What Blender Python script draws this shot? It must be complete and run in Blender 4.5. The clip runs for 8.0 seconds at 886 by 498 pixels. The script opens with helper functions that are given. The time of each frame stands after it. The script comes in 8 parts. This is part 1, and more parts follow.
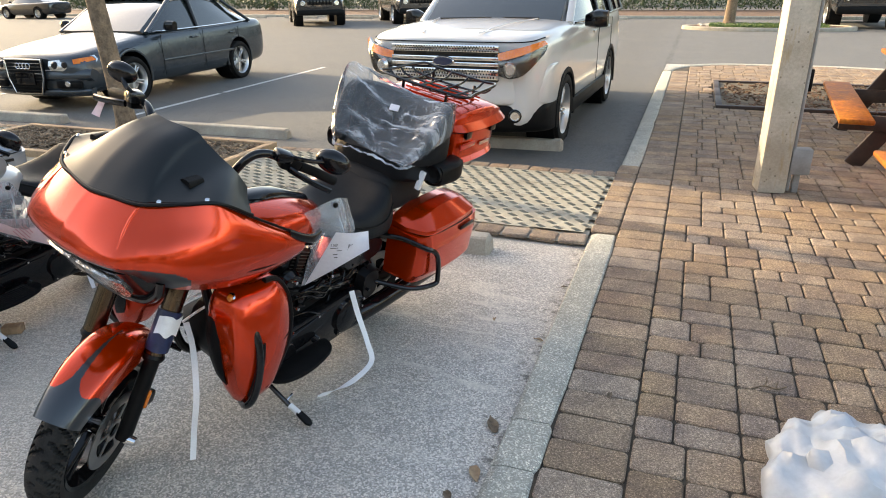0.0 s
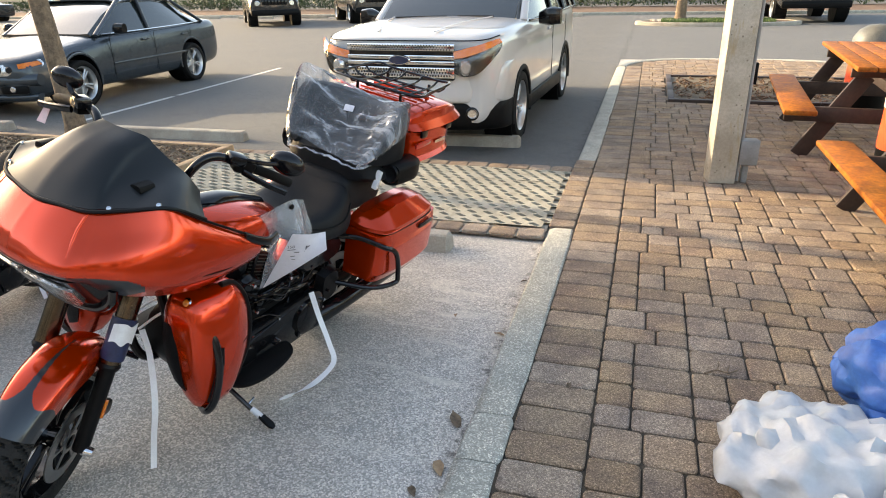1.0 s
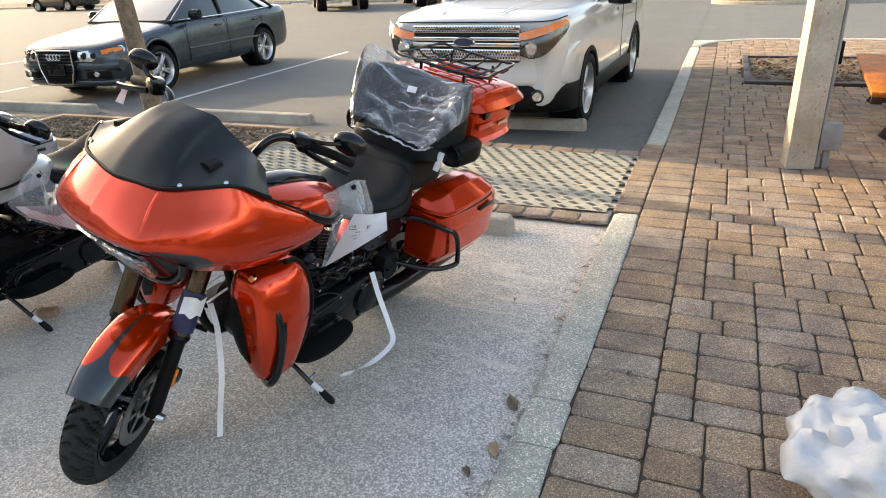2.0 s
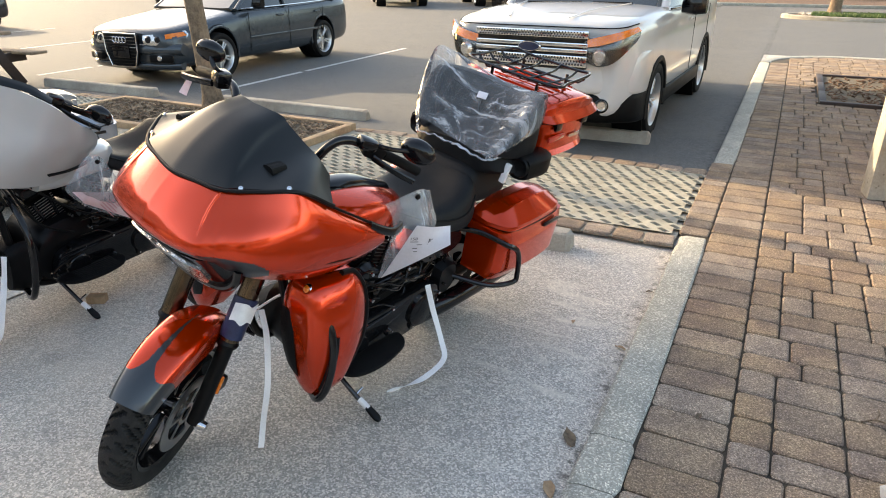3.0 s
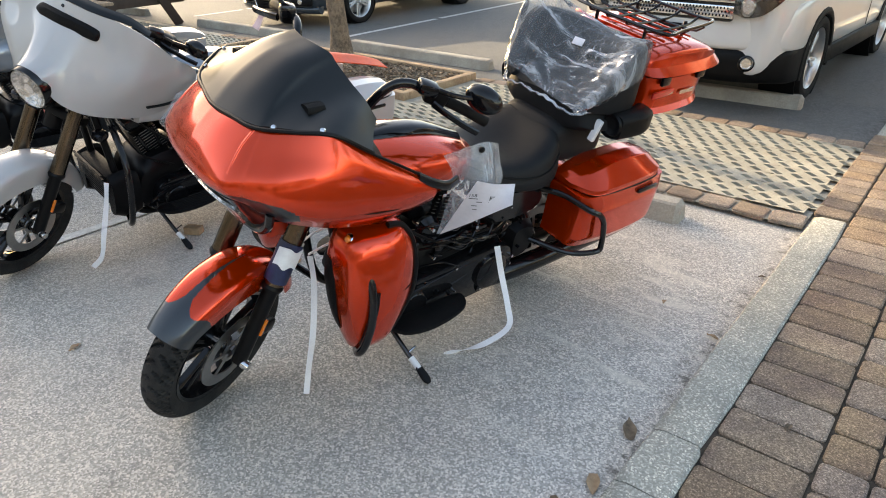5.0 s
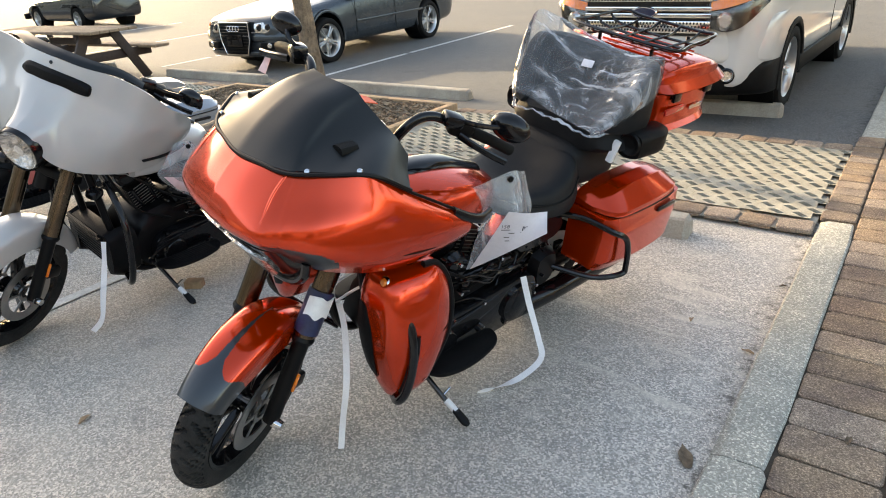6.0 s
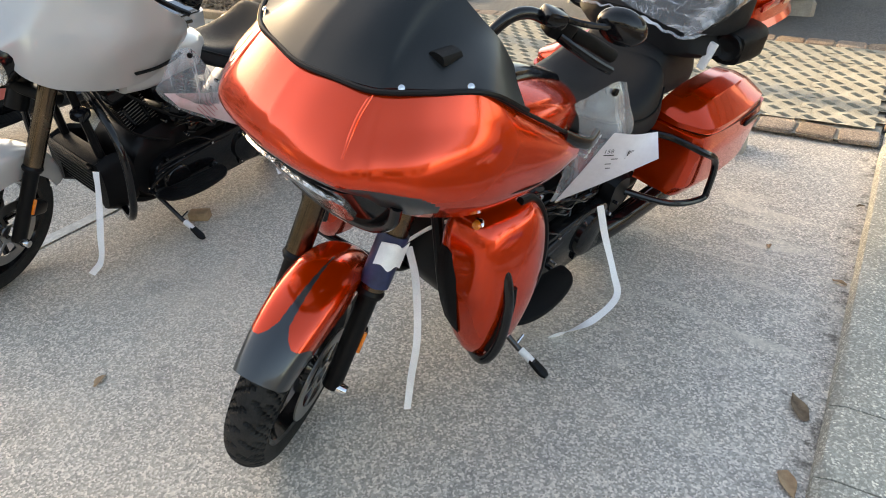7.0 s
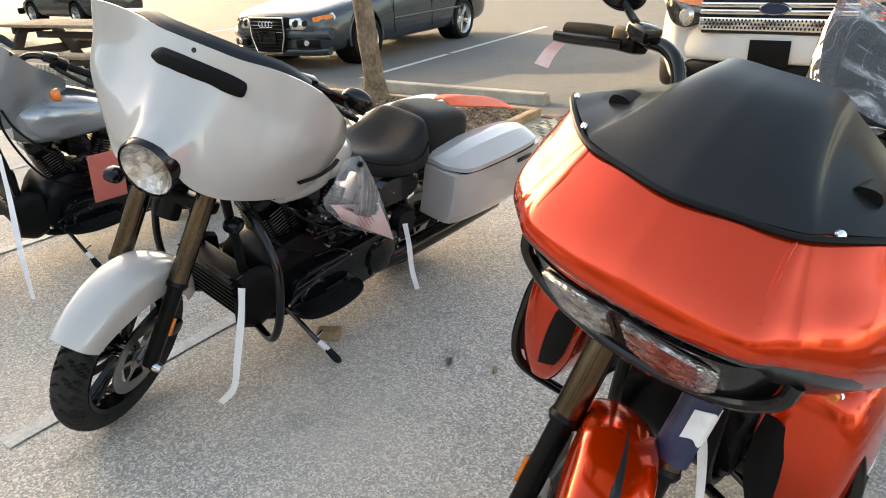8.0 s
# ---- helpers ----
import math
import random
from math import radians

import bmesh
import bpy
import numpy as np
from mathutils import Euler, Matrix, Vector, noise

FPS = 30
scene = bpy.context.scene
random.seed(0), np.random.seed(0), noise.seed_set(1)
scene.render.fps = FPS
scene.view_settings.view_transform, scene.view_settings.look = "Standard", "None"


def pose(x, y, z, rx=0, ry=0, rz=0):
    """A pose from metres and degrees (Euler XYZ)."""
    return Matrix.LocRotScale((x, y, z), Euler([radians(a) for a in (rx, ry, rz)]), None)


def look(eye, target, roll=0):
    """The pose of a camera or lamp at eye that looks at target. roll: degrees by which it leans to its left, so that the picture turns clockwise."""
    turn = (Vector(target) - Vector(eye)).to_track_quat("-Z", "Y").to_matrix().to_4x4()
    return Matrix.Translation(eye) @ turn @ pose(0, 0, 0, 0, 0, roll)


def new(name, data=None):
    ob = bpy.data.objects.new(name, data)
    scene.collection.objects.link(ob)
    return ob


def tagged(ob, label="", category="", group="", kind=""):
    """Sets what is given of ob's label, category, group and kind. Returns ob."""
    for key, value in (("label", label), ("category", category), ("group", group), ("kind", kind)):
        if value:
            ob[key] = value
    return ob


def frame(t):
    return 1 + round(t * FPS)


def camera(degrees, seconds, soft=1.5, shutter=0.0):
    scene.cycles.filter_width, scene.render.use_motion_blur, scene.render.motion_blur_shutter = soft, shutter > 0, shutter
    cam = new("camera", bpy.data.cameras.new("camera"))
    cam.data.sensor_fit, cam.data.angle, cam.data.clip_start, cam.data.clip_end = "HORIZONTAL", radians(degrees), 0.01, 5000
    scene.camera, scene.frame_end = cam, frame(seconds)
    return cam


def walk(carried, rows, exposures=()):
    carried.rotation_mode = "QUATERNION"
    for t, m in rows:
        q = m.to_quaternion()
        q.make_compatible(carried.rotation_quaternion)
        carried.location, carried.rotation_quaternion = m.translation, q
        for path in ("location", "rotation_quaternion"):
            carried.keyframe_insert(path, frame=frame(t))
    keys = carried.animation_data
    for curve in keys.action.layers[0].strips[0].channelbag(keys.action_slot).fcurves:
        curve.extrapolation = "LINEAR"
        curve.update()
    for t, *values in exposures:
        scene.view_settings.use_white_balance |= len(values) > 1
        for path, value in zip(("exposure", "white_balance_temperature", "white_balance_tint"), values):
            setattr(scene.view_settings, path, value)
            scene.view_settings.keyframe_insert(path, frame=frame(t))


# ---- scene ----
cam = camera(68.3, 8.0, soft=1.0)
PATH = [
    (0, (0.17, 0.348, 1.795), (-0.479, 2.083, 1.039), -0.8),
    (0.5, (0.198, 0.354, 1.797), (-0.353, 2.117, 1.031), -0.7),
    (1, (0.207, 0.333, 1.802), (-0.339, 2.1, 1.04), -1.3),
    (1.5, (0.223, 0.308, 1.816), (-0.445, 2.025, 1.036), -2.5),
    (2, (0.216, 0.338, 1.788), (-0.504, 2.024, 0.989), -2.5),
    (2.2, (0.184, 0.348, 1.793), (-0.564, 2.024, 0.999), -2.0),
    (3.3, (0.039, 0.558, 1.785), (-0.838, 2.164, 0.978), 0.6),
    (3.5, (0.084, 0.631, 1.771), (-0.882, 2.186, 0.966), -0.1),
    (4, (0.205, 0.714, 1.76), (-1.054, 2.04, 0.951), -1.6),
    (4.5, (0.206, 0.762, 1.72), (-0.972, 2.09, 0.8), 0.5),
    (4.7, (0.209, 0.77, 1.718), (-0.945, 2.105, 0.777), 0.1),
    (5.8, (0.032, 0.735, 1.706), (-1.066, 2.184, 0.872), -2.5),
    (6, (-0.027, 0.719, 1.7), (-1.128, 2.163, 0.862), -3.9),
    (6.5, (-0.259, 0.759, 1.663), (-1.404, 2.187, 0.857), -4.6),
    (7, (-0.534, 0.825, 1.616), (-1.499, 2.202, 0.533), -4.0),
    (7.5, (-0.879, 0.784, 1.598), (-1.848, 2.249, 0.639), -3.4),
    (8, (-1.289, 0.754, 1.603), (-2.349, 2.231, 0.771), -2.9),
]
walk(cam, [(t, look(eye, target, roll)) for t, eye, target, roll in PATH],
     [(0.0, 2.14, 7950, 11), (5.0, 2.19, 8100, 11), (7.2, 2.33, 8700, 11), (8.0, 2.41, 8950, 11)])

# ---- world and sun ----
SUN_ELEV, SUN_TURN = 19.0, 12.0          # degrees; light runs towards +x and a little -y
world = bpy.data.worlds.new("world")
scene.world = world
world.use_nodes = True
wn = world.node_tree.nodes
sky = wn.new("ShaderNodeTexSky")
sky.sky_type = "NISHITA"
sky.sun_disc = False
sky.sun_elevation = radians(SUN_ELEV)
sky.sun_rotation = radians(270 + SUN_TURN)
sky.dust_density = 2.0
wn["Background"].inputs["Strength"].default_value = 0.15
world.node_tree.links.new(sky.outputs[0], wn["Background"].inputs["Color"])
sun_data = bpy.data.lights.new("sun", "SUN")
sun_data.energy, sun_data.angle, sun_data.color = 2.1, radians(1.0), (1.0, 0.875, 0.68)
sun = new("sun", sun_data)
run = Vector((math.cos(radians(SUN_ELEV)) * math.cos(radians(SUN_TURN)),
              -math.cos(radians(SUN_ELEV)) * math.sin(radians(SUN_TURN)), -math.sin(radians(SUN_ELEV))))
sun.matrix_basis = look((-20, 10, 12), Vector((-20, 10, 12)) + run)


# ---- materials ----
def node(tree, kind, **inputs):
    n = tree.nodes.new(kind)
    for k, v in inputs.items():
        n.inputs[k.replace("_", " ")].default_value = v
    return n


def material(name, a, b=None, rough=0.6, metal=0.0, grain=60.0, wide=2.0, bump=0.0, bump_scale=None, coat=0.0,
             spread=0.08, random_tint=0.0, rough_var=0.1, island=False, ior=1.5, spec=0.5, hue=0.0, fleck=0.0, fleck_scale=200.0):
    """Two-scale procedural surface: wide blotches between colours a and b, fine grain in value, relief and gloss."""
    m = bpy.data.materials.new(name)
    m.use_nodes = True
    t = m.node_tree
    bs = t.nodes["Principled BSDF"]
    b = b or tuple(min(1, v * 1.15) for v in a)
    # laid pieces share one mesh, so their pattern is anchored to the ground instead
    where = t.nodes.new("ShaderNodeNewGeometry").outputs["Position"] if hue else t.nodes.new("ShaderNodeTexCoord").outputs["Object"]
    n1 = node(t, "ShaderNodeTexNoise", Scale=wide, Detail=4.0, Roughness=0.6)
    n2 = node(t, "ShaderNodeTexNoise", Scale=grain, Detail=3.0, Roughness=0.65)
    for n in (n1, n2):
        t.links.new(where, n.inputs["Vector"])
    ramp = t.nodes.new("ShaderNodeValToRGB")
    ramp.color_ramp.elements[0].position, ramp.color_ramp.elements[1].position = 0.35, 0.65
    ramp.color_ramp.elements[0].color, ramp.color_ramp.elements[1].color = (*a, 1), (*b, 1)
    t.links.new(n1.outputs["Fac"], ramp.inputs["Fac"])
    hsv = t.nodes.new("ShaderNodeHueSaturation")
    t.links.new(ramp.outputs["Color"], hsv.inputs["Color"])
    val = node(t, "ShaderNodeMapRange", From_Min=0.25, From_Max=0.75, To_Min=1 - spread, To_Max=1 + spread)
    t.links.new(n2.outputs["Fac"], val.inputs["Value"])
    out = val.outputs["Result"]
    if fleck:
        # pale and dark grains of aggregate
        cell = node(t, "ShaderNodeTexVoronoi", Scale=fleck_scale)
        t.links.new(where, cell.inputs["Vector"])
        sep = t.nodes.new("ShaderNodeSeparateColor")
        t.links.new(cell.outputs["Color"], sep.inputs["Color"])
        curve = t.nodes.new("ShaderNodeMath")
        curve.operation, curve.inputs[1].default_value = "POWER", 4.0
        t.links.new(sep.outputs["Red"], curve.inputs[0])
        fl = node(t, "ShaderNodeMapRange", To_Min=1 - fleck * 0.3, To_Max=1 + fleck)
        t.links.new(curve.outputs[0], fl.inputs["Value"])
        both = t.nodes.new("ShaderNodeMath")
        both.operation = "MULTIPLY"
        t.links.new(out, both.inputs[0]), t.links.new(fl.outputs["Result"], both.inputs[1])
        out = both.outputs[0]
    if random_tint:
        inf = t.nodes.new("ShaderNodeNewGeometry" if island else "ShaderNodeObjectInfo")
        r = node(t, "ShaderNodeMapRange", To_Min=1 - random_tint, To_Max=1 + random_tint)
        t.links.new(inf.outputs["Random Per Island" if island else "Random"], r.inputs["Value"])
        mul = t.nodes.new("ShaderNodeMath")
        mul.operation = "MULTIPLY"
        t.links.new(out, mul.inputs[0]), t.links.new(r.outputs["Result"], mul.inputs[1])
        out = mul.outputs[0]
        if hue:
            # each piece leans towards tan or grey
            vary = node(t, "ShaderNodeMath")
            vary.operation = "MULTIPLY"
            vary.inputs[1].default_value = 7.31
            t.links.new(inf.outputs["Random Per Island" if island else "Random"], vary.inputs[0])
            frac = t.nodes.new("ShaderNodeMath")
            frac.operation = "FRACT"
            t.links.new(vary.outputs[0], frac.inputs[0])
            sat = node(t, "ShaderNodeMapRange", To_Min=1 - hue, To_Max=1 + hue * 0.6)
            t.links.new(frac.outputs[0], sat.inputs["Value"])
            t.links.new(sat.outputs["Result"], hsv.inputs["Saturation"])
    t.links.new(out, hsv.inputs["Value"])
    t.links.new(hsv.outputs["Color"], bs.inputs["Base Color"])
    rr = node(t, "ShaderNodeMapRange", To_Min=max(0.02, rough - rough_var), To_Max=min(1, rough + rough_var))
    t.links.new(n1.outputs["Fac"], rr.inputs["Value"])
    t.links.new(rr.outputs["Result"], bs.inputs["Roughness"])
    bs.inputs["Metallic"].default_value = metal
    bs.inputs["IOR"].default_value = ior
    bs.inputs["Specular IOR Level"].default_value = spec
    bs.inputs["Coat Weight"].default_value = coat
    bs.inputs["Coat Roughness"].default_value = 0.04
    if bump:
        n3 = node(t, "ShaderNodeTexNoise", Scale=bump_scale or grain, Detail=4.0, Roughness=0.6)
        t.links.new(where, n3.inputs["Vector"])
        bp = node(t, "ShaderNodeBump", Strength=1.0, Distance=bump)
        t.links.new(n3.outputs["Fac"], bp.inputs["Height"])
        t.links.new(bp.outputs["Normal"], bs.inputs["Normal"])
    return m


def asphalt_material(name, wash, cool=1.0):
    """Light worn asphalt: aggregate speckle, dusty patches, dark oil spots."""
    def tint(r, g, b):
        return (wash * r / cool, wash * g, wash * b * cool, 1)
    m = bpy.data.materials.new(name)
    m.use_nodes = True
    t = m.node_tree
    bs = t.nodes["Principled BSDF"]
    co = t.nodes.new("ShaderNodeTexCoord")
    grit = node(t, "ShaderNodeTexVoronoi", Scale=150.0)
    fine = node(t, "ShaderNodeTexNoise", Scale=170.0, Detail=3.0)
    wide = node(t, "ShaderNodeTexNoise", Scale=0.8, Detail=6.0, Roughness=0.65)
    mid = node(t, "ShaderNodeTexNoise", Scale=5.0, Detail=4.0)
    for n in (grit, fine, wide, mid):
        t.links.new(co.outputs["Object"], n.inputs["Vector"])
    speck = t.nodes.new("ShaderNodeValToRGB")
    e = speck.color_ramp.elements
    e[0].position, e[0].color = 0.0, tint(0.21, 0.20, 0.186)
    e[1].position, e[1].color = 1.0, tint(0.64, 0.60, 0.548)
    k = speck.color_ramp.elements.new(0.55)
    k.color = tint(0.36, 0.342, 0.314)
    sep = t.nodes.new("ShaderNodeSeparateColor")
    t.links.new(grit.outputs["Color"], sep.inputs["Color"])
    t.links.new(sep.outputs["Red"], speck.inputs["Fac"])
    dust = t.nodes.new("ShaderNodeMix")
    dust.data_type = "RGBA"
    dust.inputs["B"].default_value = tint(0.52, 0.47, 0.40)
    dr = node(t, "ShaderNodeMapRange", From_Min=0.48, From_Max=0.75, To_Min=0.05, To_Max=0.6)
    t.links.new(wide.outputs["Fac"], dr.inputs["Value"])
    t.links.new(dr.outputs["Result"], dust.inputs["Factor"])
    t.links.new(speck.outputs["Color"], dust.inputs["A"])
    oil = t.nodes.new("ShaderNodeMix")
    oil.data_type = "RGBA"
    oil.blend_type = "MULTIPLY"
    oil.inputs["B"].default_value = (0.80, 0.80, 0.81, 1)
    orr = node(t, "ShaderNodeMapRange", From_Min=0.56, From_Max=0.72)
    t.links.new(mid.outputs["Fac"], orr.inputs["Value"])
    t.links.new(orr.outputs["Result"], oil.inputs["Factor"])
    t.links.new(dust.outputs["Result"], oil.inputs["A"])
    # chalky tyre scuffs and sunlit streaks, painted pale in the bay beside the kerb
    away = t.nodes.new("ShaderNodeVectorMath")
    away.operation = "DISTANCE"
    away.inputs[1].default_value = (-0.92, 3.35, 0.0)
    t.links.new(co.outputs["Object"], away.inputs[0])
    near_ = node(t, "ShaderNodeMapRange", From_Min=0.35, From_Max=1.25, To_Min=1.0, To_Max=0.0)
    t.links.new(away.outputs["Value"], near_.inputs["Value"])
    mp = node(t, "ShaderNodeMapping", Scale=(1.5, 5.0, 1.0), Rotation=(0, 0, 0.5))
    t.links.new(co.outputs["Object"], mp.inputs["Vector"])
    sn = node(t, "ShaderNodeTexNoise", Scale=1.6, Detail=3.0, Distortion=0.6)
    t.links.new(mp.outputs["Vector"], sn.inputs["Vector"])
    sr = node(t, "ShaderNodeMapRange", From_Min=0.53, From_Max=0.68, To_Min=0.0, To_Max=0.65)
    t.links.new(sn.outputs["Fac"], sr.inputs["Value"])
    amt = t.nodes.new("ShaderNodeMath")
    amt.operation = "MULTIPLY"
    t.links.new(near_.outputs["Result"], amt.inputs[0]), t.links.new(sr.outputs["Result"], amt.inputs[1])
    # asphalt darker away from the kerb, with a ragged edge
    darken = t.nodes.new("ShaderNodeMix")
    darken.data_type, darken.blend_type = "RGBA", "MULTIPLY"
    darken.inputs["B"].default_value = (0.88, 0.865, 0.84, 1)
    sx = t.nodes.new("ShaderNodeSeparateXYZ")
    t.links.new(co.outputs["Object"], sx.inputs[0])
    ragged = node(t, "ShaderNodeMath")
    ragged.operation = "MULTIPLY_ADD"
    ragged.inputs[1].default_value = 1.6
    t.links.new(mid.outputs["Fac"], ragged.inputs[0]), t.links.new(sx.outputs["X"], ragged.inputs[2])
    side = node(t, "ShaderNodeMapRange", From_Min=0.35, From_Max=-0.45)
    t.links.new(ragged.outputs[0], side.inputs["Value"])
    t.links.new(side.outputs["Result"], darken.inputs["Factor"])
    t.links.new(oil.outputs["Result"], darken.inputs["A"])
    scuff_sun = t.nodes.new("ShaderNodeMix")
    scuff_sun.data_type = "RGBA"
    scuff_sun.inputs["B"].default_value = (0.74, 0.68, 0.58, 1)
    t.links.new(amt.outputs[0], scuff_sun.inputs["Factor"])
    t.links.new(darken.outputs["Result"], scuff_sun.inputs["A"])
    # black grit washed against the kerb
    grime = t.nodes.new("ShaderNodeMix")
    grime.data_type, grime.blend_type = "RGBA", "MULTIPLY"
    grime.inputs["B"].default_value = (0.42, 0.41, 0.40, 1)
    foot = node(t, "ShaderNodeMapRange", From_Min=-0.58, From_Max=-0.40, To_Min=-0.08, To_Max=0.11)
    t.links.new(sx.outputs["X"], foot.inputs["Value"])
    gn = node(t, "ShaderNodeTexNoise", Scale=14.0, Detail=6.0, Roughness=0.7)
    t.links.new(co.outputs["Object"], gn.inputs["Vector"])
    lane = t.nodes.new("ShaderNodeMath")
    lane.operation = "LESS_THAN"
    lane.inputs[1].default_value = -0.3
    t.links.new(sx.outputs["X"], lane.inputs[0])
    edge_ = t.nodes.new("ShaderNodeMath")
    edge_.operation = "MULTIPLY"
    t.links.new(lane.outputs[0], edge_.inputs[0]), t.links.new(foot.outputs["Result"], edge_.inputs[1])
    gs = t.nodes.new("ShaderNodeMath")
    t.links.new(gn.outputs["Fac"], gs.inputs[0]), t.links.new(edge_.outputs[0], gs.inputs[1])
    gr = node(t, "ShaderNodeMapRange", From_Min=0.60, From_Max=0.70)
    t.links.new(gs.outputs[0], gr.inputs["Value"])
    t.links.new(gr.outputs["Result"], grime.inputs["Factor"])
    t.links.new(scuff_sun.outputs["Result"], grime.inputs["A"])
    t.links.new(grime.outputs["Result"], bs.inputs["Base Color"])
    bs.inputs["Roughness"].default_value = 0.85
    bp = node(t, "ShaderNodeBump", Strength=0.7, Distance=0.003)
    t.links.new(grit.outputs["Distance"], bp.inputs["Height"])
    t.links.new(bp.outputs["Normal"], bs.inputs["Normal"])
    return m


def glass_material(name, tint=(1, 1, 1), rough=0.02, clear=0.85, edge=0.9):
    """Thin pane or film: part see-through, part glossy."""
    m = bpy.data.materials.new(name)
    m.use_nodes = True
    t = m.node_tree
    out = t.nodes["Material Output"]
    tr = node(t, "ShaderNodeBsdfTransparent", Color=(*tint, 1))
    gl = node(t, "ShaderNodeBsdfGlossy", Roughness=rough)
    mx = t.nodes.new("ShaderNodeMixShader")
    lw = node(t, "ShaderNodeLayerWeight", Blend=0.25)
    rm = node(t, "ShaderNodeMapRange", To_Min=1 - clear, To_Max=edge)
    t.links.new(lw.outputs["Facing"], rm.inputs["Value"])
    t.links.new(rm.outputs["Result"], mx.inputs["Fac"])
    t.links.new(tr.outputs[0], mx.inputs[1]), t.links.new(gl.outputs[0], mx.inputs[2])
    t.links.new(mx.outputs[0], out.inputs["Surface"])
    return m


def film_material(name, low, high):
    """Creased polythene: mostly clear, milky along its folds, with a soft gloss."""
    m = bpy.data.materials.new(name)
    m.use_nodes = True
    t = m.node_tree
    out = t.nodes["Material Output"]
    co = t.nodes.new("ShaderNodeTexCoord")
    mp = node(t, "ShaderNodeMapping", Scale=(5.0, 9.0, 4.0), Rotation=(0.7, 0.2, 0.5))
    t.links.new(co.outputs["Object"], mp.inputs["Vector"])
    n = node(t, "ShaderNodeTexNoise", Scale=1.0, Detail=3.0, Distortion=0.8)
    t.links.new(mp.outputs["Vector"], n.inputs["Vector"])
    off = node(t, "ShaderNodeMath")
    off.operation = "SUBTRACT"
    off.inputs[1].default_value = 0.5
    t.links.new(n.outputs["Fac"], off.inputs[0])
    ab = t.nodes.new("ShaderNodeMath")
    ab.operation = "ABSOLUTE"
    t.links.new(off.outputs[0], ab.inputs[0])
    crease_ = node(t, "ShaderNodeMapRange", From_Min=0.0, From_Max=0.018, To_Min=high * 0.45, To_Max=0.0)
    t.links.new(ab.outputs[0], crease_.inputs["Value"])
    mp2 = node(t, "ShaderNodeMapping", Scale=(26.0, 4.0, 3.5), Rotation=(0.5, 0.35, 0.9))
    t.links.new(co.outputs["Object"], mp2.inputs["Vector"])
    n2 = node(t, "ShaderNodeTexNoise", Scale=1.0, Detail=5.0, Roughness=0.6, Distortion=0.5)
    t.links.new(mp2.outputs["Vector"], n2.inputs["Vector"])
    streak = node(t, "ShaderNodeMapRange", From_Min=0.52, From_Max=0.74, To_Min=low, To_Max=high)
    t.links.new(n2.outputs["Fac"], streak.inputs["Value"])
    fold = t.nodes.new("ShaderNodeMath")
    fold.operation = "MAXIMUM"
    t.links.new(crease_.outputs["Result"], fold.inputs[0]), t.links.new(streak.outputs["Result"], fold.inputs[1])
    milk = node(t, "ShaderNodeBsdfDiffuse", Color=(0.75, 0.78, 0.82, 1))
    clear = node(t, "ShaderNodeBsdfTransparent", Color=(0.96, 0.97, 0.98, 1))
    gloss = node(t, "ShaderNodeBsdfGlossy", Roughness=0.14, Color=(0.6, 0.61, 0.63, 1))
    a = t.nodes.new("ShaderNodeMixShader")
    t.links.new(fold.outputs[0], a.inputs["Fac"])
    t.links.new(clear.outputs[0], a.inputs[1]), t.links.new(milk.outputs[0], a.inputs[2])
    b = t.nodes.new("ShaderNodeMixShader")
    fr = node(t, "ShaderNodeFresnel", IOR=1.22)
    t.links.new(fr.outputs[0], b.inputs["Fac"])
    t.links.new(a.outputs[0], b.inputs[1]), t.links.new(gloss.outputs[0], b.inputs[2])
    bp = node(t, "ShaderNodeBump", Strength=0.6, Distance=0.010)
    t.links.new(n2.outputs["Fac"], bp.inputs["Height"])
    for s in (milk, gloss, fr):
        t.links.new(bp.outputs["Normal"], s.inputs["Normal"])
    t.links.new(b.outputs[0], out.inputs["Surface"])
    return m


def metallic_paint(name, deep, bright, rough=0.22, flake=0.25, metal=0.5, coat=1.0):
    """Pearl paint under clear coat, with fine flake sparkle."""
    m = material(name, deep, bright, rough=rough, metal=metal, grain=900.0, wide=1.5, coat=coat, spread=flake, rough_var=0.03)
    return m


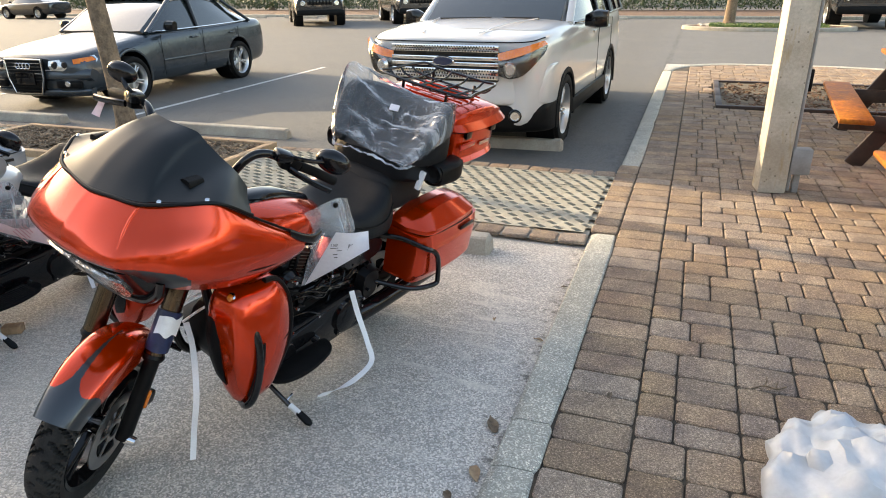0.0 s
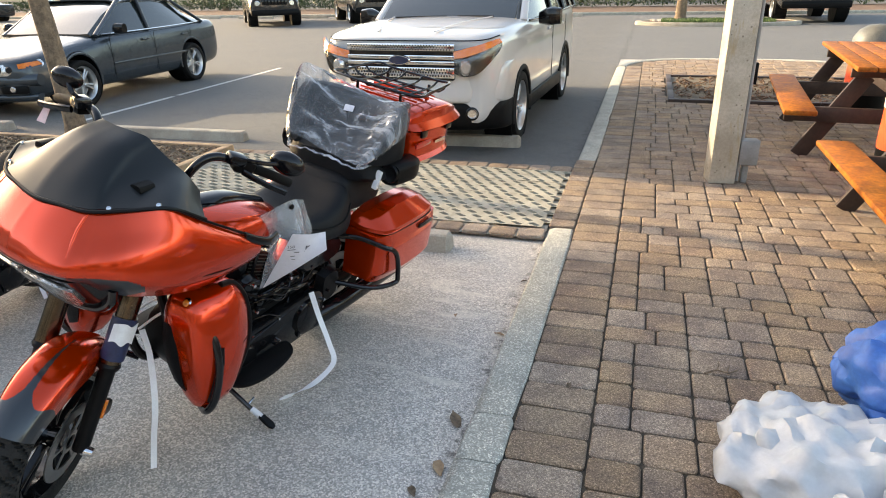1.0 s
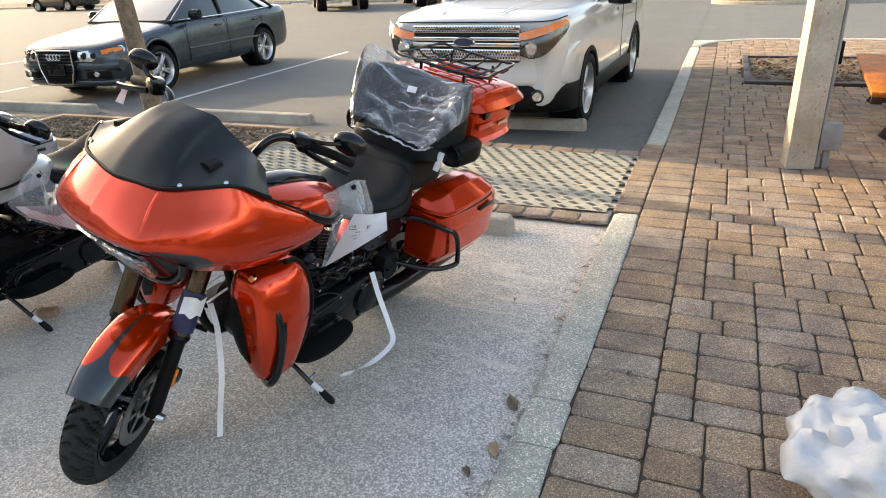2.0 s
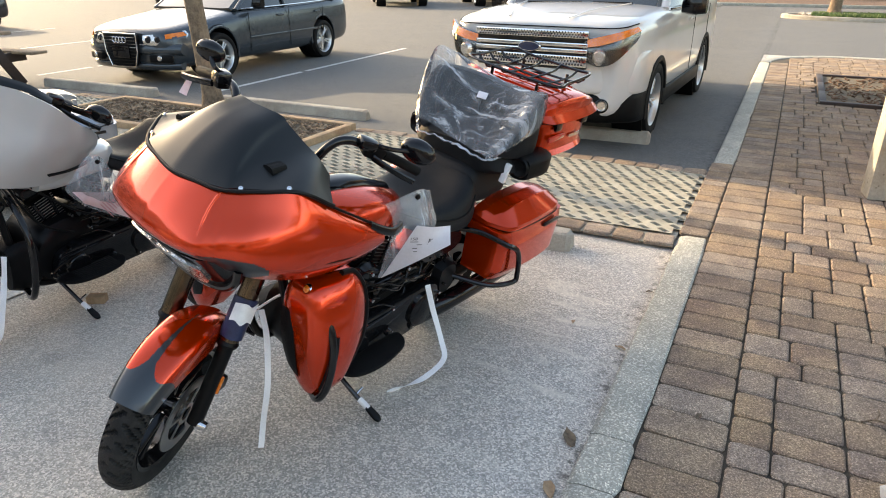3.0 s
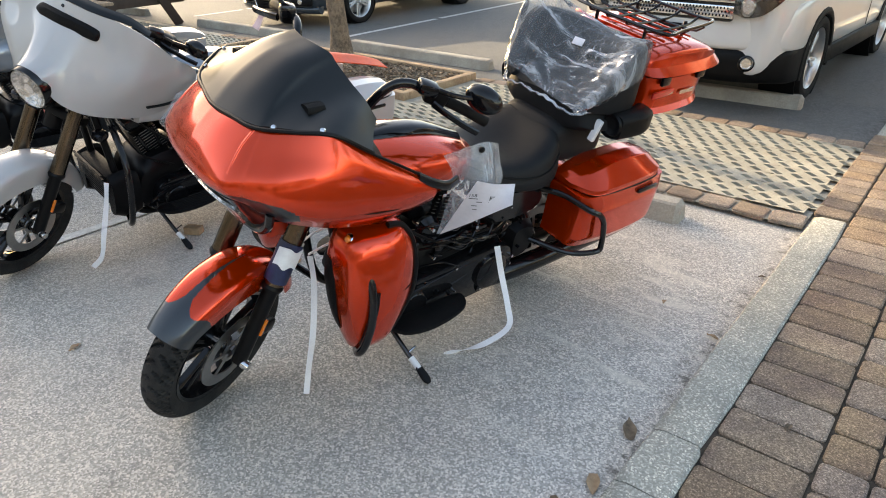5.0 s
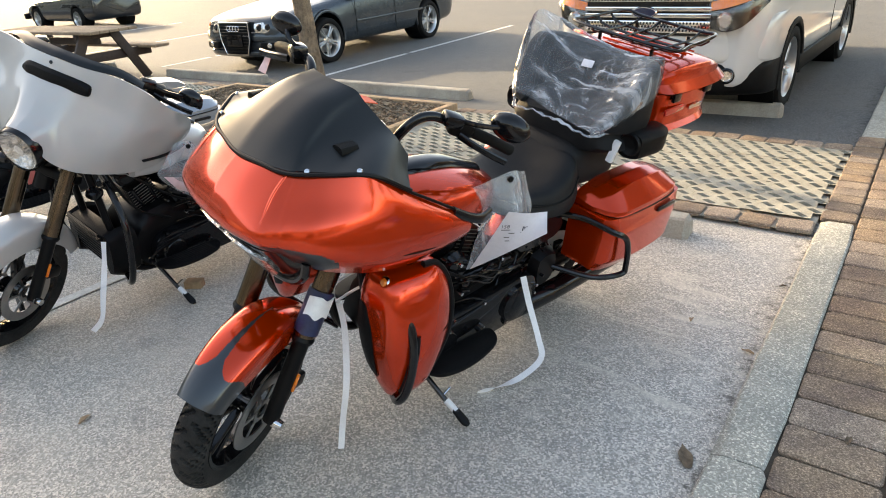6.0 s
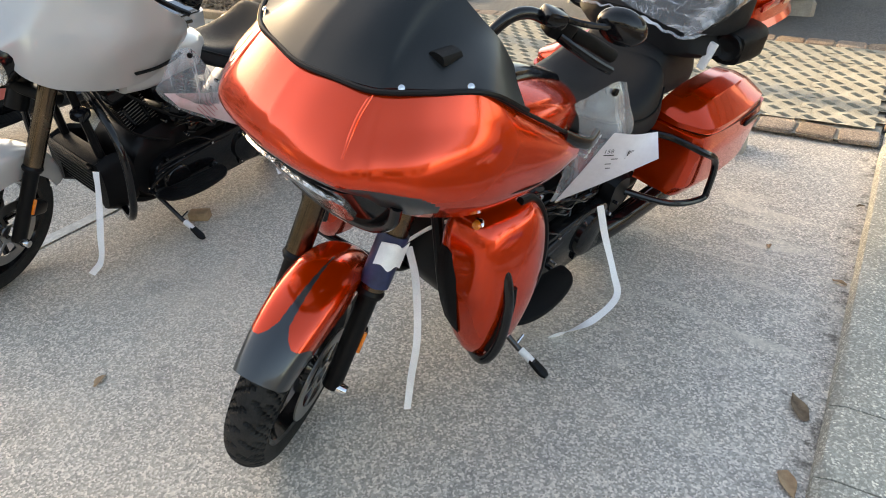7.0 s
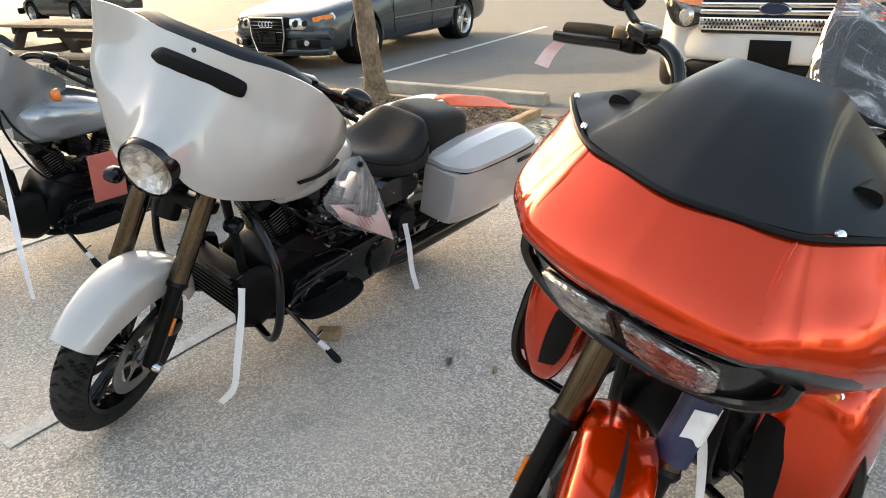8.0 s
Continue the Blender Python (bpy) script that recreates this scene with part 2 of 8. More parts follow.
def stained_paint(name, a, b, **more):
    """Painted concrete with ochre rust runs and dark pocks."""
    m = material(name, a, b, **more)
    t = m.node_tree
    bs = t.nodes["Principled BSDF"]
    paint = bs.inputs["Base Color"].links[0].from_socket
    at = t.nodes.new("ShaderNodeTexCoord").outputs["Object"]
    mp = node(t, "ShaderNodeMapping", Scale=(9.0, 9.0, 1.6))
    t.links.new(at, mp.inputs["Vector"])
    runs = node(t, "ShaderNodeTexNoise", Scale=1.0, Detail=5.0, Roughness=0.65)
    t.links.new(mp.outputs["Vector"], runs.inputs["Vector"])
    rust = node(t, "ShaderNodeMapRange", From_Min=0.56, From_Max=0.72, To_Min=0.0, To_Max=0.75)
    t.links.new(runs.outputs["Fac"], rust.inputs["Value"])
    ochre = t.nodes.new("ShaderNodeMix")
    ochre.data_type = "RGBA"
    ochre.inputs["B"].default_value = (0.36, 0.24, 0.075, 1)
    t.links.new(rust.outputs["Result"], ochre.inputs["Factor"])
    t.links.new(paint, ochre.inputs["A"])
    pock = node(t, "ShaderNodeTexVoronoi", Scale=16.0)
    t.links.new(at, pock.inputs["Vector"])
    hole = node(t, "ShaderNodeMapRange", From_Min=0.10, From_Max=0.16, To_Min=0.65, To_Max=0.0)
    t.links.new(pock.outputs["Distance"], hole.inputs["Value"])
    dark = t.nodes.new("ShaderNodeMix")
    dark.data_type = "RGBA"
    dark.inputs["B"].default_value = (0.11, 0.09, 0.065, 1)
    t.links.new(hole.outputs["Result"], dark.inputs["Factor"])
    t.links.new(ochre.outputs["Result"], dark.inputs["A"])
    t.links.new(dark.outputs["Result"], bs.inputs["Base Color"])
    return m


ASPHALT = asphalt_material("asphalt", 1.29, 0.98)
# same asphalt, coloured darker to offset the sun on the far lot
DIMMED_ASPHALT = asphalt_material("dimmed_asphalt", 0.33, 1.06)
CONCRETE = material("concrete", (0.36, 0.35, 0.30), (0.48, 0.46, 0.39), rough=0.9, grain=110, wide=4, bump=0.002, bump_scale=220, spread=0.30, fleck=0.8, fleck_scale=170)
STOP_CONCRETE = material("stop_concrete", (0.30, 0.26, 0.21), (0.42, 0.38, 0.31), rough=0.9, grain=90, wide=4, bump=0.003, bump_scale=120, spread=0.2)
PAVER = material("paver", (0.214, 0.157, 0.122), (0.360, 0.265, 0.180), rough=0.95, grain=130, wide=4.5, bump=0.006, bump_scale=140, spread=0.55, random_tint=0.13, hue=0.22, spec=0.2, fleck=0.75, fleck_scale=260)
PAVER_STUFF = material("paver_far", (0.214, 0.157, 0.122), (0.360, 0.265, 0.180), rough=0.95, grain=130, wide=4.5, bump=0.006, bump_scale=140, spread=0.55, random_tint=0.13, hue=0.22, spec=0.2, fleck=0.75, fleck_scale=260, island=True)
JOINT = material("joint_sand", (0.035, 0.028, 0.021), (0.085, 0.066, 0.046), rough=1.0, grain=150, wide=6, bump=0.003, spread=0.3)
TURF = material("turf_block", (0.31, 0.285, 0.225), (0.42, 0.39, 0.315), rough=0.95, grain=120, wide=3, bump=0.003, spread=0.25)
SOIL = material("soil", (0.08, 0.06, 0.04), (0.16, 0.13, 0.09), rough=1.0, grain=80, wide=5, bump=0.01, bump_scale=60, spread=0.4)
SAND = material("joint_grit", (0.28, 0.245, 0.19), (0.42, 0.375, 0.30), rough=1.0, grain=120, wide=6, bump=0.004, spread=0.35)
CHIPS = material("bark_chips", (0.095, 0.062, 0.040), (0.20, 0.14, 0.09), rough=0.95, grain=90, wide=8, spread=0.3, random_tint=0.4, island=True)
TIMBER = material("planter_timber", (0.30, 0.19, 0.11), (0.42, 0.29, 0.17), rough=0.85, grain=40, wide=4, bump=0.003, spread=0.25)
BARK = material("bark", (0.12, 0.085, 0.055), (0.24, 0.17, 0.11), rough=0.95, grain=35, wide=9, bump=0.02, bump_scale=28, spread=0.35)
LEAF = material("leaf", (0.028, 0.050, 0.016), (0.060, 0.088, 0.026), rough=0.55, grain=30, wide=3, spread=0.3, random_tint=0.35, island=True)
GRASS = material("grass", (0.05, 0.10, 0.025), (0.12, 0.17, 0.05), rough=0.8, grain=60, wide=3, spread=0.3, random_tint=0.3, island=True)
LINE_PAINT = material("line_paint", (0.42, 0.41, 0.38), (0.58, 0.57, 0.54), rough=0.8, grain=60, wide=6, spread=0.25)
ORANGE = metallic_paint("orange_pearl_paint", (0.61, 0.032, 0.0005), (0.69, 0.042, 0.0007), rough=0.16, flake=0.07, metal=0.64, coat=0.6)
GREY_PAINT = metallic_paint("charcoal_paint", (0.022, 0.027, 0.033), (0.03, 0.036, 0.042), rough=0.3, metal=0.3, coat=0.5)
WHITE_PAINT = metallic_paint("white_pearl_paint", (0.405, 0.39, 0.38), (0.455, 0.44, 0.43), rough=0.3, flake=0.05, metal=0.0)
SILVER_PAINT = metallic_paint("silver_paint", (0.24, 0.26, 0.29), (0.30, 0.32, 0.35), rough=0.25, flake=0.12, metal=0.5)
SUV_PAINT = metallic_paint("suv_white_paint", (0.54, 0.525, 0.51), (0.59, 0.575, 0.56), rough=0.3, flake=0.03, metal=0.0)
SEDAN_PAINT = metallic_paint("sedan_grey_paint", (0.045, 0.056, 0.066), (0.058, 0.070, 0.080), rough=0.25, flake=0.12, metal=0.5, coat=0.35)
DARK_PAINT = metallic_paint("dark_car_paint", (0.012, 0.013, 0.016), (0.02, 0.021, 0.024), rough=0.25, flake=0.1, metal=0.3)
BLACK_GLOSS = material("gloss_black", (0.0035, 0.0035, 0.004), (0.006, 0.006, 0.007), rough=0.13, coat=0.05, spec=0.38, grain=200, wide=5, spread=0.1)
BLACK_SATIN = material("satin_black", (0.0025, 0.0025, 0.003), (0.005, 0.005, 0.0055), rough=0.36, spec=0.16, grain=200, wide=6, spread=0.15)
BLACK_PLASTIC = material("black_plastic", (0.0035, 0.0035, 0.004), (0.0065, 0.0065, 0.0065), rough=0.5, spec=0.12, grain=300, wide=5, bump=0.0006, bump_scale=700, spread=0.15)
RUBBER = material("rubber", (0.006, 0.006, 0.006), (0.013, 0.012, 0.0115), rough=0.75, spec=0.15, grain=200, wide=8, bump=0.0008, bump_scale=300, spread=0.2)
LEATHER = material("seat_vinyl", (0.0075, 0.008, 0.009), (0.012, 0.0128, 0.014), rough=0.52, spec=0.16, grain=500, wide=5, bump=0.0012, bump_scale=420, spread=0.12)
CHROME = material("chrome", (0.65, 0.65, 0.65), (0.75, 0.75, 0.75), rough=0.1, metal=1.0, grain=100, wide=4, spread=0.04, rough_var=0.05)
STEEL = material("machined_steel", (0.30, 0.30, 0.30), (0.42, 0.42, 0.41), rough=0.32, metal=1.0, grain=250, wide=6, spread=0.15)
DARK_STEEL = material("blackened_steel", (0.05, 0.05, 0.052), (0.09, 0.09, 0.09), rough=0.25, metal=1.0, grain=250, wide=6, spread=0.15)
BRONZE = material("smoked_fork_metal", (0.10, 0.078, 0.055), (0.16, 0.12, 0.085), rough=0.25, metal=1.0, grain=120, wide=6, spread=0.12)
ALLOY = material("wheel_alloy", (0.50, 0.50, 0.50), (0.62, 0.62, 0.61), rough=0.3, metal=0.9, grain=150, wide=5, spread=0.08)
TINT_GLASS = material("car_glass", (0.012, 0.016, 0.016), (0.02, 0.026, 0.026), rough=0.04, grain=20, wide=1.5, coat=1.0, spread=0.05, rough_var=0.02)
LENS = material("lamp_reflector", (0.62, 0.60, 0.57), (0.80, 0.78, 0.74), rough=0.22, metal=1.0, grain=70, wide=25, bump=0.006, bump_scale=45, spread=0.2)
LENS_DARK = material("lamp_housing", (0.05, 0.05, 0.05), (0.15, 0.15, 0.148), rough=0.14, metal=0.95, grain=70, wide=18, bump=0.002, bump_scale=30, spread=0.3)
HEADLAMP = material("lamp_facets", (0.36, 0.34, 0.31), (0.80, 0.75, 0.70), rough=0.18, metal=0.9, grain=60, wide=34, bump=0.012, bump_scale=26, spread=0.3)
TREAD = material("tyre_tread", (0.012, 0.012, 0.012), (0.030, 0.029, 0.028), rough=0.7, grain=150, wide=10, bump=0.0015, bump_scale=180, spread=0.3, spec=0.18)
AMBER = material("amber_lens", (0.72, 0.15, 0.01), (0.85, 0.22, 0.02), rough=0.15, coat=0.6, grain=100, wide=20, bump=0.001, spread=0.15)
RED_LENS = material("red_lens", (0.45, 0.02, 0.015), (0.6, 0.03, 0.02), rough=0.15, coat=1.0, grain=100, wide=20, spread=0.1)
CLEAR = glass_material("clear_cover", clear=0.985, edge=0.07)
SMOKE = material("smoked_screen", (0.006, 0.008, 0.009), (0.010, 0.012, 0.013), rough=0.36, spec=0.25, grain=120, wide=2, coat=0.08, spread=0.08)
FILM = film_material("clear_film", 0.09, 0.70)
FILM_EDGE = film_material("bunched_film", 0.25, 0.65)
FILM_BAG = film_material("tag_bag_film", 0.16, 0.46)
PAPER = material("paper", (0.64, 0.61, 0.64), (0.72, 0.69, 0.72), rough=0.9, grain=60, wide=5, spread=0.05)
INK = material("ink", (0.015, 0.013, 0.016), (0.03, 0.027, 0.03), rough=0.9)
STRAP = material("webbing_strap", (0.86, 0.84, 0.84), (0.93, 0.91, 0.91), rough=0.9, grain=400, wide=8, bump=0.0006, bump_scale=900, spread=0.15)
WHITE_TAPE = material("white_wrap", (0.74, 0.75, 0.76), (0.84, 0.85, 0.86), rough=0.5, grain=60, wide=10, bump=0.002, spread=0.06)
BLUE_WRAP = material("blue_wrap", (0.010, 0.016, 0.045), (0.02, 0.03, 0.085), rough=0.4, grain=80, wide=12, spread=0.2)
ORANGE_WOOD = material("stained_wood", (0.25, 0.066, 0.006), (0.45, 0.145, 0.014), rough=0.6, grain=30, wide=7, bump=0.0015, bump_scale=60, spread=0.45, spec=0.3)
BROWN_WOOD = material("dark_wood", (0.03, 0.018, 0.014), (0.05, 0.03, 0.022), rough=0.6, grain=30, wide=5, bump=0.002, spread=0.25)
GREY_WOOD = material("weathered_wood", (0.20, 0.14, 0.095), (0.33, 0.24, 0.16), rough=0.85, grain=30, wide=5, bump=0.003, spread=0.3)
POST_PAINT = stained_paint("post_paint", (0.38, 0.335, 0.26), (0.53, 0.48, 0.395), rough=0.8, grain=45, wide=3.5, bump=0.002, bump_scale=90, spread=0.15)
BOX_GREY = material("grey_enamel", (0.22, 0.22, 0.21), (0.30, 0.30, 0.29), rough=0.6, grain=70, wide=6, spread=0.12)
BAG_WHITE = material("bin_bag_plastic", (0.44, 0.45, 0.46), (0.53, 0.54, 0.55), rough=0.32, grain=40, wide=8, spread=0.05, bump=0.004, bump_scale=14)
BAG_BLUE = material("blue_tarp", (0.022, 0.10, 0.36), (0.042, 0.165, 0.50), rough=0.5, grain=60, wide=6, spread=0.15, bump=0.003, bump_scale=18)
BIN_ORANGE = material("bin_orange", (0.66, 0.060, 0.012), (0.78, 0.095, 0.02), rough=0.6, grain=60, wide=5, spread=0.12)
BIN_GREY = material("bin_dome", (0.10, 0.11, 0.11), (0.17, 0.18, 0.18), rough=0.5, grain=80, wide=4, spread=0.2)
PINK_LABEL = material("pale_label", (0.62, 0.45, 0.45), (0.75, 0.6, 0.6), rough=0.8)
PINK_PRINT = material("pink_print", (0.55, 0.25, 0.27), (0.6, 0.3, 0.32), rough=0.8)
RED_CARD = material("red_card", (0.50, 0.10, 0.08), (0.60, 0.15, 0.12), rough=0.6)
ROCK = material("rock", (0.28, 0.25, 0.21), (0.42, 0.38, 0.32), rough=0.95, grain=30, wide=8, spread=0.25, random_tint=0.3, island=True)
STUCCO = material("stucco", (0.42, 0.36, 0.29), (0.5, 0.44, 0.36), rough=0.95, grain=60, wide=1.2, bump=0.004, spread=0.1)
WHITE_BOARD = material("white_board", (0.70, 0.70, 0.68), (0.8, 0.8, 0.78), rough=0.7, grain=40, wide=2)
HEDGE_SOIL = material("mulch", (0.10, 0.06, 0.04), (0.18, 0.11, 0.07), rough=1.0, grain=30, wide=4, bump=0.02, spread=0.4)
BADGE_BLUE = material("badge_blue", (0.015, 0.022, 0.05), (0.02, 0.03, 0.07), rough=0.2, coat=0.5)


# ---- mesh helpers ----
def mesh_of(name, bm, material_, smooth=True, angle=35):
    bmesh.ops.recalc_face_normals(bm, faces=bm.faces)
    me = bpy.data.meshes.new(name)
    bm.to_mesh(me)
    bm.free()
    for m in (material_ if isinstance(material_, (list, tuple)) else (material_,)):
        me.materials.append(m)
    if smooth:
        me.shade_smooth()
        me.set_sharp_from_angle(angle=radians(angle))
    return me


def part(name, bm, material_, parent, label="", smooth=True, angle=35):
    """Links a bmesh as one mesh object under a thing or a part."""
    ob = new(name, mesh_of(name, bm, material_, smooth, angle))
    ob.parent = parent
    if label:
        tagged(ob, label)
    return ob


def thing(name, label, category, m=None, group="", kind=""):
    ob = new(name)
    ob.empty_display_size = 0.2
    if m is not None:
        ob.matrix_basis = m
    return tagged(ob, label, category, group, kind)


def solo(name, bm, material_, label, category, m=None, group="", kind="", smooth=True, angle=35):
    ob = new(name, mesh_of(name, bm, material_, smooth, angle))
    if m is not None:
        ob.matrix_basis = m
    return tagged(ob, label, category, group, kind)


def box_into(bm, size, m=None, bevel=0.0, seg=2):
    m = m or Matrix()
    r = bmesh.ops.create_cube(bm, size=1.0, matrix=m @ Matrix.Diagonal((*size, 1)))
    if bevel:
        edges = list({e for v in r["verts"] for e in v.link_edges})
        bmesh.ops.bevel(bm, geom=edges, offset=bevel, segments=seg, affect="EDGES", profile=0.5)
    return bm


def box(size, at=(0, 0, 0), turn=(0, 0, 0), bevel=0.0, seg=2):
    return box_into(bmesh.new(), size, pose(*at, *turn), bevel, seg)


def cyl_into(bm, p, q, r1, r2=None, n=20, caps=True):
    p, q = Vector(p), Vector(q)
    d = q - p
    m = Matrix.Translation((p + q) / 2) @ d.to_track_quat("Z", "Y").to_matrix().to_4x4()
    bmesh.ops.create_cone(bm, cap_ends=caps, segments=n, radius1=r1, radius2=r1 if r2 is None else r2, depth=d.length, matrix=m)
    return bm


def cyl(p, q, r1, r2=None, n=20):
    return cyl_into(bmesh.new(), p, q, r1, r2, n)


def ring_surface(bm, rings, close_ring=True, close_path=False, caps=True):
    """Skins rings of equal count."""
    vs = [[bm.verts.new(p) for p in r] for r in rings]
    n = len(vs[0])
    steps = range(len(vs)) if close_path else range(len(vs) - 1)
    for i in steps:
        a, b = vs[i], vs[(i + 1) % len(vs)]
        for j in range(n if close_ring else n - 1):
            k = (j + 1) % n
            try:
                bm.faces.new((a[j], a[k], b[k], b[j]))
            except ValueError:
                pass
    if caps and close_ring and not close_path:
        for r in (vs[0], vs[-1]):
            try:
                bm.faces.new(r)
            except ValueError:
                pass
    return vs


def spline(points, n, closed=False):
    """Catmull-Rom points through the given ones, n steps a span."""
    P = [np.array(p, float) for p in points]
    out = []
    c = len(P)
    for i in range(c if closed else c - 1):
        if closed:
            a, b, d, e = P[i - 1], P[i], P[(i + 1) % c], P[(i + 2) % c]
        else:
            b, d = P[i], P[i + 1]
            a = P[i - 1] if i else 2 * b - d
            e = P[i + 2] if i + 2 < c else 2 * d - b
        for k in range(n):
            s = k / n
            out.append(0.5 * (2 * b + (d - a) * s + (2 * a - 5 * b + 4 * d - e) * s * s + (3 * b - a - 3 * d + e) * s ** 3))
    if not closed:
        out.append(P[-1])
    return out


def tube_into(bm, points, r, n=10, steps=6, closed=False, flat=1.0, taper=None):
    """A tube along a smooth path; flat squeezes it across its second axis."""
    path = [Vector(p) for p in (spline(points, steps, closed) if steps > 1 else points)]
    rings, side = [], None
    c = len(path)
    for i, p in enumerate(path):
        if closed:
            d = path[(i + 1) % c] - path[i - 1]
        else:
            d = path[min(i + 1, c - 1)] - path[max(i - 1, 0)]
        d.normalize()
        if side is None:
            side = d.cross(Vector((0, 0, 1)) if abs(d.z) < 0.9 else Vector((1, 0, 0))).normalized()
        else:
            side = (side - d * side.dot(d)).normalized()
        up = side.cross(d)
        rad = r if taper is None else r + (taper - r) * i / (c - 1)
        rings.append([p + side * math.cos(2 * math.pi * j / n) * rad + up * math.sin(2 * math.pi * j / n) * rad * flat for j in range(n)])
    ring_surface(bm, rings, True, closed)
    return bm


def tube(points, r, n=10, steps=6, closed=False, flat=1.0, taper=None):
    return tube_into(bmesh.new(), points, r, n, steps, closed, flat, taper)


def lathe_into(bm, profile, m=None, n=32, closed=False):
    """Turns (radius, height) pairs round z, then places by m."""
    m = m or Matrix()
    rings = [[m @ Vector((r * math.cos(2 * math.pi * j / n), r * math.sin(2 * math.pi * j / n), h)) for j in range(n)] for r, h in profile]
    ring_surface(bm, rings, True, closed, caps=not closed)
    return bm


def lathe(profile, m=None, n=32, closed=False):
    return lathe_into(bmesh.new(), profile, m, n, closed)


def patch(ctrl, su=6, sv=6, thick=0.0, mirror=False, mats=None):
    """A smooth sheet through a grid of control points. mirror: adds the other half across y = 0 (first column on it).
    mats(i, j, point): material index of a face."""
    rows = [spline(r, sv) for r in ctrl]
    cols = [spline([r[j] for r in rows], su) for j in range(len(rows[0]))]
    grid = [[cols[j][i] for j in range(len(cols))] for i in range(len(cols[0]))]
    if mirror:
        grid = [[np.array((p[0], -p[1], p[2])) for p in g] for g in grid[:0:-1]] + grid
    bm = bmesh.new()
    vs = [[bm.verts.new(p) for p in g] for g in grid]
    for i in range(len(vs) - 1):
        for j in range(len(vs[0]) - 1):
            f = bm.faces.new((vs[i][j], vs[i][j + 1], vs[i + 1][j + 1], vs[i + 1][j]))
            if mats:
                f.material_index = mats(i / (len(vs) - 1), j / (len(vs[0]) - 1), f.calc_center_median())
    bmesh.ops.remove_doubles(bm, verts=bm.verts, dist=1e-5)
    bmesh.ops.recalc_face_normals(bm, faces=bm.faces)
    if thick:
        bmesh.ops.solidify(bm, geom=bm.faces, thickness=thick)
    return bm


def loft(sections, n=5, steps=4, cap=True):
    """A closed body skinned through closed sections (each a list of points), smoothed both ways."""
    secs = [spline(s, n, True) for s in sections]
    long = [spline([s[j] for s in secs], steps) for j in range(len(secs[0]))]
    bm = bmesh.new()
    ring_surface(bm, [[long[j][i] for j in range(len(long))] for i in range(len(long[0]))], caps=cap)
    return bm


def prism(outline, depth, m=None, bevel=0.0):
    """A flat outline in xy, thickened along z."""
    bm = bmesh.new()
    m = m or Matrix()
    a = [bm.verts.new(m @ Vector((x, y, 0))) for x, y in outline]
    b = [bm.verts.new(m @ Vector((x, y, depth))) for x, y in outline]
    n = len(a)
    bm.faces.new(a), bm.faces.new(b)
    for i in range(n):
        bm.faces.new((a[i], a[(i + 1) % n], b[(i + 1) % n], b[i]))
    if bevel:
        bmesh.ops.recalc_face_normals(bm, faces=bm.faces)
        bmesh.ops.bevel(bm, geom=list(bm.edges), offset=bevel, segments=2, affect="EDGES", profile=0.5)
    return bm


# ---- ground, kerbs, paving ----
def sheet(name, x0, y0, x1, y1, z, mat, label, category, kind="structure"):
    bm = bmesh.new()
    bm.faces.new([bm.verts.new(p) for p in ((x0, y0, z), (x1, y0, z), (x1, y1, z), (x0, y1, z))])
    return solo(name, bm, mat, label, category, kind=kind, smooth=False)


KERB_EDGE = -0.38
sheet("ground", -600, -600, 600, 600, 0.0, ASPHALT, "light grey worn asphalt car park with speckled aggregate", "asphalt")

sheet("road", -600, 6.775, KERB_EDGE, 600, 0.004, DIMMED_ASPHALT, "grey asphalt of the far bays and driving lane, colour dimmed against sunlight", "road")
sheet("road", KERB_EDGE, 16.6, 600, 600, 0.004, DIMMED_ASPHALT, "grey asphalt beyond the paved island, colour dimmed against sunlight", "road")

KERB_L, KERB_R, KERB_TOP, PAVE_TOP = -0.385, -0.195, 0.062, 0.058


def kerb_length(y0, y1, tilt=0.0):
    """One cast kerb stone along y with worn rounded edges."""
    bm = bmesh.new()
    rings = []
    n = 9
    for i in range(n):
        y = y0 + (y1 - y0) * i / (n - 1)
        w = 0.004 * noise.noise((y * 3, 1.3, 0))
        end = 0.012 if i in (0, n - 1) else 0.0
        rings.append([(KERB_L - 0.012 + w, y, -0.05), (KERB_L + w, y, 0.035), (KERB_L + 0.012 + end + w, y, KERB_TOP - 0.006 - end),
                      (KERB_L + 0.03 + end, y, KERB_TOP - end), (KERB_R - 0.014 - end, y, KERB_TOP + 0.002 - end),
                      (KERB_R - 0.003 - end, y, KERB_TOP - 0.008 - end), (KERB_R, y, -0.05)])
    ring_surface(bm, rings)
    return bm


kerb = thing("kerb", "pale grey concrete kerb between asphalt and brick paving", "kerb", kind="structure")
for a, b in ((-6, -3.2), (-3.194, -0.4), (-0.394, 2.33), (2.336, 2.64), (2.646, 5.0), (7.0, 9.4), (9.406, 12.1), (12.106, 14.9)):
    part("kerb_stone", kerb_length(a, b), CONCRETE, kerb)
# curved far corner of the paved island
bm = bmesh.new()
rings = []
CORNER = (1.215, 14.9, 1.6)
arc = [(CORNER[0] - CORNER[2] * math.cos(a), CORNER[1] + CORNER[2] * math.sin(a), math.cos(a), math.sin(a)) for a in np.linspace(0, math.pi / 2, 12)]
arc += [(x, CORNER[1] + CORNER[2], 0.0, 1.0) for x in np.linspace(1.5, 2.4, 4)]
arc += [(2.5 + 2.4 * math.sin(a), 14.9 + 1.6 * math.cos(a), -math.sin(a), math.cos(a)) for a in np.linspace(0.1, math.pi / 2, 12)]
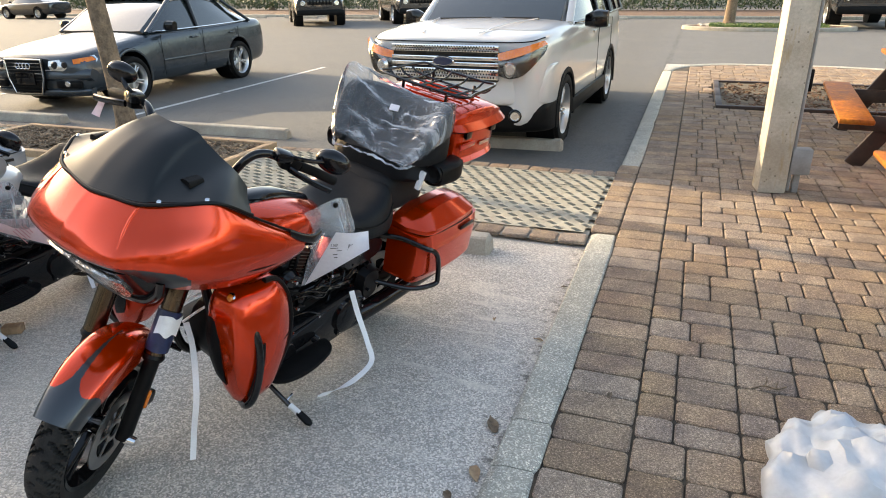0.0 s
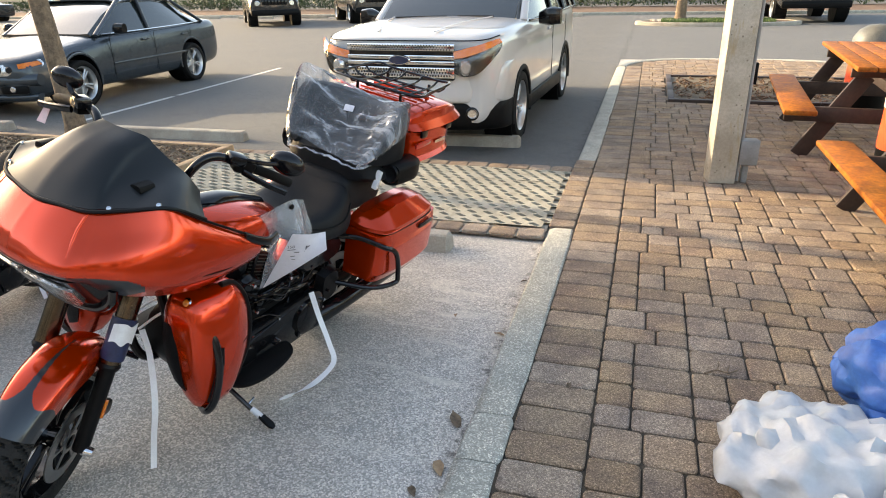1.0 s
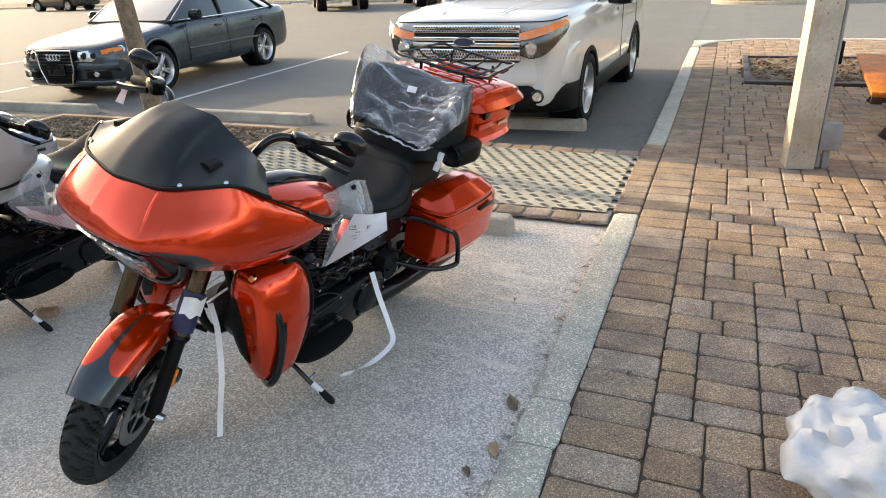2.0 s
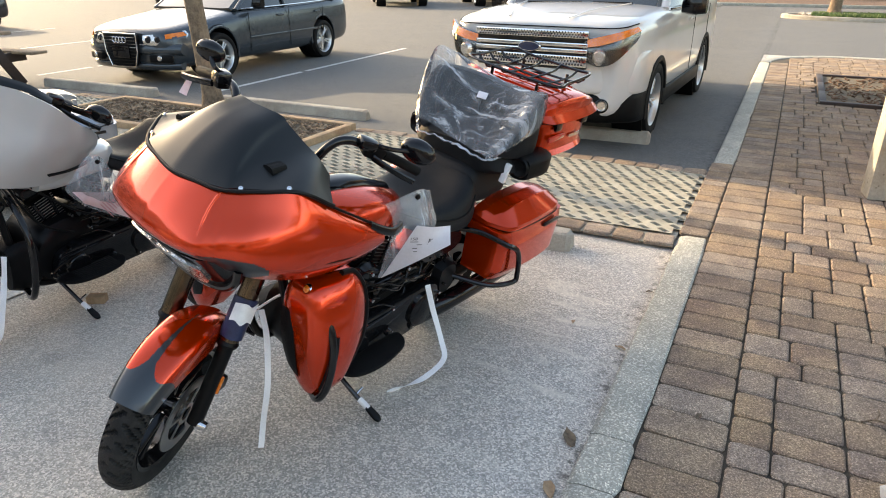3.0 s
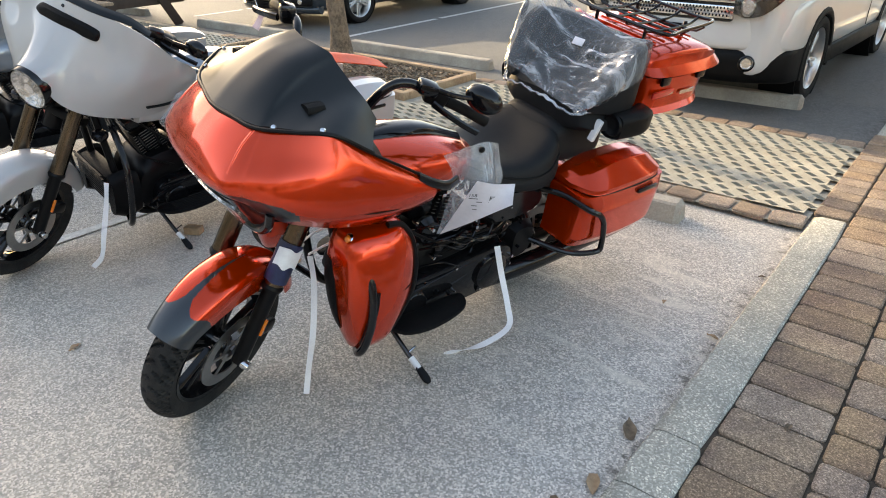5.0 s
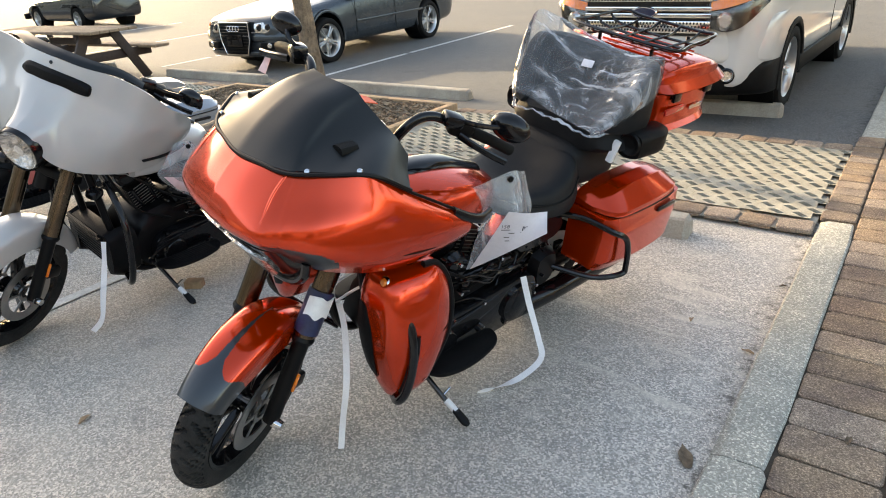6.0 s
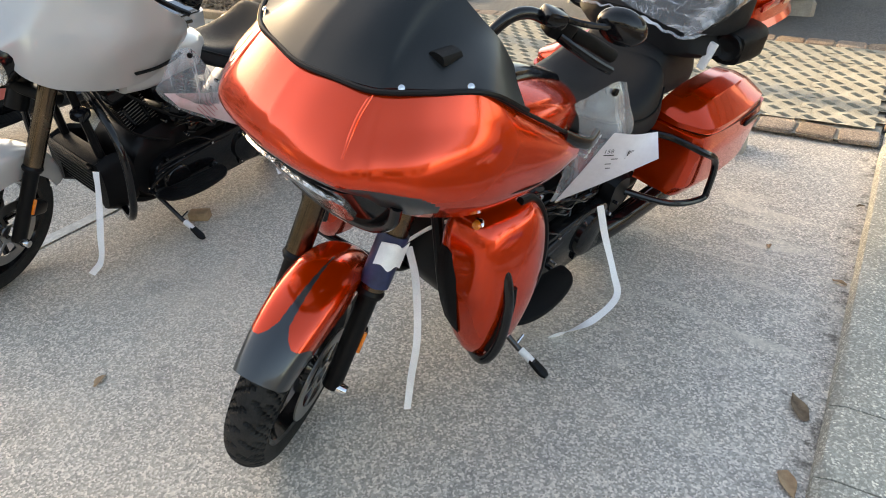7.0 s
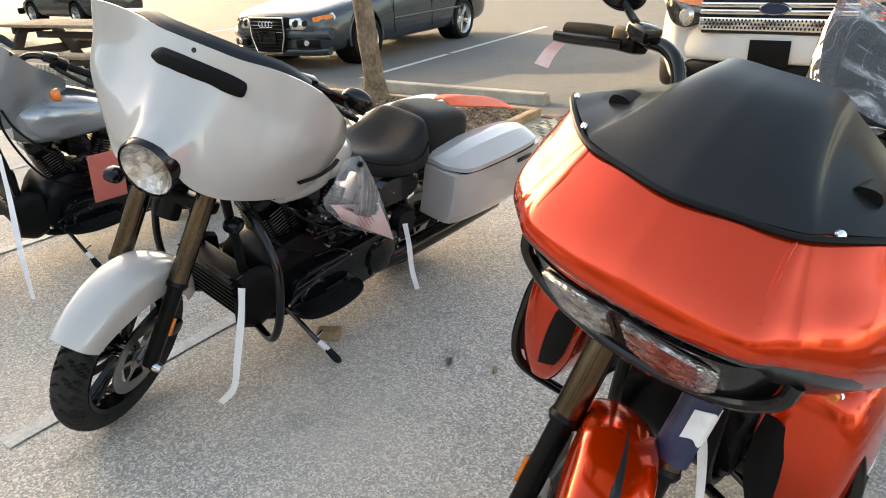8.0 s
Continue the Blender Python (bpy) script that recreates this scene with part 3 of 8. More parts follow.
arc += [(4.9, y, -1.0, 0.0) for y in (11.0, 8.0, 4.0, 0.0, -6.0)]
for x, y, c, s in arc:
    def off(d, z):
        return (x + c * d, y - s * d, z)
    rings.append([off(-0.008, -0.05), off(0.0, 0.04), off(0.02, KERB_TOP), off(0.17, KERB_TOP), off(0.19, 0.05), off(0.19, -0.05)])
ring_surface(bm, rings)
part("kerb_stone", bm, CONCRETE, kerb)

# paving bed under the pavers
bm = bmesh.new()
bed = [(KERB_R, -6), (4.8, -6), (4.8, 14.9)] + [(2.5 + 2.3 * math.cos(a), 14.9 + 1.5 * math.sin(a)) for a in np.linspace(0.1, math.pi / 2, 8)] + \
      [(1.215 - 1.45 * math.sin(a), 14.9 + 1.5 * math.cos(a)) for a in np.linspace(0, math.pi / 2, 8)]
bm.faces.new([bm.verts.new((x, y, 0.043)) for x, y in bed])
pavement = solo("pavement", bm, JOINT, "sand bed showing in the joints of the brick paving", "paving", kind="structure", smooth=False)


# ---- painted lines ----
def line(x0, y0, x1, y1, w, gap_seed=0):
    """A worn painted stripe, ragged and broken."""
    rnd = random.Random(gap_seed)
    bm = bmesh.new()
    d = Vector((x1 - x0, y1 - y0, 0))
    n = max(3, int(d.length / 0.12))
    side = Vector((-d.y, d.x, 0)).normalized()
    prev = None
    for i in range(n + 1):
        c = Vector((x0, y0, 0.008)) + d * i / n
        a = w / 2 * (1 + 0.15 * (rnd.random() - 0.5))
        cur = (bm.verts.new(c + side * a), bm.verts.new(c - side * a))
        if prev and rnd.random() > 0.06:
            bm.faces.new((prev[0], prev[1], cur[1], cur[0]))
        prev = cur
    loose = [v for v in bm.verts if not v.link_faces]
    bmesh.ops.delete(bm, geom=loose, context="VERTS")
    return bm


for i, (x0, y0, x1, y1) in enumerate(((-7.62, 7.8, -7.85, 14.1), (-11.6, 7.7, -11.8, 13.9), (-15.6, 7.7, -15.9, 13.8), (-19.6, 7.7, -20.0, 13.8), (-23.6, 7.7, -24.1, 13.8))):
    solo("painted_line", line(x0, y0, x1, y1, 0.10, i), LINE_PAINT, "worn white painted parking bay line on asphalt", "line", kind="structure", smooth=False)
for i, x in enumerate((-3.76, -5.75, -7.7)):
    solo("painted_line", line(x - 0.03, -0.2, x + 0.01, 4.6, 0.085, 20 + i), LINE_PAINT, "worn white painted bay line beside parked motorcycle", "line", kind="structure", smooth=False)


# ---- concrete wheel stops ----
def wheel_stop(x0, x1, y, turn=0.0):
    """Cast bar with sloping sides, slightly chipped."""
    L = abs(x1 - x0)
    bm = bmesh.new()
    rings = []
    for s in (-L / 2, -L / 2 + 0.03, -L / 4, 0, L / 4, L / 2 - 0.03, L / 2):
        end = 0.025 if abs(s) == L / 2 else 0.0
        j = 0.003 * noise.noise((s * 4, y, x0))
        h = 0.125 - end + j
        rings.append([(s, -0.085 + end, 0.0), (s, -0.08 + end, 0.03), (s, -0.062 + end, h - 0.012), (s, -0.048 + end, h),
                      (s, 0.048 - end, h), (s, 0.062 - end, h - 0.012), (s, 0.08 - end, 0.03), (s, 0.085 - end, 0.0)])
    ring_surface(bm, rings)
    return solo("wheel_stop", bm, STOP_CONCRETE, "weathered tan concrete wheel stop lying on the asphalt", "wheel stop",
                pose((x0 + x1) / 2, y, 0.0, 0, 0, turn), group="wheel stops")


wheel_stop(-2.85, -1.02, 4.48, 3)
wheel_stop(-3.4, -1.1, 7.62, 4)
wheel_stop(-6.85, -4.47, 7.28, 1)
wheel_stop(-10.5, -8.1, 7.18, 2)
wheel_stop(-14.8, -12.4, 7.2, 1)


# ---- planter beds ----
def planter(name, x0, x1, y0, y1, h, mat, label):
    t = thing(name, label, "planter", kind="structure")
    w = 0.09
    for a, b, c, d in ((x0, x1, y0, y0 + w), (x0, x1, y1 - w, y1), (x0, x0 + w, y0 + w, y1 - w), (x1 - w, x1, y0 + w, y1 - w)):
        n = max(1, round(max(b - a, d - c) / 0.9))
        for k in range(n):
            if b - a > d - c:
                p0, p1 = a + (b - a) * k / n, a + (b - a) * (k + 1) / n
                part("border_block", box((p1 - p0 - 0.006, d - c, h), ((p0 + p1) / 2, (c + d) / 2, h / 2), bevel=0.008), mat, t)
            else:
                p0, p1 = c + (d - c) * k / n, c + (d - c) * (k + 1) / n
                part("border_block", box((b - a, p1 - p0 - 0.006, h), ((a + b) / 2, (p0 + p1) / 2, h / 2), bevel=0.008), mat, t)
    bm = bmesh.new()
    bmesh.ops.create_grid(bm, x_segments=24, y_segments=16, size=0.5)
    for v in bm.verts:
        v.co = Vector(((x0 + x1) / 2 + v.co.x * (x1 - x0 - 2 * w), (y0 + y1) / 2 + v.co.y * (y1 - y0 - 2 * w), 0))
        v.co.z = h - 0.03 + 0.02 * noise.noise(v.co * 3)
    part("soil_bed", bm, SOIL, t)
    return t


def chips(x0, x1, y0, y1, z, count, seed, size=0.03, mat=None):
    """Loose bark chips scattered on a bed."""
    rnd = random.Random(seed)
    verts, faces = [], []
    for _ in range(count):
        c = Vector((rnd.uniform(x0, x1), rnd.uniform(y0, y1), z + rnd.uniform(0, 0.02)))
        m = Matrix.Translation(c) @ Euler((rnd.uniform(-.6, .6), rnd.uniform(-.6, .6), rnd.uniform(0, 6.3))).to_matrix().to_4x4()
        a, b, h = rnd.uniform(0.5, 1.3) * size, rnd.uniform(0.25, 0.6) * size, 0.12 * size
        k = len(verts)
        verts += [tuple(m @ Vector(p)) for p in ((-a, -b, -h), (a, -b * .6, -h), (a * .9, b, -h), (-a * .8, b * .7, -h),
                                                 (-a * .9, -b * .8, h), (a * .9, -b * .5, h), (a * .8, b * .8, h), (-a * .7, b * .6, h))]
        faces += [tuple(k + i for i in f) for f in ((4, 5, 6, 7), (0, 1, 5, 4), (1, 2, 6, 5), (2, 3, 7, 6), (3, 0, 4, 7))]
    me = bpy.data.meshes.new("bark_chips")
    me.from_pydata(verts, [], faces)
    me.materials.append(mat or CHIPS)
    return tagged(new("bark_chips", me), "brown bark chips scattered over the planting bed", "bark chips", kind="stuff")


planter("planter_tree", -8.1, -4.24, 5.5, 6.70, 0.11, TIMBER, "low timber-edged planting bed around the tree")
chips(-8.0, -4.36, 5.62, 6.58, 0.085, 1500, 3)
planter("planter_paving", 0.56, 3.6, 10.65, 13.4, 0.10, BROWN_WOOD, "low dark timber planter set in the brick paving")
chips(0.68, 3.5, 10.8, 13.3, 0.075, 700, 4, 0.04, HEDGE_SOIL)


# ---- cars ----
base_part = part


def tyre_profile(r, w, rim):
    return [(rim, -w * 0.40), (rim + 0.02, -w * 0.47), ((r + rim) / 2, -w * 0.5), (r - 0.018, -w * 0.46), (r - 0.004, -w * 0.36), (r, -w * 0.15),
            (r, w * 0.15), (r - 0.004, w * 0.36), (r - 0.018, w * 0.46), ((r + rim) / 2, w * 0.5), (rim + 0.02, w * 0.47), (rim, w * 0.40)]


def road_wheel(parent, x, y, r, w, rim, side, spokes, mat=None, double=False):
    """Wheel at (x, y), axle along x. side: +1 faces +x."""
    mat = mat or ALLOY
    hub = thing("wheel", "", "")
    hub.parent = parent
    hub.matrix_basis = pose(x, y, r) @ pose(0, 0, 0, 0, 90 * side, 0)
    part("tyre", lathe(tyre_profile(r, w, rim), n=40, closed=True), RUBBER, hub)
    bm = lathe([(rim, -w * 0.40), (rim - 0.015, -w * 0.3), (rim - 0.03, w * 0.1), (rim - 0.012, w * 0.36), (rim + 0.006, w * 0.44), (rim + 0.004, w * 0.38)], n=40, closed=True)
    lathe_into(bm, [(0.0, w * 0.2), (0.05, w * 0.2), (0.07, w * 0.16), (0.07, 0.0), (0.0, 0.0)], n=20)
    for k in range(spokes):
        for o in ((-0.12, 0.12) if double else (0,)):
            a = 2 * math.pi * k / spokes + o
            m = Matrix.Rotation(a, 4, "Z") @ pose((rim + 0.04) / 2, 0, w * 0.2)
            box_into(bm, (rim - 0.05, 0.028 if double else 0.05, 0.03), m, 0.008, 1)
    part("rim", bm, mat, hub)
    part("brake_disc", lathe([(0.04, -0.02), (rim * 0.75, -0.02), (rim * 0.75, 0.0), (0.04, 0.0)], n=32, closed=True), STEEL, hub)
    part("wheel_liner", lathe([(0.0, -w * 0.3), (rim - 0.035, -w * 0.3), (rim - 0.035, -w * 0.26), (0.0, -w * 0.26)], n=24), BLACK_PLASTIC, hub)
    return hub


def car_section(y, hw, z0, zs, zc, round_=0.75):
    """Closed cross-section of a lower body at station y."""
    half = [(hw * 0.80, z0), (hw * 0.97, z0 + 0.10), (hw, z0 + (zs - z0) * 0.5), (hw * 0.985, z0 + (zs - z0) * 0.8), (hw * 0.94, zs), (hw * round_, zs + (zc - zs) * 0.75)]
    return [(0, y, z0)] + [(x, y, z) for x, z in half] + [(0, y, zc)] + [(-x, y, z) for x, z in reversed(half)]


def car_body(stations):
    secs = [car_section(*s) for s in stations]
    return loft(secs, n=3, steps=4)


def cut_arches(bm, ys, r, zc, inner):
    """Opens round wheel arches in the flanks of a body."""
    def dist(c):
        return min(math.hypot(c.y - y, c.z - zc) for y in ys)
    for _ in range(2):
        near_ = [e for e in bm.edges if abs((e.verts[0].co.x + e.verts[1].co.x) / 2) > inner
                 and abs(dist((e.verts[0].co + e.verts[1].co) / 2) - r) < 0.14]
        bmesh.ops.subdivide_edges(bm, edges=near_, cuts=1, use_grid_fill=True)
    gone = [f for f in bm.faces if abs(f.calc_center_median().x) > inner and dist(f.calc_center_median()) < r]
    bmesh.ops.delete(bm, geom=gone, context="FACES")
    for e in bm.edges:
        if e.is_boundary:
            for v in e.verts:
                if abs(v.co.x) > inner and abs(dist(v.co) - r) < 0.09:
                    y = min(ys, key=lambda q: math.hypot(v.co.y - q, v.co.z - zc))
                    d = Vector((0, v.co.y - y, v.co.z - zc))
                    if d.length > 0.01:
                        d = d.normalized() * r
                        v.co.y, v.co.z = y + d.y, zc + d.z
    return bm


def greenhouse(stations):
    """stations: y, half width low, half width high, z low, z high."""
    bm = bmesh.new()
    rings = []
    for y, a, b, zl, zh in stations:
        rings.append([(-a, y, zl), (-(a * 0.45 + b * 0.55), y, zl + (zh - zl) * 0.55), (-b, y, zl + (zh - zl) * 0.93), (-b * 0.8, y, zh - 0.01), (0, y, zh),
                      (b * 0.8, y, zh - 0.01), (b, y, zl + (zh - zl) * 0.93), ((a * 0.45 + b * 0.55), y, zl + (zh - zl) * 0.55), (a, y, zl)])
    vs = ring_surface(bm, rings, close_ring=False)
    for e, r in ((0, vs[0]), (-1, vs[-1])):
        bm.faces.new(r)
    return bm


def roof_sheet(rows):
    """Painted roof over the greenhouse: rows of (y, half width, z)."""
    return patch([[(-w, y, z - 0.045), (-w * 0.85, y, z - 0.005), (0, y, z + 0.012), (w * 0.85, y, z - 0.005), (w, y, z - 0.045)] for y, w, z in rows], 4, 4, 0.02)


def arch(parent, x, y, r, side, mat, width=0.06):
    """Wheel-arch lip and the dark well inside it."""
    bm = bmesh.new()
    pts = [(x, y + r * math.cos(a), 0.36 + r * math.sin(a)) for a in np.linspace(-0.25, math.pi + 0.25, 15)]
    tube_into(bm, pts, width / 2, n=8, steps=1, flat=0.7)
    part("wheel_arch", bm, mat, parent)
    m = pose(x, y, 0.37) @ pose(0, 0, 0, 0, 90 * side, 0)
    part("wheel_well", lathe([(0.0, -0.30), (r + 0.01, -0.30), (r + 0.01, -0.01), (r + 0.018, -0.01), (r + 0.018, -0.31), (0.0, -0.31)], m, 32), BLACK_PLASTIC, parent)


def forward(bm):
    """Brings lamp pieces out to the blunt corner of the nose."""
    for v in bm.verts:
        v.co.y -= 0.045 + 0.07 * min(1.0, max(0.0, (abs(v.co.x) - 0.5) / 0.3))
    return bm


def lift(bm):
    """Raises the upper bodywork of the tall car over its sills."""
    for v in bm.verts:
        if v.co.z > 0.56:
            v.co.z += 0.10 * min(1.0, (v.co.z - 0.56) / 0.22)
    return bm


def suv_white():
    def part(name, bm, *rest):
        return base_part(name, bm if name in ("wheel_arch", "wheel_well", "sill_trim", "body") else lift(bm), *rest)
    t = thing("suv", "white family SUV with chrome grille parked facing the bays", "car", pose(-2.28, 7.11, 0, 0, 0, -2.1) @ Matrix.Scale(1.08, 4))
    st = [(0.015, 0.70, 0.36, 0.97, 1.035), (0.035, 0.80, 0.33, 1.0, 1.06), (0.12, 0.89, 0.32, 1.03, 1.095), (0.25, 0.95, 0.32, 1.045, 1.12), (0.55, 0.985, 0.32, 1.06, 1.15), (1.0, 1.0, 0.32, 1.08, 1.18),
          (1.55, 1.0, 0.32, 1.10, 1.18), (2.4, 1.0, 0.32, 1.12, 1.18), (3.6, 1.0, 0.32, 1.14, 1.19), (4.6, 0.98, 0.34, 1.16, 1.20), (4.95, 0.92, 0.40, 1.14, 1.20), (5.02, 0.86, 0.48, 1.05, 1.12)]
    part("body", cut_arches(lift(car_body(st)), (0.95, 3.81), 0.43, 0.37, 0.55), SUV_PAINT, t)
    part("greenhouse", greenhouse([(1.38, 0.86, 0.80, 1.12, 1.16), (1.9, 0.93, 0.76, 1.14, 1.55), (2.25, 0.95, 0.74, 1.15, 1.72), (3.4, 0.95, 0.74, 1.16, 1.76), (4.5, 0.93, 0.72, 1.17, 1.72), (4.9, 0.90, 0.70, 1.17, 1.45), (4.98, 0.9, 0.75, 1.17, 1.22)]), TINT_GLASS, t)
    part("roof", roof_sheet([(2.2, 0.74, 1.74), (2.7, 0.76, 1.78), (3.6, 0.76, 1.79), (4.5, 0.74, 1.76), (4.95, 0.70, 1.70)]), SUV_PAINT, t)
    for s in (-1, 1):
        for a, b in (((0.885 * s, 1.42, 1.13), (0.765 * s, 2.28, 1.73)), ((0.965 * s, 2.75, 1.15), (0.77 * s, 2.8, 1.74)), ((0.965 * s, 3.75, 1.15), (0.77 * s, 3.75, 1.74)), ((0.95 * s, 4.85, 1.15), (0.74 * s, 4.7, 1.73))):
            part("pillar", tube([a, b], 0.045, steps=1, flat=0.6), SUV_PAINT if a[1] < 2 else BLACK_GLOSS, t)
        part("sill_trim", box((0.05, 2.2, 0.16), (0.985 * s, 2.36, 0.36), bevel=0.015), BLACK_PLASTIC, t)
        part("window_trim", tube([(0.93 * s, 1.55, 1.125), (0.985 * s, 2.4, 1.135), (0.985 * s, 3.8, 1.155), (0.955 * s, 4.8, 1.165)], 0.012), BLACK_GLOSS, t)
        for y in (2.72, 3.74):
            part("door_seam", box((0.006, 0.008, 0.62), (1.0 * s, y, 0.78)), BLACK_PLASTIC, t)
        for y in (2.5, 3.55):
            part("door_handle", box((0.03, 0.2, 0.035), (0.995 * s, y, 0.98), bevel=0.01), SUV_PAINT, t)
        mir = part("mirror", loft([[(1.0 * s + dx * s, 1.75 + dy, 1.14 + dz) for dx, dy, dz in ((0, -.02, -.05), (0, .05, -.05), (0, .05, .05), (0, -.02, .05))],
                                   [(1.12 * s + dx * s, 1.75 + dy, 1.16 + dz) for dx, dy, dz in ((0, -.07, -.08), (0, .07, -.08), (0, .07, .08), (0, -.07, .08))],
                                   [(1.25 * s + dx * s, 1.77 + dy, 1.16 + dz) for dx, dy, dz in ((0, -.05, -.07), (0, .06, -.07), (0, .06, .07), (0, -.05, .07))]], 3, 3), BLACK_GLOSS, t)
        # headlamps: amber outer wing over clear projector
        lamp = part("headlight", forward(patch([[(0.50 * s, 0.00, 0.93), (0.62 * s, 0.02, 0.96), (0.80 * s, 0.10, 1.0), (0.93 * s, 0.26, 1.04)],
                                        [(0.52 * s, -0.035, 0.83), (0.66 * s, -0.01, 0.83), (0.83 * s, 0.09, 0.88), (0.955 * s, 0.30, 0.99)],
                                        [(0.55 * s, -0.025, 0.75), (0.68 * s, 0.0, 0.73), (0.82 * s, 0.09, 0.77), (0.94 * s, 0.24, 0.92)]], 4, 4, 0.02)), LENS_DARK, t)
        part("indicator_lens", forward(patch([[(0.54 * s, -0.022, 0.935), (0.66 * s, 0.0, 0.965), (0.81 * s, 0.085, 1.005), (0.935 * s, 0.25, 1.045)],
                                      [(0.56 * s, -0.045, 0.875), (0.68 * s, -0.02, 0.895), (0.84 * s, 0.08, 0.945), (0.962 * s, 0.28, 1.01)]], 4, 4, 0.012)), AMBER, lamp)
        part("projector", forward(lathe([(0.0, 0.02), (0.045, 0.02), (0.062, 0.0), (0.07, -0.03)], pose(0.67 * s, -0.015, 0.80, 90, 0, 20 * s), 20)), LENS, lamp)
        part("lamp_cover", forward(patch([[(0.49 * s, -0.025, 0.95), (0.66 * s, -0.01, 0.985), (0.82 * s, 0.075, 1.02), (0.95 * s, 0.25, 1.06)],
                                  [(0.51 * s, -0.07, 0.84), (0.67 * s, -0.045, 0.85), (0.85 * s, 0.06, 0.90), (0.985 * s, 0.29, 1.0)],
                                  [(0.54 * s, -0.05, 0.735), (0.68 * s, -0.035, 0.715), (0.83 * s, 0.065, 0.75), (0.96 * s, 0.23, 0.91)]], 4, 4, 0.004)), CLEAR, lamp)
        fog = part("fog_lamp", lathe([(0.0, 0.0), (0.036, 0.0), (0.045, 0.010), (0.050, 0.0), (0.050, -0.05)], pose(0.70 * s, 0.012, 0.44, 90, 0, 14 * s), 24), LENS, t)
        part("fog_ring", lathe([(0.050, -0.03), (0.054, 0.014), (0.066, 0.008), (0.07, -0.03)], pose(0.70 * s, 0.012, 0.44, 90, 0, 14 * s), 24, True), BLACK_GLOSS, t)
        for y in (0.95, 3.81):
            arch(t, 0.985 * s, y, 0.43, s, BLACK_PLASTIC, 0.075)
            road_wheel(t, 0.885 * s, y, 0.375, 0.235, 0.262, s, 5, double=True)
    # front mask, wrapped round to the arches
    nose = [(0.0, 0.0), (0.5, 0.038), (0.8, 0.154), (0.94, 0.27), (0.985, 0.40), (0.995, 0.53)]
    nose = [(-x, d) for x, d in nose[:0:-1]] + nose
    part("bumper", loft([[(x, y + d, z) for y, z in ((0.02, 0.26), (-0.06, 0.31), (-0.085, 0.42), (-0.07, 0.53), (0.06, 0.55), (0.1, 0.30))] for x, d in nose], 3, 3), BLACK_PLASTIC, t)
    part("bumper_cover", loft([[(x, y + d, z) for y, z in ((-0.03, 0.535), (-0.085, 0.57), (-0.08, 0.68), (-0.035, 0.79), (0.10, 0.79), (0.12, 0.54))] for x, d in nose], 3, 3), SUV_PAINT, t)
    grille = part("grille", box((1.10, 0.07, 0.31), (0, -0.055, 0.855), bevel=0.02), BLACK_GLOSS, t)
    for z, h in ((0.975, 0.068), (0.885, 0.040), (0.832, 0.040), (0.755, 0.075)):
        part("grille_bar", box((1.12, 0.035, h), (0, -0.085, z), bevel=0.010), CHROME, grille)
        if h < 0.05:
            continue
        bm = bmesh.new()
        for k in range(37):
            for r in (-1, 0, 1) if h > 0.06 else (-0.5, 0.5):
                lathe_into(bm, [(0.0, 0.004), (0.007, 0.004), (0.007, 0.0)], pose(-0.513 + k * 0.0285 + (0.014 if r == 0 else 0), -0.1035, z + r * 0.02, 90, 0, 0), 6)
        tagged(part("perforation", bm, BLACK_PLASTIC, grille, "small round perforations in the chrome bar"), kind="stuff")
    emblem = part("emblem", lathe([(0.0, 0.012), (0.9, 0.012), (1.0, 0.0), (1.0, -0.01)], pose(0, -0.112, 0.858, 90, 0, 0) @ Matrix.Diagonal((0.115, 0.048, 1, 1)), 28), CHROME, grille)
    part("emblem_field", lathe([(0.0, 0.004), (1.0, 0.004), (1.0, 0.0)], pose(0, -0.124, 0.858, 90, 0, 0) @ Matrix.Diagonal((0.10, 0.038, 1, 1)), 28), BADGE_BLUE, emblem)
    part("number_plate", box((0.30, 0.012, 0.15), (0, -0.10, 0.60), bevel=0.004), BLACK_PLASTIC, t)
    for s in (-1, 1):
        part("hood_crease", tube([(0.30 * s, 0.10, 1.105), (0.42 * s, 0.55, 1.165), (0.58 * s, 1.2, 1.185)], 0.012, n=8, flat=0.5), SUV_PAINT, t)
    part("hood_gap", tube([(-0.90, 0.30, 1.06), (-0.80, 0.05, 1.035), (-0.5, -0.01, 1.03), (0.5, -0.01, 1.03), (0.80, 0.05, 1.035), (0.90, 0.30, 1.06)], 0.006, n=6), BLACK_PLASTIC, t)
    part("wiper", tube([(-0.6, 1.30, 1.17), (0.0, 1.42, 1.175), (0.55, 1.38, 1.175)], 0.012), BLACK_PLASTIC, t)
    return t


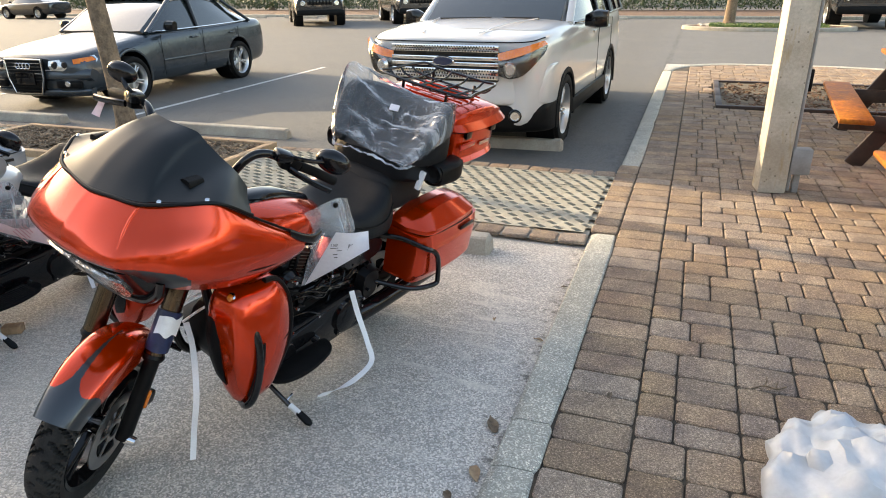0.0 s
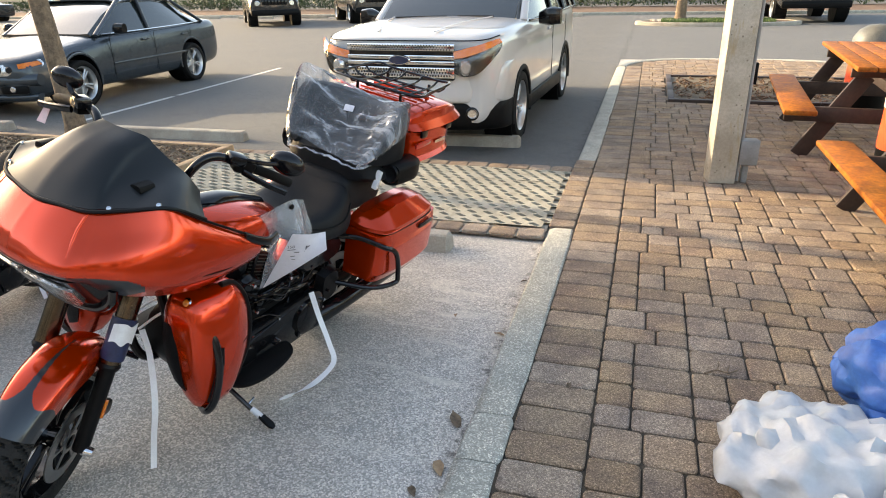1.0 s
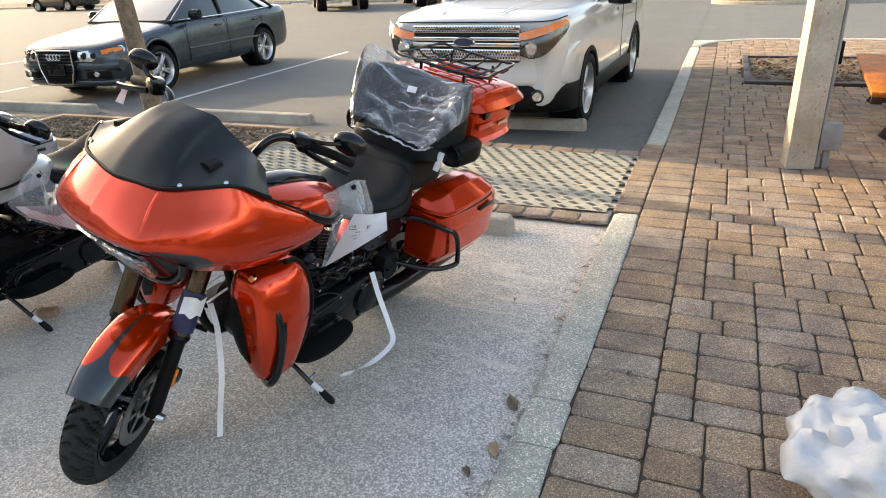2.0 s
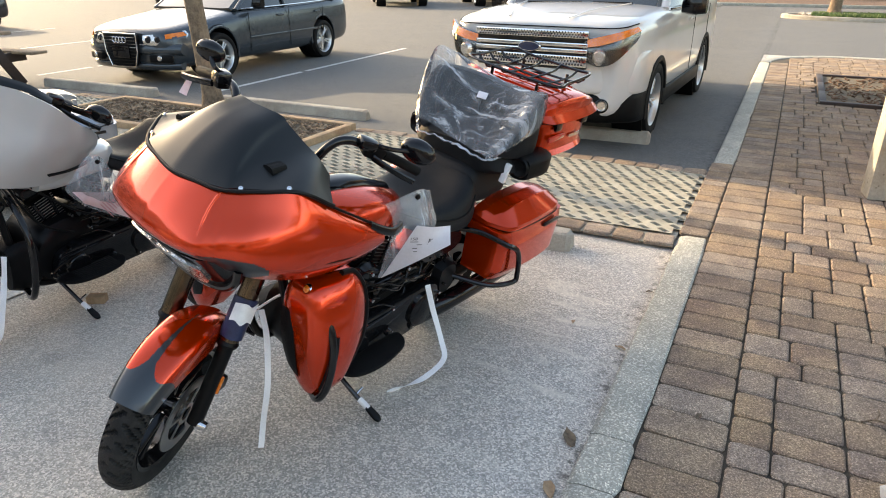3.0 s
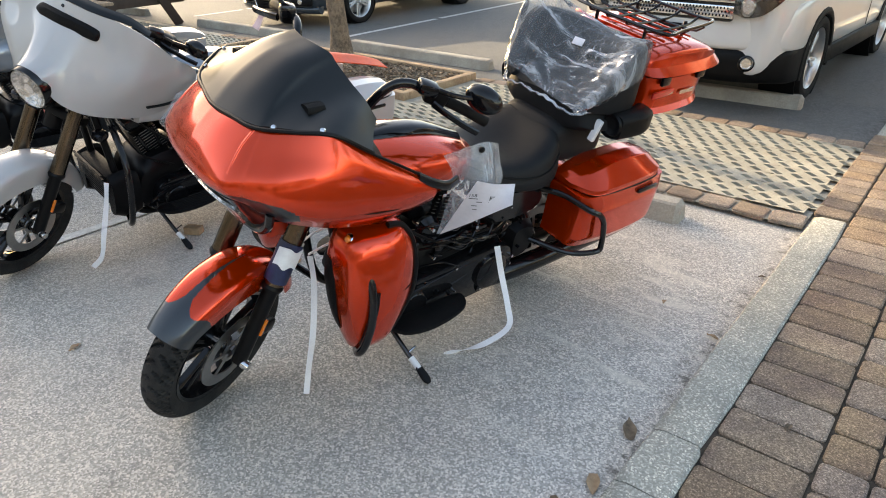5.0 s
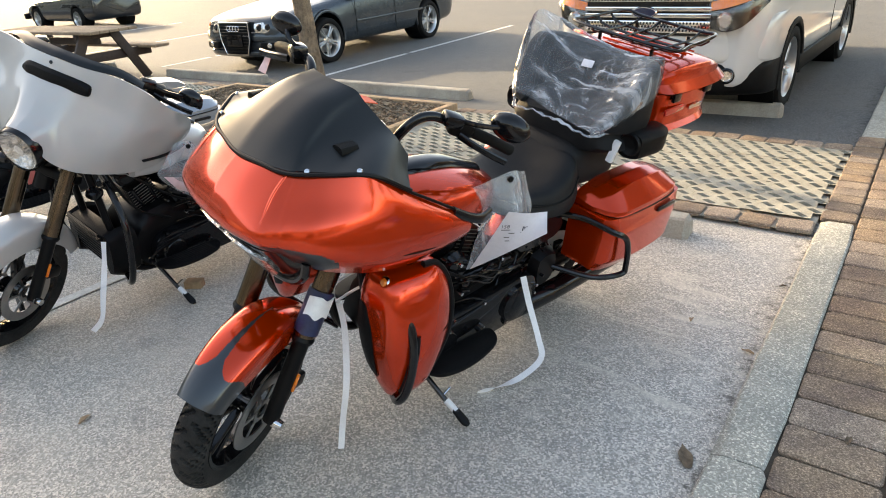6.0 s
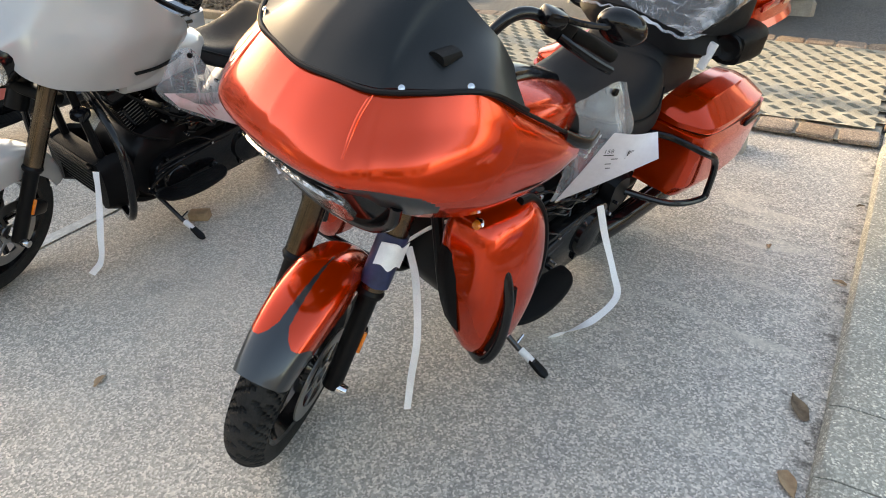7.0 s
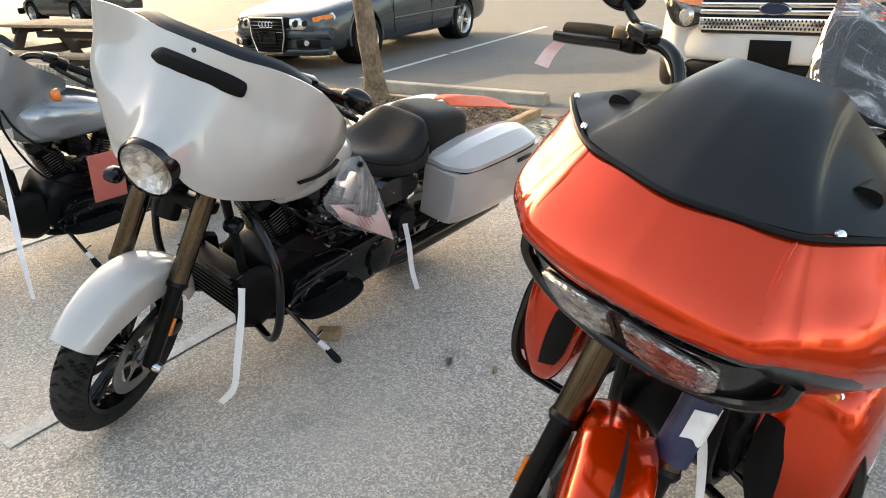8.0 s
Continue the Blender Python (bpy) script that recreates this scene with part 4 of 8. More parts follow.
def sedan_grey():
    t = thing("sedan", "dark grey compact saloon car with ringed grille, parked facing the bays", "car", pose(-9.43, 7.90, 0, 0, 0, 3) @ Matrix.Scale(1.16, 4))
    st = [(0.00, 0.56, 0.30, 0.56, 0.70), (0.06, 0.72, 0.24, 0.63, 0.74), (0.22, 0.83, 0.22, 0.68, 0.78), (0.6, 0.875, 0.22, 0.74, 0.84), (1.1, 0.885, 0.22, 0.80, 0.90), (1.55, 0.885, 0.22, 0.86, 0.95),
          (2.4, 0.885, 0.22, 0.90, 0.96), (3.4, 0.885, 0.22, 0.92, 0.98), (4.1, 0.86, 0.24, 0.93, 1.0), (4.45, 0.80, 0.28, 0.92, 1.0), (4.57, 0.70, 0.36, 0.85, 0.94)]
    part("body", cut_arches(car_body(st), (0.90, 3.548), 0.365, 0.36, 0.5), SEDAN_PAINT, t)
    part("greenhouse", greenhouse([(1.35, 0.76, 0.70, 0.91, 0.95), (1.75, 0.80, 0.66, 0.92, 1.20), (2.15, 0.815, 0.62, 0.93, 1.37), (2.9, 0.815, 0.61, 0.94, 1.405), (3.4, 0.80, 0.59, 0.95, 1.35), (3.85, 0.77, 0.58, 0.96, 1.12), (4.1, 0.74, 0.62, 0.97, 1.0)]), TINT_GLASS, t)
    part("roof", roof_sheet([(2.12, 0.62, 1.385), (2.6, 0.635, 1.42), (3.1, 0.63, 1.42), (3.5, 0.60, 1.36)]), SEDAN_PAINT, t)
    for s in (-1, 1):
        for a, b, mm in (((0.79 * s, 1.38, 0.92), (0.64 * s, 2.18, 1.385), SEDAN_PAINT), ((0.83 * s, 2.52, 0.93), (0.645 * s, 2.58, 1.39), BLACK_GLOSS), ((0.80 * s, 4.05, 0.96), (0.61 * s, 3.4, 1.37), SEDAN_PAINT)):
            part("pillar", tube([a, b], 0.04, steps=1, flat=0.6), mm, t)
        part("window_trim", tube([(0.79 * s, 1.5, 0.925), (0.845 * s, 2.3, 0.935), (0.84 * s, 3.3, 0.95), (0.80 * s, 3.9, 0.965)], 0.010), CHROME, t)
        part("roof_trim", tube([(0.76 * s, 1.6, 1.02), (0.665 * s, 2.15, 1.355), (0.655 * s, 2.9, 1.385), (0.64 * s, 3.4, 1.335), (0.72 * s, 3.85, 1.08)], 0.010), CHROME, t)
        for y in (1.55, 2.56, 3.55):
            part("door_seam", box((0.006, 0.007, 0.58), (0.886 * s, y, 0.60)), BLACK_PLASTIC, t)
        for y in (2.35, 3.38):
            part("door_handle", box((0.03, 0.16, 0.03), (0.885 * s, y, 0.80), bevel=0.01), SEDAN_PAINT, t)
        part("side_strip", box((0.02, 1.9, 0.035), (0.888 * s, 2.5, 0.52), bevel=0.008), SEDAN_PAINT, t)
        part("mirror", loft([[(0.86 * s, 1.70 + dy, 0.97 + dz) for dy, dz in ((-.02, -.02), (.04, -.02), (.04, .03), (-.02, .03))],
                             [(0.95 * s, 1.68 + dy, 1.0 + dz) for dy, dz in ((-.06, -.06), (.06, -.06), (.06, .06), (-.06, .06))],
                             [(1.05 * s, 1.70 + dy, 1.0 + dz) for dy, dz in ((-.04, -.05), (.05, -.05), (.05, .05), (-.04, .05))]], 3, 3), BLACK_GLOSS, t)
        lamp = part("headlight", patch([[(0.36 * s, -0.02, 0.66), (0.50 * s, 0.02, 0.675), (0.66 * s, 0.11, 0.69), (0.80 * s, 0.32, 0.715)],
                                        [(0.37 * s, -0.045, 0.60), (0.52 * s, -0.01, 0.60), (0.70 * s, 0.09, 0.61), (0.835 * s, 0.33, 0.66)],
                                        [(0.38 * s, -0.035, 0.54), (0.53 * s, -0.005, 0.535), (0.70 * s, 0.08, 0.54), (0.82 * s, 0.26, 0.60)]], 4, 4, 0.02), LENS, t)
        part("indicator_lens", patch([[(0.67 * s, 0.065, 0.675), (0.74 * s, 0.15, 0.69), (0.805 * s, 0.27, 0.70)], [(0.69 * s, 0.05, 0.62), (0.77 * s, 0.14, 0.63), (0.845 * s, 0.29, 0.66)]], 4, 4, 0.01), AMBER, lamp)
        for k, x in enumerate((0.45, 0.57)):
            part("projector", lathe([(0.0, 0.02), (0.035, 0.02), (0.048, 0.0), (0.055, -0.03)], pose(x * s, -0.02 + 0.045 * k, 0.605, 90, 0, 20 * s), 18), BLACK_GLOSS, lamp)
        part("air_intake", box((0.34, 0.06, 0.10), (0.60 * s, 0.02, 0.36), (0, 0, 16 * s), 0.02), BLACK_PLASTIC, t)
        part("fog_lamp", lathe([(0.0, 0.01), (0.03, 0.01), (0.038, 0.0), (0.038, -0.03)], pose(0.60 * s, -0.02, 0.37, 90, 0, 16 * s), 16), LENS, t)
        part("side_marker", box((0.012, 0.08, 0.035), (0.80 * s, 0.27, 0.47), (0, 0, -25 * s), 0.005), AMBER, t)
        for y in (0.90, 3.548):
            arch(t, 0.872 * s, y, 0.365, s, SEDAN_PAINT, 0.04)
            road_wheel(t, 0.79 * s, y, 0.32, 0.22, 0.228, s, 5, double=True)
    part("bumper_lip", loft([[(x, y, z) for y, z in ((0.0 + abs(x) ** 3 * 0.35, 0.20), (-0.06 + abs(x) ** 3 * 0.35, 0.24), (-0.055 + abs(x) ** 3 * 0.35, 0.29), (0.04 + abs(x) ** 3 * 0.35, 0.30))] for x in (-0.82, -0.6, 0, 0.6, 0.82)], 3, 3), SEDAN_PAINT, t)
    part("bumper_cover", loft([[(x, y, z) for y, z in ((0.02 + abs(x) ** 3 * 0.3, 0.40), (-0.055 + abs(x) ** 3 * 0.3, 0.43), (-0.055 + abs(x) ** 3 * 0.3, 0.50), (-0.01 + abs(x) ** 3 * 0.3, 0.55), (0.08 + abs(x) ** 3 * 0.3, 0.50))] for x in (-0.86, -0.6, 0, 0.6, 0.86)], 3, 3), SEDAN_PAINT, t)
    # tall single-frame grille
    grille = part("grille", prism([(-0.30, 0.68), (0.30, 0.68), (0.285, 0.42), (0.22, 0.25), (-0.22, 0.25), (-0.285, 0.42)], 0.05, pose(0, -0.03, 0, 90, 0, 0), 0.015), BLACK_PLASTIC, t)
    part("grille_frame", tube([(-0.30, -0.085, 0.68), (0.30, -0.085, 0.68), (0.295, -0.09, 0.45), (0.22, -0.09, 0.25), (-0.22, -0.09, 0.25), (-0.295, -0.09, 0.45)], 0.013, steps=1, closed=True), CHROME, grille)
    for k in range(9):
        z = 0.29 + 0.043 * k
        part("grille_slat", box((0.44 + 0.13 * min(1, k / 4), 0.016, 0.008), (0, -0.088, z)), CHROME if k > 4 else BLACK_GLOSS, grille)
    part("number_plate", box((0.31, 0.02, 0.16), (0, -0.10, 0.44), bevel=0.004), BLACK_GLOSS, t)
    for k in range(4):
        x = -0.087 + 0.058 * k
        part("emblem_ring", tube([(x + 0.036 * math.cos(a), -0.104, 0.60 + 0.036 * math.sin(a)) for a in np.linspace(0, 2 * math.pi, 13)[:-1]], 0.0065, n=6, steps=2, closed=True), CHROME, grille)
    return t


suv_white()
sedan_grey()


def far_car(name, label, m, paint, scale=(1, 1, 1), tall=True):
    """Simple but complete car for the far rows."""
    t = thing(name, label, "car", m)
    if tall:
        st = [(0.0, 0.75, 0.45, 0.80, 0.95), (0.1, 0.9, 0.40, 0.92, 1.04), (1.2, 0.95, 0.38, 1.02, 1.12), (3.6, 0.95, 0.38, 1.06, 1.14), (4.5, 0.92, 0.42, 1.06, 1.14), (4.6, 0.84, 0.5, 1.0, 1.06)]
        gh = [(1.25, 0.85, 0.8, 1.08, 1.12), (1.6, 0.88, 0.76, 1.09, 1.7), (4.3, 0.86, 0.76, 1.1, 1.72), (4.5, 0.86, 0.8, 1.1, 1.2)]
        rf = [(1.55, 0.77, 1.73), (3.0, 0.79, 1.76), (4.35, 0.77, 1.74)]
        r, wy = 0.40, (0.85, 3.75)
    else:
        st = [(0.0, 0.6, 0.32, 0.60, 0.70), (0.15, 0.8, 0.26, 0.68, 0.78), (1.2, 0.88, 0.24, 0.84, 0.92), (3.6, 0.88, 0.24, 0.92, 0.98), (4.5, 0.8, 0.3, 0.92, 1.0), (4.65, 0.7, 0.4, 0.84, 0.9)]
        gh = [(1.3, 0.76, 0.7, 0.9, 0.94), (2.1, 0.8, 0.62, 0.92, 1.37), (3.1, 0.8, 0.6, 0.94, 1.39), (4.0, 0.76, 0.62, 0.96, 1.0)]
        rf = [(2.05, 0.62, 1.385), (2.6, 0.63, 1.41), (3.25, 0.61, 1.38)]
        r, wy = 0.33, (0.9, 3.6)
    part("body", cut_arches(car_body(st), wy, r + 0.05, 0.37, 0.5), paint, t)
    part("greenhouse", greenhouse(gh), TINT_GLASS, t)
    part("roof", roof_sheet(rf), paint, t)
    for s in (-1, 1):
        for y in wy:
            arch(t, (0.93 if tall else 0.865) * s, y, r + 0.05, s, BLACK_PLASTIC, 0.06)
            road_wheel(t, (0.86 if tall else 0.79) * s, y, r, 0.24, r * 0.68, s, 6)
        part("headlight", lathe([(0.0, 0.02), (0.08, 0.02), (0.1, 0.0), (0.1, -0.04)], pose(0.62 * s, -0.02, 0.82 if tall else 0.58, 90, 0, 12 * s), 20), LENS, t)
        part("mirror", box((0.16, 0.1, 0.13), (1.0 * s, 1.6, 1.16 if tall else 1.0), bevel=0.03), paint, t)
    part("bumper", box((1.75, 0.16, 0.2), (0, -0.05, 0.5 if tall else 0.4), bevel=0.05), BLACK_PLASTIC, t)
    g = part("grille", box((0.9, 0.04, 0.18 if tall else 0.2), (0, -0.01, 0.85 if tall else 0.58), bevel=0.02), BLACK_GLOSS, t)
    for k in range(7):
        part("grille_slot", box((0.05, 0.02, 0.15), (-0.36 + 0.12 * k, -0.035, 0.85 if tall else 0.58), bevel=0.005), BLACK_PLASTIC, g)
    return t


far_car("jeep", "black boxy off-road vehicle parked in the far row", pose(-15.9, 27.9, 0, 0, 0, 35) @ Matrix.Scale(1.22, 4), DARK_PAINT)
far_car("jeep", "dark grey off-road vehicle parked in the far row", pose(-11.8, 30.0, 0, 0, 0, 35) @ Matrix.Scale(1.22, 4), DARK_PAINT)
far_car("pickup", "dark green-black truck parked beyond the island", pose(6.0, 29.0, 0, 0, 0, 0) @ Matrix.Scale(1.35, 4), DARK_PAINT)
far_car("saloon", "black saloon car parked across the lot", pose(-26.0, 12.6, 0, 0, 0, -90), DARK_PAINT, tall=False)
far_car("saloon", "dark saloon car parked in the far corner", pose(-42.0, 33.0, 0, 0, 0, -90), DARK_PAINT, tall=False)


# ---- motorcycles ----
# Frame of a bike: x runs back from the front axle, y to its right, z up; it leans on its stand.
RAKE = Vector((0.438, 0, 0.899))
AXIS_FOOT = Vector((-0.17, 0, 0))


def steering(deg):
    return Matrix.Translation(AXIS_FOOT) @ Matrix.Rotation(radians(deg), 4, RAKE) @ Matrix.Translation(-AXIS_FOOT)


def on_axle(u, z, y=0.0):
    """Wheel frame: local z along the axle, to the bike's right."""
    return pose(u, y, z, -90, 0, 0)


def moto_tyre(r, w, rim):
    """Tyre with chevron tread blocks cut into the crown."""
    bm = bmesh.new()
    prof = [(rim, -w * .36), (rim + .02, -w * .45), (rim + (r - rim) * .55, -w * .5)]
    for k in range(13):
        a = radians(-62 + 124 * k / 12)
        prof.append((r - w * .5 * (1 - math.cos(a)) * .95, w * .53 * math.sin(a)))
    # crown, then the other side wall
    prof += [(rim + (r - rim) * .55, w * .5), (rim + .02, w * .45), (rim, w * .36)]
    n = 264 * 3 // 2
    rings = []
    for j in range(n):
        a = 2 * math.pi * j / n
        ring = []
        for k, (rad, h) in enumerate(prof):
            c = (k - 3) / 12
            if 0 <= c <= 1:
                lane = abs(c - 0.5) * 2
                phase = (j / 2 + lane * 6 + (3 if c > .5 else 0)) % 6.6
                if (phase < 1.1 and lane > 0.1) or (3.2 < phase < 4.1 and lane > 0.6):
                    rad -= 0.019
            ring.append((rad * math.cos(a), rad * math.sin(a), h))
        rings.append(ring)
    ring_surface(bm, rings, close_ring=True, close_path=True)
    return bm


def moto_wheel(put, u, r, w, rim, steer, name):
    m = on_axle(u, r)
    bm = moto_tyre(r, w, rim)
    bm.transform(m)
    tyre = put("tyre", bm, TREAD, steer)
    bm = lathe([(rim + .004, -w * .4), (rim - .012, -w * .36), (rim - .03, 0), (rim - .012, w * .36), (rim + .004, w * .4), (rim + .008, w * .3), (rim + .008, -w * .3)], m, 48, True)
    lathe_into(bm, [(0.0, -w * .42), (.035, -w * .42), (.045, -w * .3), (.03, 0), (.045, w * .3), (.035, w * .42), (0.0, w * .42)], m, 24)
    wheel = put("rim", bm, BLACK_GLOSS, steer)
    for k in range(5):
        bm = bmesh.new()
        for o in (-.16, .16):
            a = 2 * math.pi * k / 5
            p = Vector((.035 * math.cos(a), .035 * math.sin(a), 0))
            q = Vector((rim * math.cos(a + o), rim * math.sin(a + o), 0))
            d = (q - p)
            mm = m @ Matrix.Translation((p + q) / 2) @ Matrix.Rotation(math.atan2(d.y, d.x), 4, "Z")
            box_into(bm, (d.length, .018, .03), mm, .005, 1)
        put("spoke", bm, BLACK_GLOSS, steer, parent=wheel)
    for s in (-1, 1):
        bm = bmesh.new()
        mm = on_axle(u, r, s * (w * .5 + .012))
        lathe_into(bm, [(.105, -.0025), (.15, -.0025), (.15, .0025), (.105, .0025)], mm, 48, True)
        for k in range(6):
            a = 2 * math.pi * k / 6 + .3
            box_into(bm, (.075, .014, .004), mm @ Matrix.Rotation(a, 4, "Z") @ pose(.075, 0, 0), 0)
        lathe_into(bm, [(.028, -.004), (.045, -.004), (.045, .004), (.028, .004)], mm, 24, True)
        put("brake_disc", bm, STEEL, steer, parent=wheel)
    return wheel


def fender_patch(r, half, phi0, phi1, skirt, mats=None, n=26, u=0.0, z=0.32, fine=(4, 5)):
    """A mudguard round the wheel: phi from straight ahead, upwards."""
    ctrl = []
    for k in range(n):
        f = radians(phi0 + (phi1 - phi0) * k / (n - 1))
        d = (-math.cos(f), math.sin(f))
        t = k / (n - 1)
        sk = skirt * (0.35 + 0.65 * math.sin(math.pi * min(1, max(0, t * 0.9 + 0.1))))
        hw = half * (0.80 + 0.2 * math.sin(math.pi * min(1, t * 1.3)) if t < 0.77 else 0.80 + 0.2 * math.sin(math.pi))
        row = []
        for y, dr in ((-1.0, -0.04 - sk), (-1.0, -0.035), (-.86, -0.008), (-.5, .006), (0, .012), (.5, .006), (.86, -0.008), (1.0, -0.035), (1.0, -0.04 - sk)):
            rr = r + dr
            row.append((u + d[0] * rr, y * hw, z + d[1] * rr))
        ctrl.append(row)
    return patch(ctrl, *fine, 0.004, mats=mats)


FRONT_END = {"tyre", "rim", "spoke", "brake_disc", "fork_leg", "fork_cover", "axle_cap", "brake_caliper", "reflector", "fork_seal", "front_fender", "lower_clamp"}


def crisp(sec, f=.14):
    """Crowds points at the corners of a closed section, so that it stays boxy when smoothed."""
    out = []
    for k, p in enumerate(sec):
        p, a, b = Vector(p), Vector(sec[k - 1]), Vector(sec[(k + 1) % len(sec)])
        out += [tuple(p.lerp(a, f)), tuple(p.lerp(b, f))]
    return out


def common_bike(name, label, m, paint, theta, style):
    """Frame, wheels, engine, seat and bags shared by the touring bikes."""
    t = thing(name, label, "motorcycle", m, group="motorcycles in the row")
    S = steering(theta)
    set_wheel = pose(.030, -.034, 0) if style != "b3" else Matrix()

    def put(pname, bm, mat, steer=False, plabel="", parent=None, smooth=True, angle=35):
        if steer:
            bm.transform(set_wheel @ S if pname in FRONT_END else S)
        return part(pname, bm, mat, parent or t, plabel, smooth, angle)

    # front end
    moto_wheel(put, 0.0, 0.32, 0.125, 0.235, True, "front")
    up = Vector((0.438, 0, 0.899))
    for s in (-1, 1):
        a = Vector((-0.005, s * 0.118, 0.30))
        fork = put("fork_leg", cyl(a, a + up * 0.34, 0.029, n=20), BLACK_SATIN, True)
        put("fork_cover", cyl(a + up * 0.33, a + up * 0.78, 0.036, n=20), BRONZE if style != "b3" else BLACK_GLOSS, True, parent=fork)
        put("axle_cap", lathe([(0, .022), (.016, .022), (.02, .0), (.02, -.02)], pose(-0.005, s * 0.145, 0.305, -90 * s, 0, 0), 14), CHROME, True, parent=fork)
        put("brake_caliper", box((0.10, 0.05, 0.06), (0.115, s * 0.118, 0.40), (0, 25, 0), 0.014), BLACK_SATIN, True, parent=fork)
        put("reflector", box((0.012, 0.012, 0.07), (0.075, s * 0.15, 0.45), (0, 26, 0), 0.003), AMBER, True, parent=fork)
        put("fork_seal", lathe([(.037, -.012), (.041, 0), (.037, .012), (.03, 0)], Matrix.Translation(a + up * 0.335) @ up.to_track_quat("Z", "Y").to_matrix().to_4x4(), 20, True), BLACK_SATIN, True, parent=fork)
    put("lower_clamp", box((0.09, 0.30, 0.05), (0.30, 0, 0.86), (0, 26, 0), 0.015), BLACK_SATIN, True)
    put("steering_neck", cyl((0.28, 0, 0.78), (0.42, 0, 1.06), 0.045), BLACK_SATIN)

    # engine and running gear
    eng = put("crankcase", loft([[(u, y, z) for y, z in ((-.16, z0), (.16, z0), (.18, (z0 + z1) / 2), (.13, z1), (-.13, z1), (-.18, (z0 + z1) / 2))]
                                 for u, z0, z1 in ((.60, .30, .40), (.66, .22, .52), (.85, .19, .56), (1.05, .2, .55), (1.25, .23, .52), (1.32, .28, .44))], 3, 3), BLACK_SATIN)
    for u0, lean_ in ((0.78, -22), (0.98, 22)):
        mm = pose(u0, 0, 0.50, 0, lean_, 0)
        cylo = put("cylinder", lathe([(.055, 0), (.055, .22), (.0, .22)], mm, 24), BLACK_SATIN)
        for k in range(11):
            put("cooling_fin", box_into(bmesh.new(), (.155 - .002 * k, .17, .0045), mm @ pose(0, 0, .03 + .0165 * k), 0), BLACK_SATIN, parent=cylo)
            put("fin_edge", box_into(bmesh.new(), (.156 - .002 * k, .002, .003), mm @ pose(0, -.0862, .03 + .0165 * k), 0), STEEL, parent=cylo)
        put("rocker_cover", box_into(bmesh.new(), (.15, .155, .075), mm @ pose(0, 0, .255), .022), BLACK_GLOSS, parent=cylo)
        for s in (-1, 1):
            put("pushrod_tube", cyl(mm @ Vector((.03 * s, -.075, -.06)), mm @ Vector((.045 * s, -.09, .2)), .010, n=10), BLACK_GLOSS, parent=cylo)
    put("intake", loft([[(0.88 + a, -.10 + b, .70 + c) for a, b, c in ((-.05, 0, -.05), (.05, 0, -.05), (.05, 0, .05), (-.05, 0, .05))],
                        [(0.88 + a, .20 + b, .70 + c) for a, b, c in ((-.09, 0, -.08), (.09, 0, -.08), (.09, 0, .08), (-.09, 0, .08))]], 3, 2), BLACK_GLOSS)
    # left primary case with its round covers
    out = [(0.66, .30), (0.72, .235), (0.95, .215), (1.22, .225), (1.33, .29), (1.34, .38), (1.26, .45), (0.95, .44), (0.72, .42)]
    prim = put("primary_cover", prism([(x, z) for x, z in spline([np.array(p) for p in out], 4, True)], 0.085, pose(0, -0.155, 0, 90, 0, 0), 0.012), BLACK_GLOSS)
    put("derby_cover", lathe([(0, .03), (.075, .028), (.09, .018), (.095, 0)], pose(1.21, -.238, .335, 90, 0, 0), 32), BLACK_GLOSS, parent=prim)
    put("stator_cover", lathe([(0, .025), (.06, .022), (.07, .012), (.074, 0)], pose(0.78, -.238, .32, 90, 0, 0), 28), BLACK_GLOSS, parent=prim)
    for k in range(12):
        a = 2 * math.pi * k / 12
        put("bolt", lathe([(0, .006), (.006, .006), (.007, 0)], pose(1.0 + .33 * math.cos(a), -.242, .33 + .095 * math.sin(a), 90, 0, 0), 8), CHROME, parent=prim)
    put("gearbox_cover", loft([[(u, -.19, z) for u, z in ((1.34, .34), (1.46, .36), (1.47, .50), (1.33, .50))], [(u, -.235, z) for u, z in ((1.355, .355), (1.445, .37), (1.45, .485), (1.345, .485))]], 3, 2), BLACK_SATIN)
    put("starter", cyl((0.92, -.14, .50), (1.16, -.14, .50), .045, n=18), BLACK_GLOSS)
    put("horn", lathe([(0, .03), (.05, .026), (.065, .0), (.06, -.02)], pose(0.88, -.16, .615, 90, 0, 0), 24), BLACK_GLOSS)
    for pts, r in (([(.44, -.11, .95), (.47, -.13, .70), (.55, -.15, .30), (.75, -.16, .21), (1.2, -.16, .22)], .019), ([(.44, .11, .95), (.47, .13, .70), (.55, .15, .30), (.75, .16, .21), (1.2, .16, .22)], .019),
                   ([(.44, 0, 1.0), (.75, 0, .93), (1.1, 0, .84), (1.4, 0, .66)], .024), ([(1.2, -.16, .22), (1.4, -.16, .40), (1.45, -.15, .62), (1.9, -.14, .64)], .018), ([(1.2, .16, .22), (1.4, .16, .40), (1.45, .15, .62), (1.9, .14, .64)], .018)):
        put("frame_tube", tube(pts, r, n=10), BLACK_SATIN)
    # swing arm, rear wheel, exhaust
    moto_wheel(put, 1.625, 0.32, 0.18, 0.205, False, "rear")
    for s in (-1, 1):
        put("swing_arm", tube([(1.25, s * .12, .34), (1.62, s * .13, .32), (1.70, s * .13, .32)], .028, flat=1.3), BLACK_SATIN)
        put("shock", cyl((1.55, s * .14, .36), (1.40, s * .14, .60), .03), BLACK_GLOSS)
        put("muffler", tube([(1.15, s * .20, .26), (1.45, s * .235, .275), (1.9, s * .245, .29), (2.18, s * .245, .30)], .048, n=16), BLACK_GLOSS)
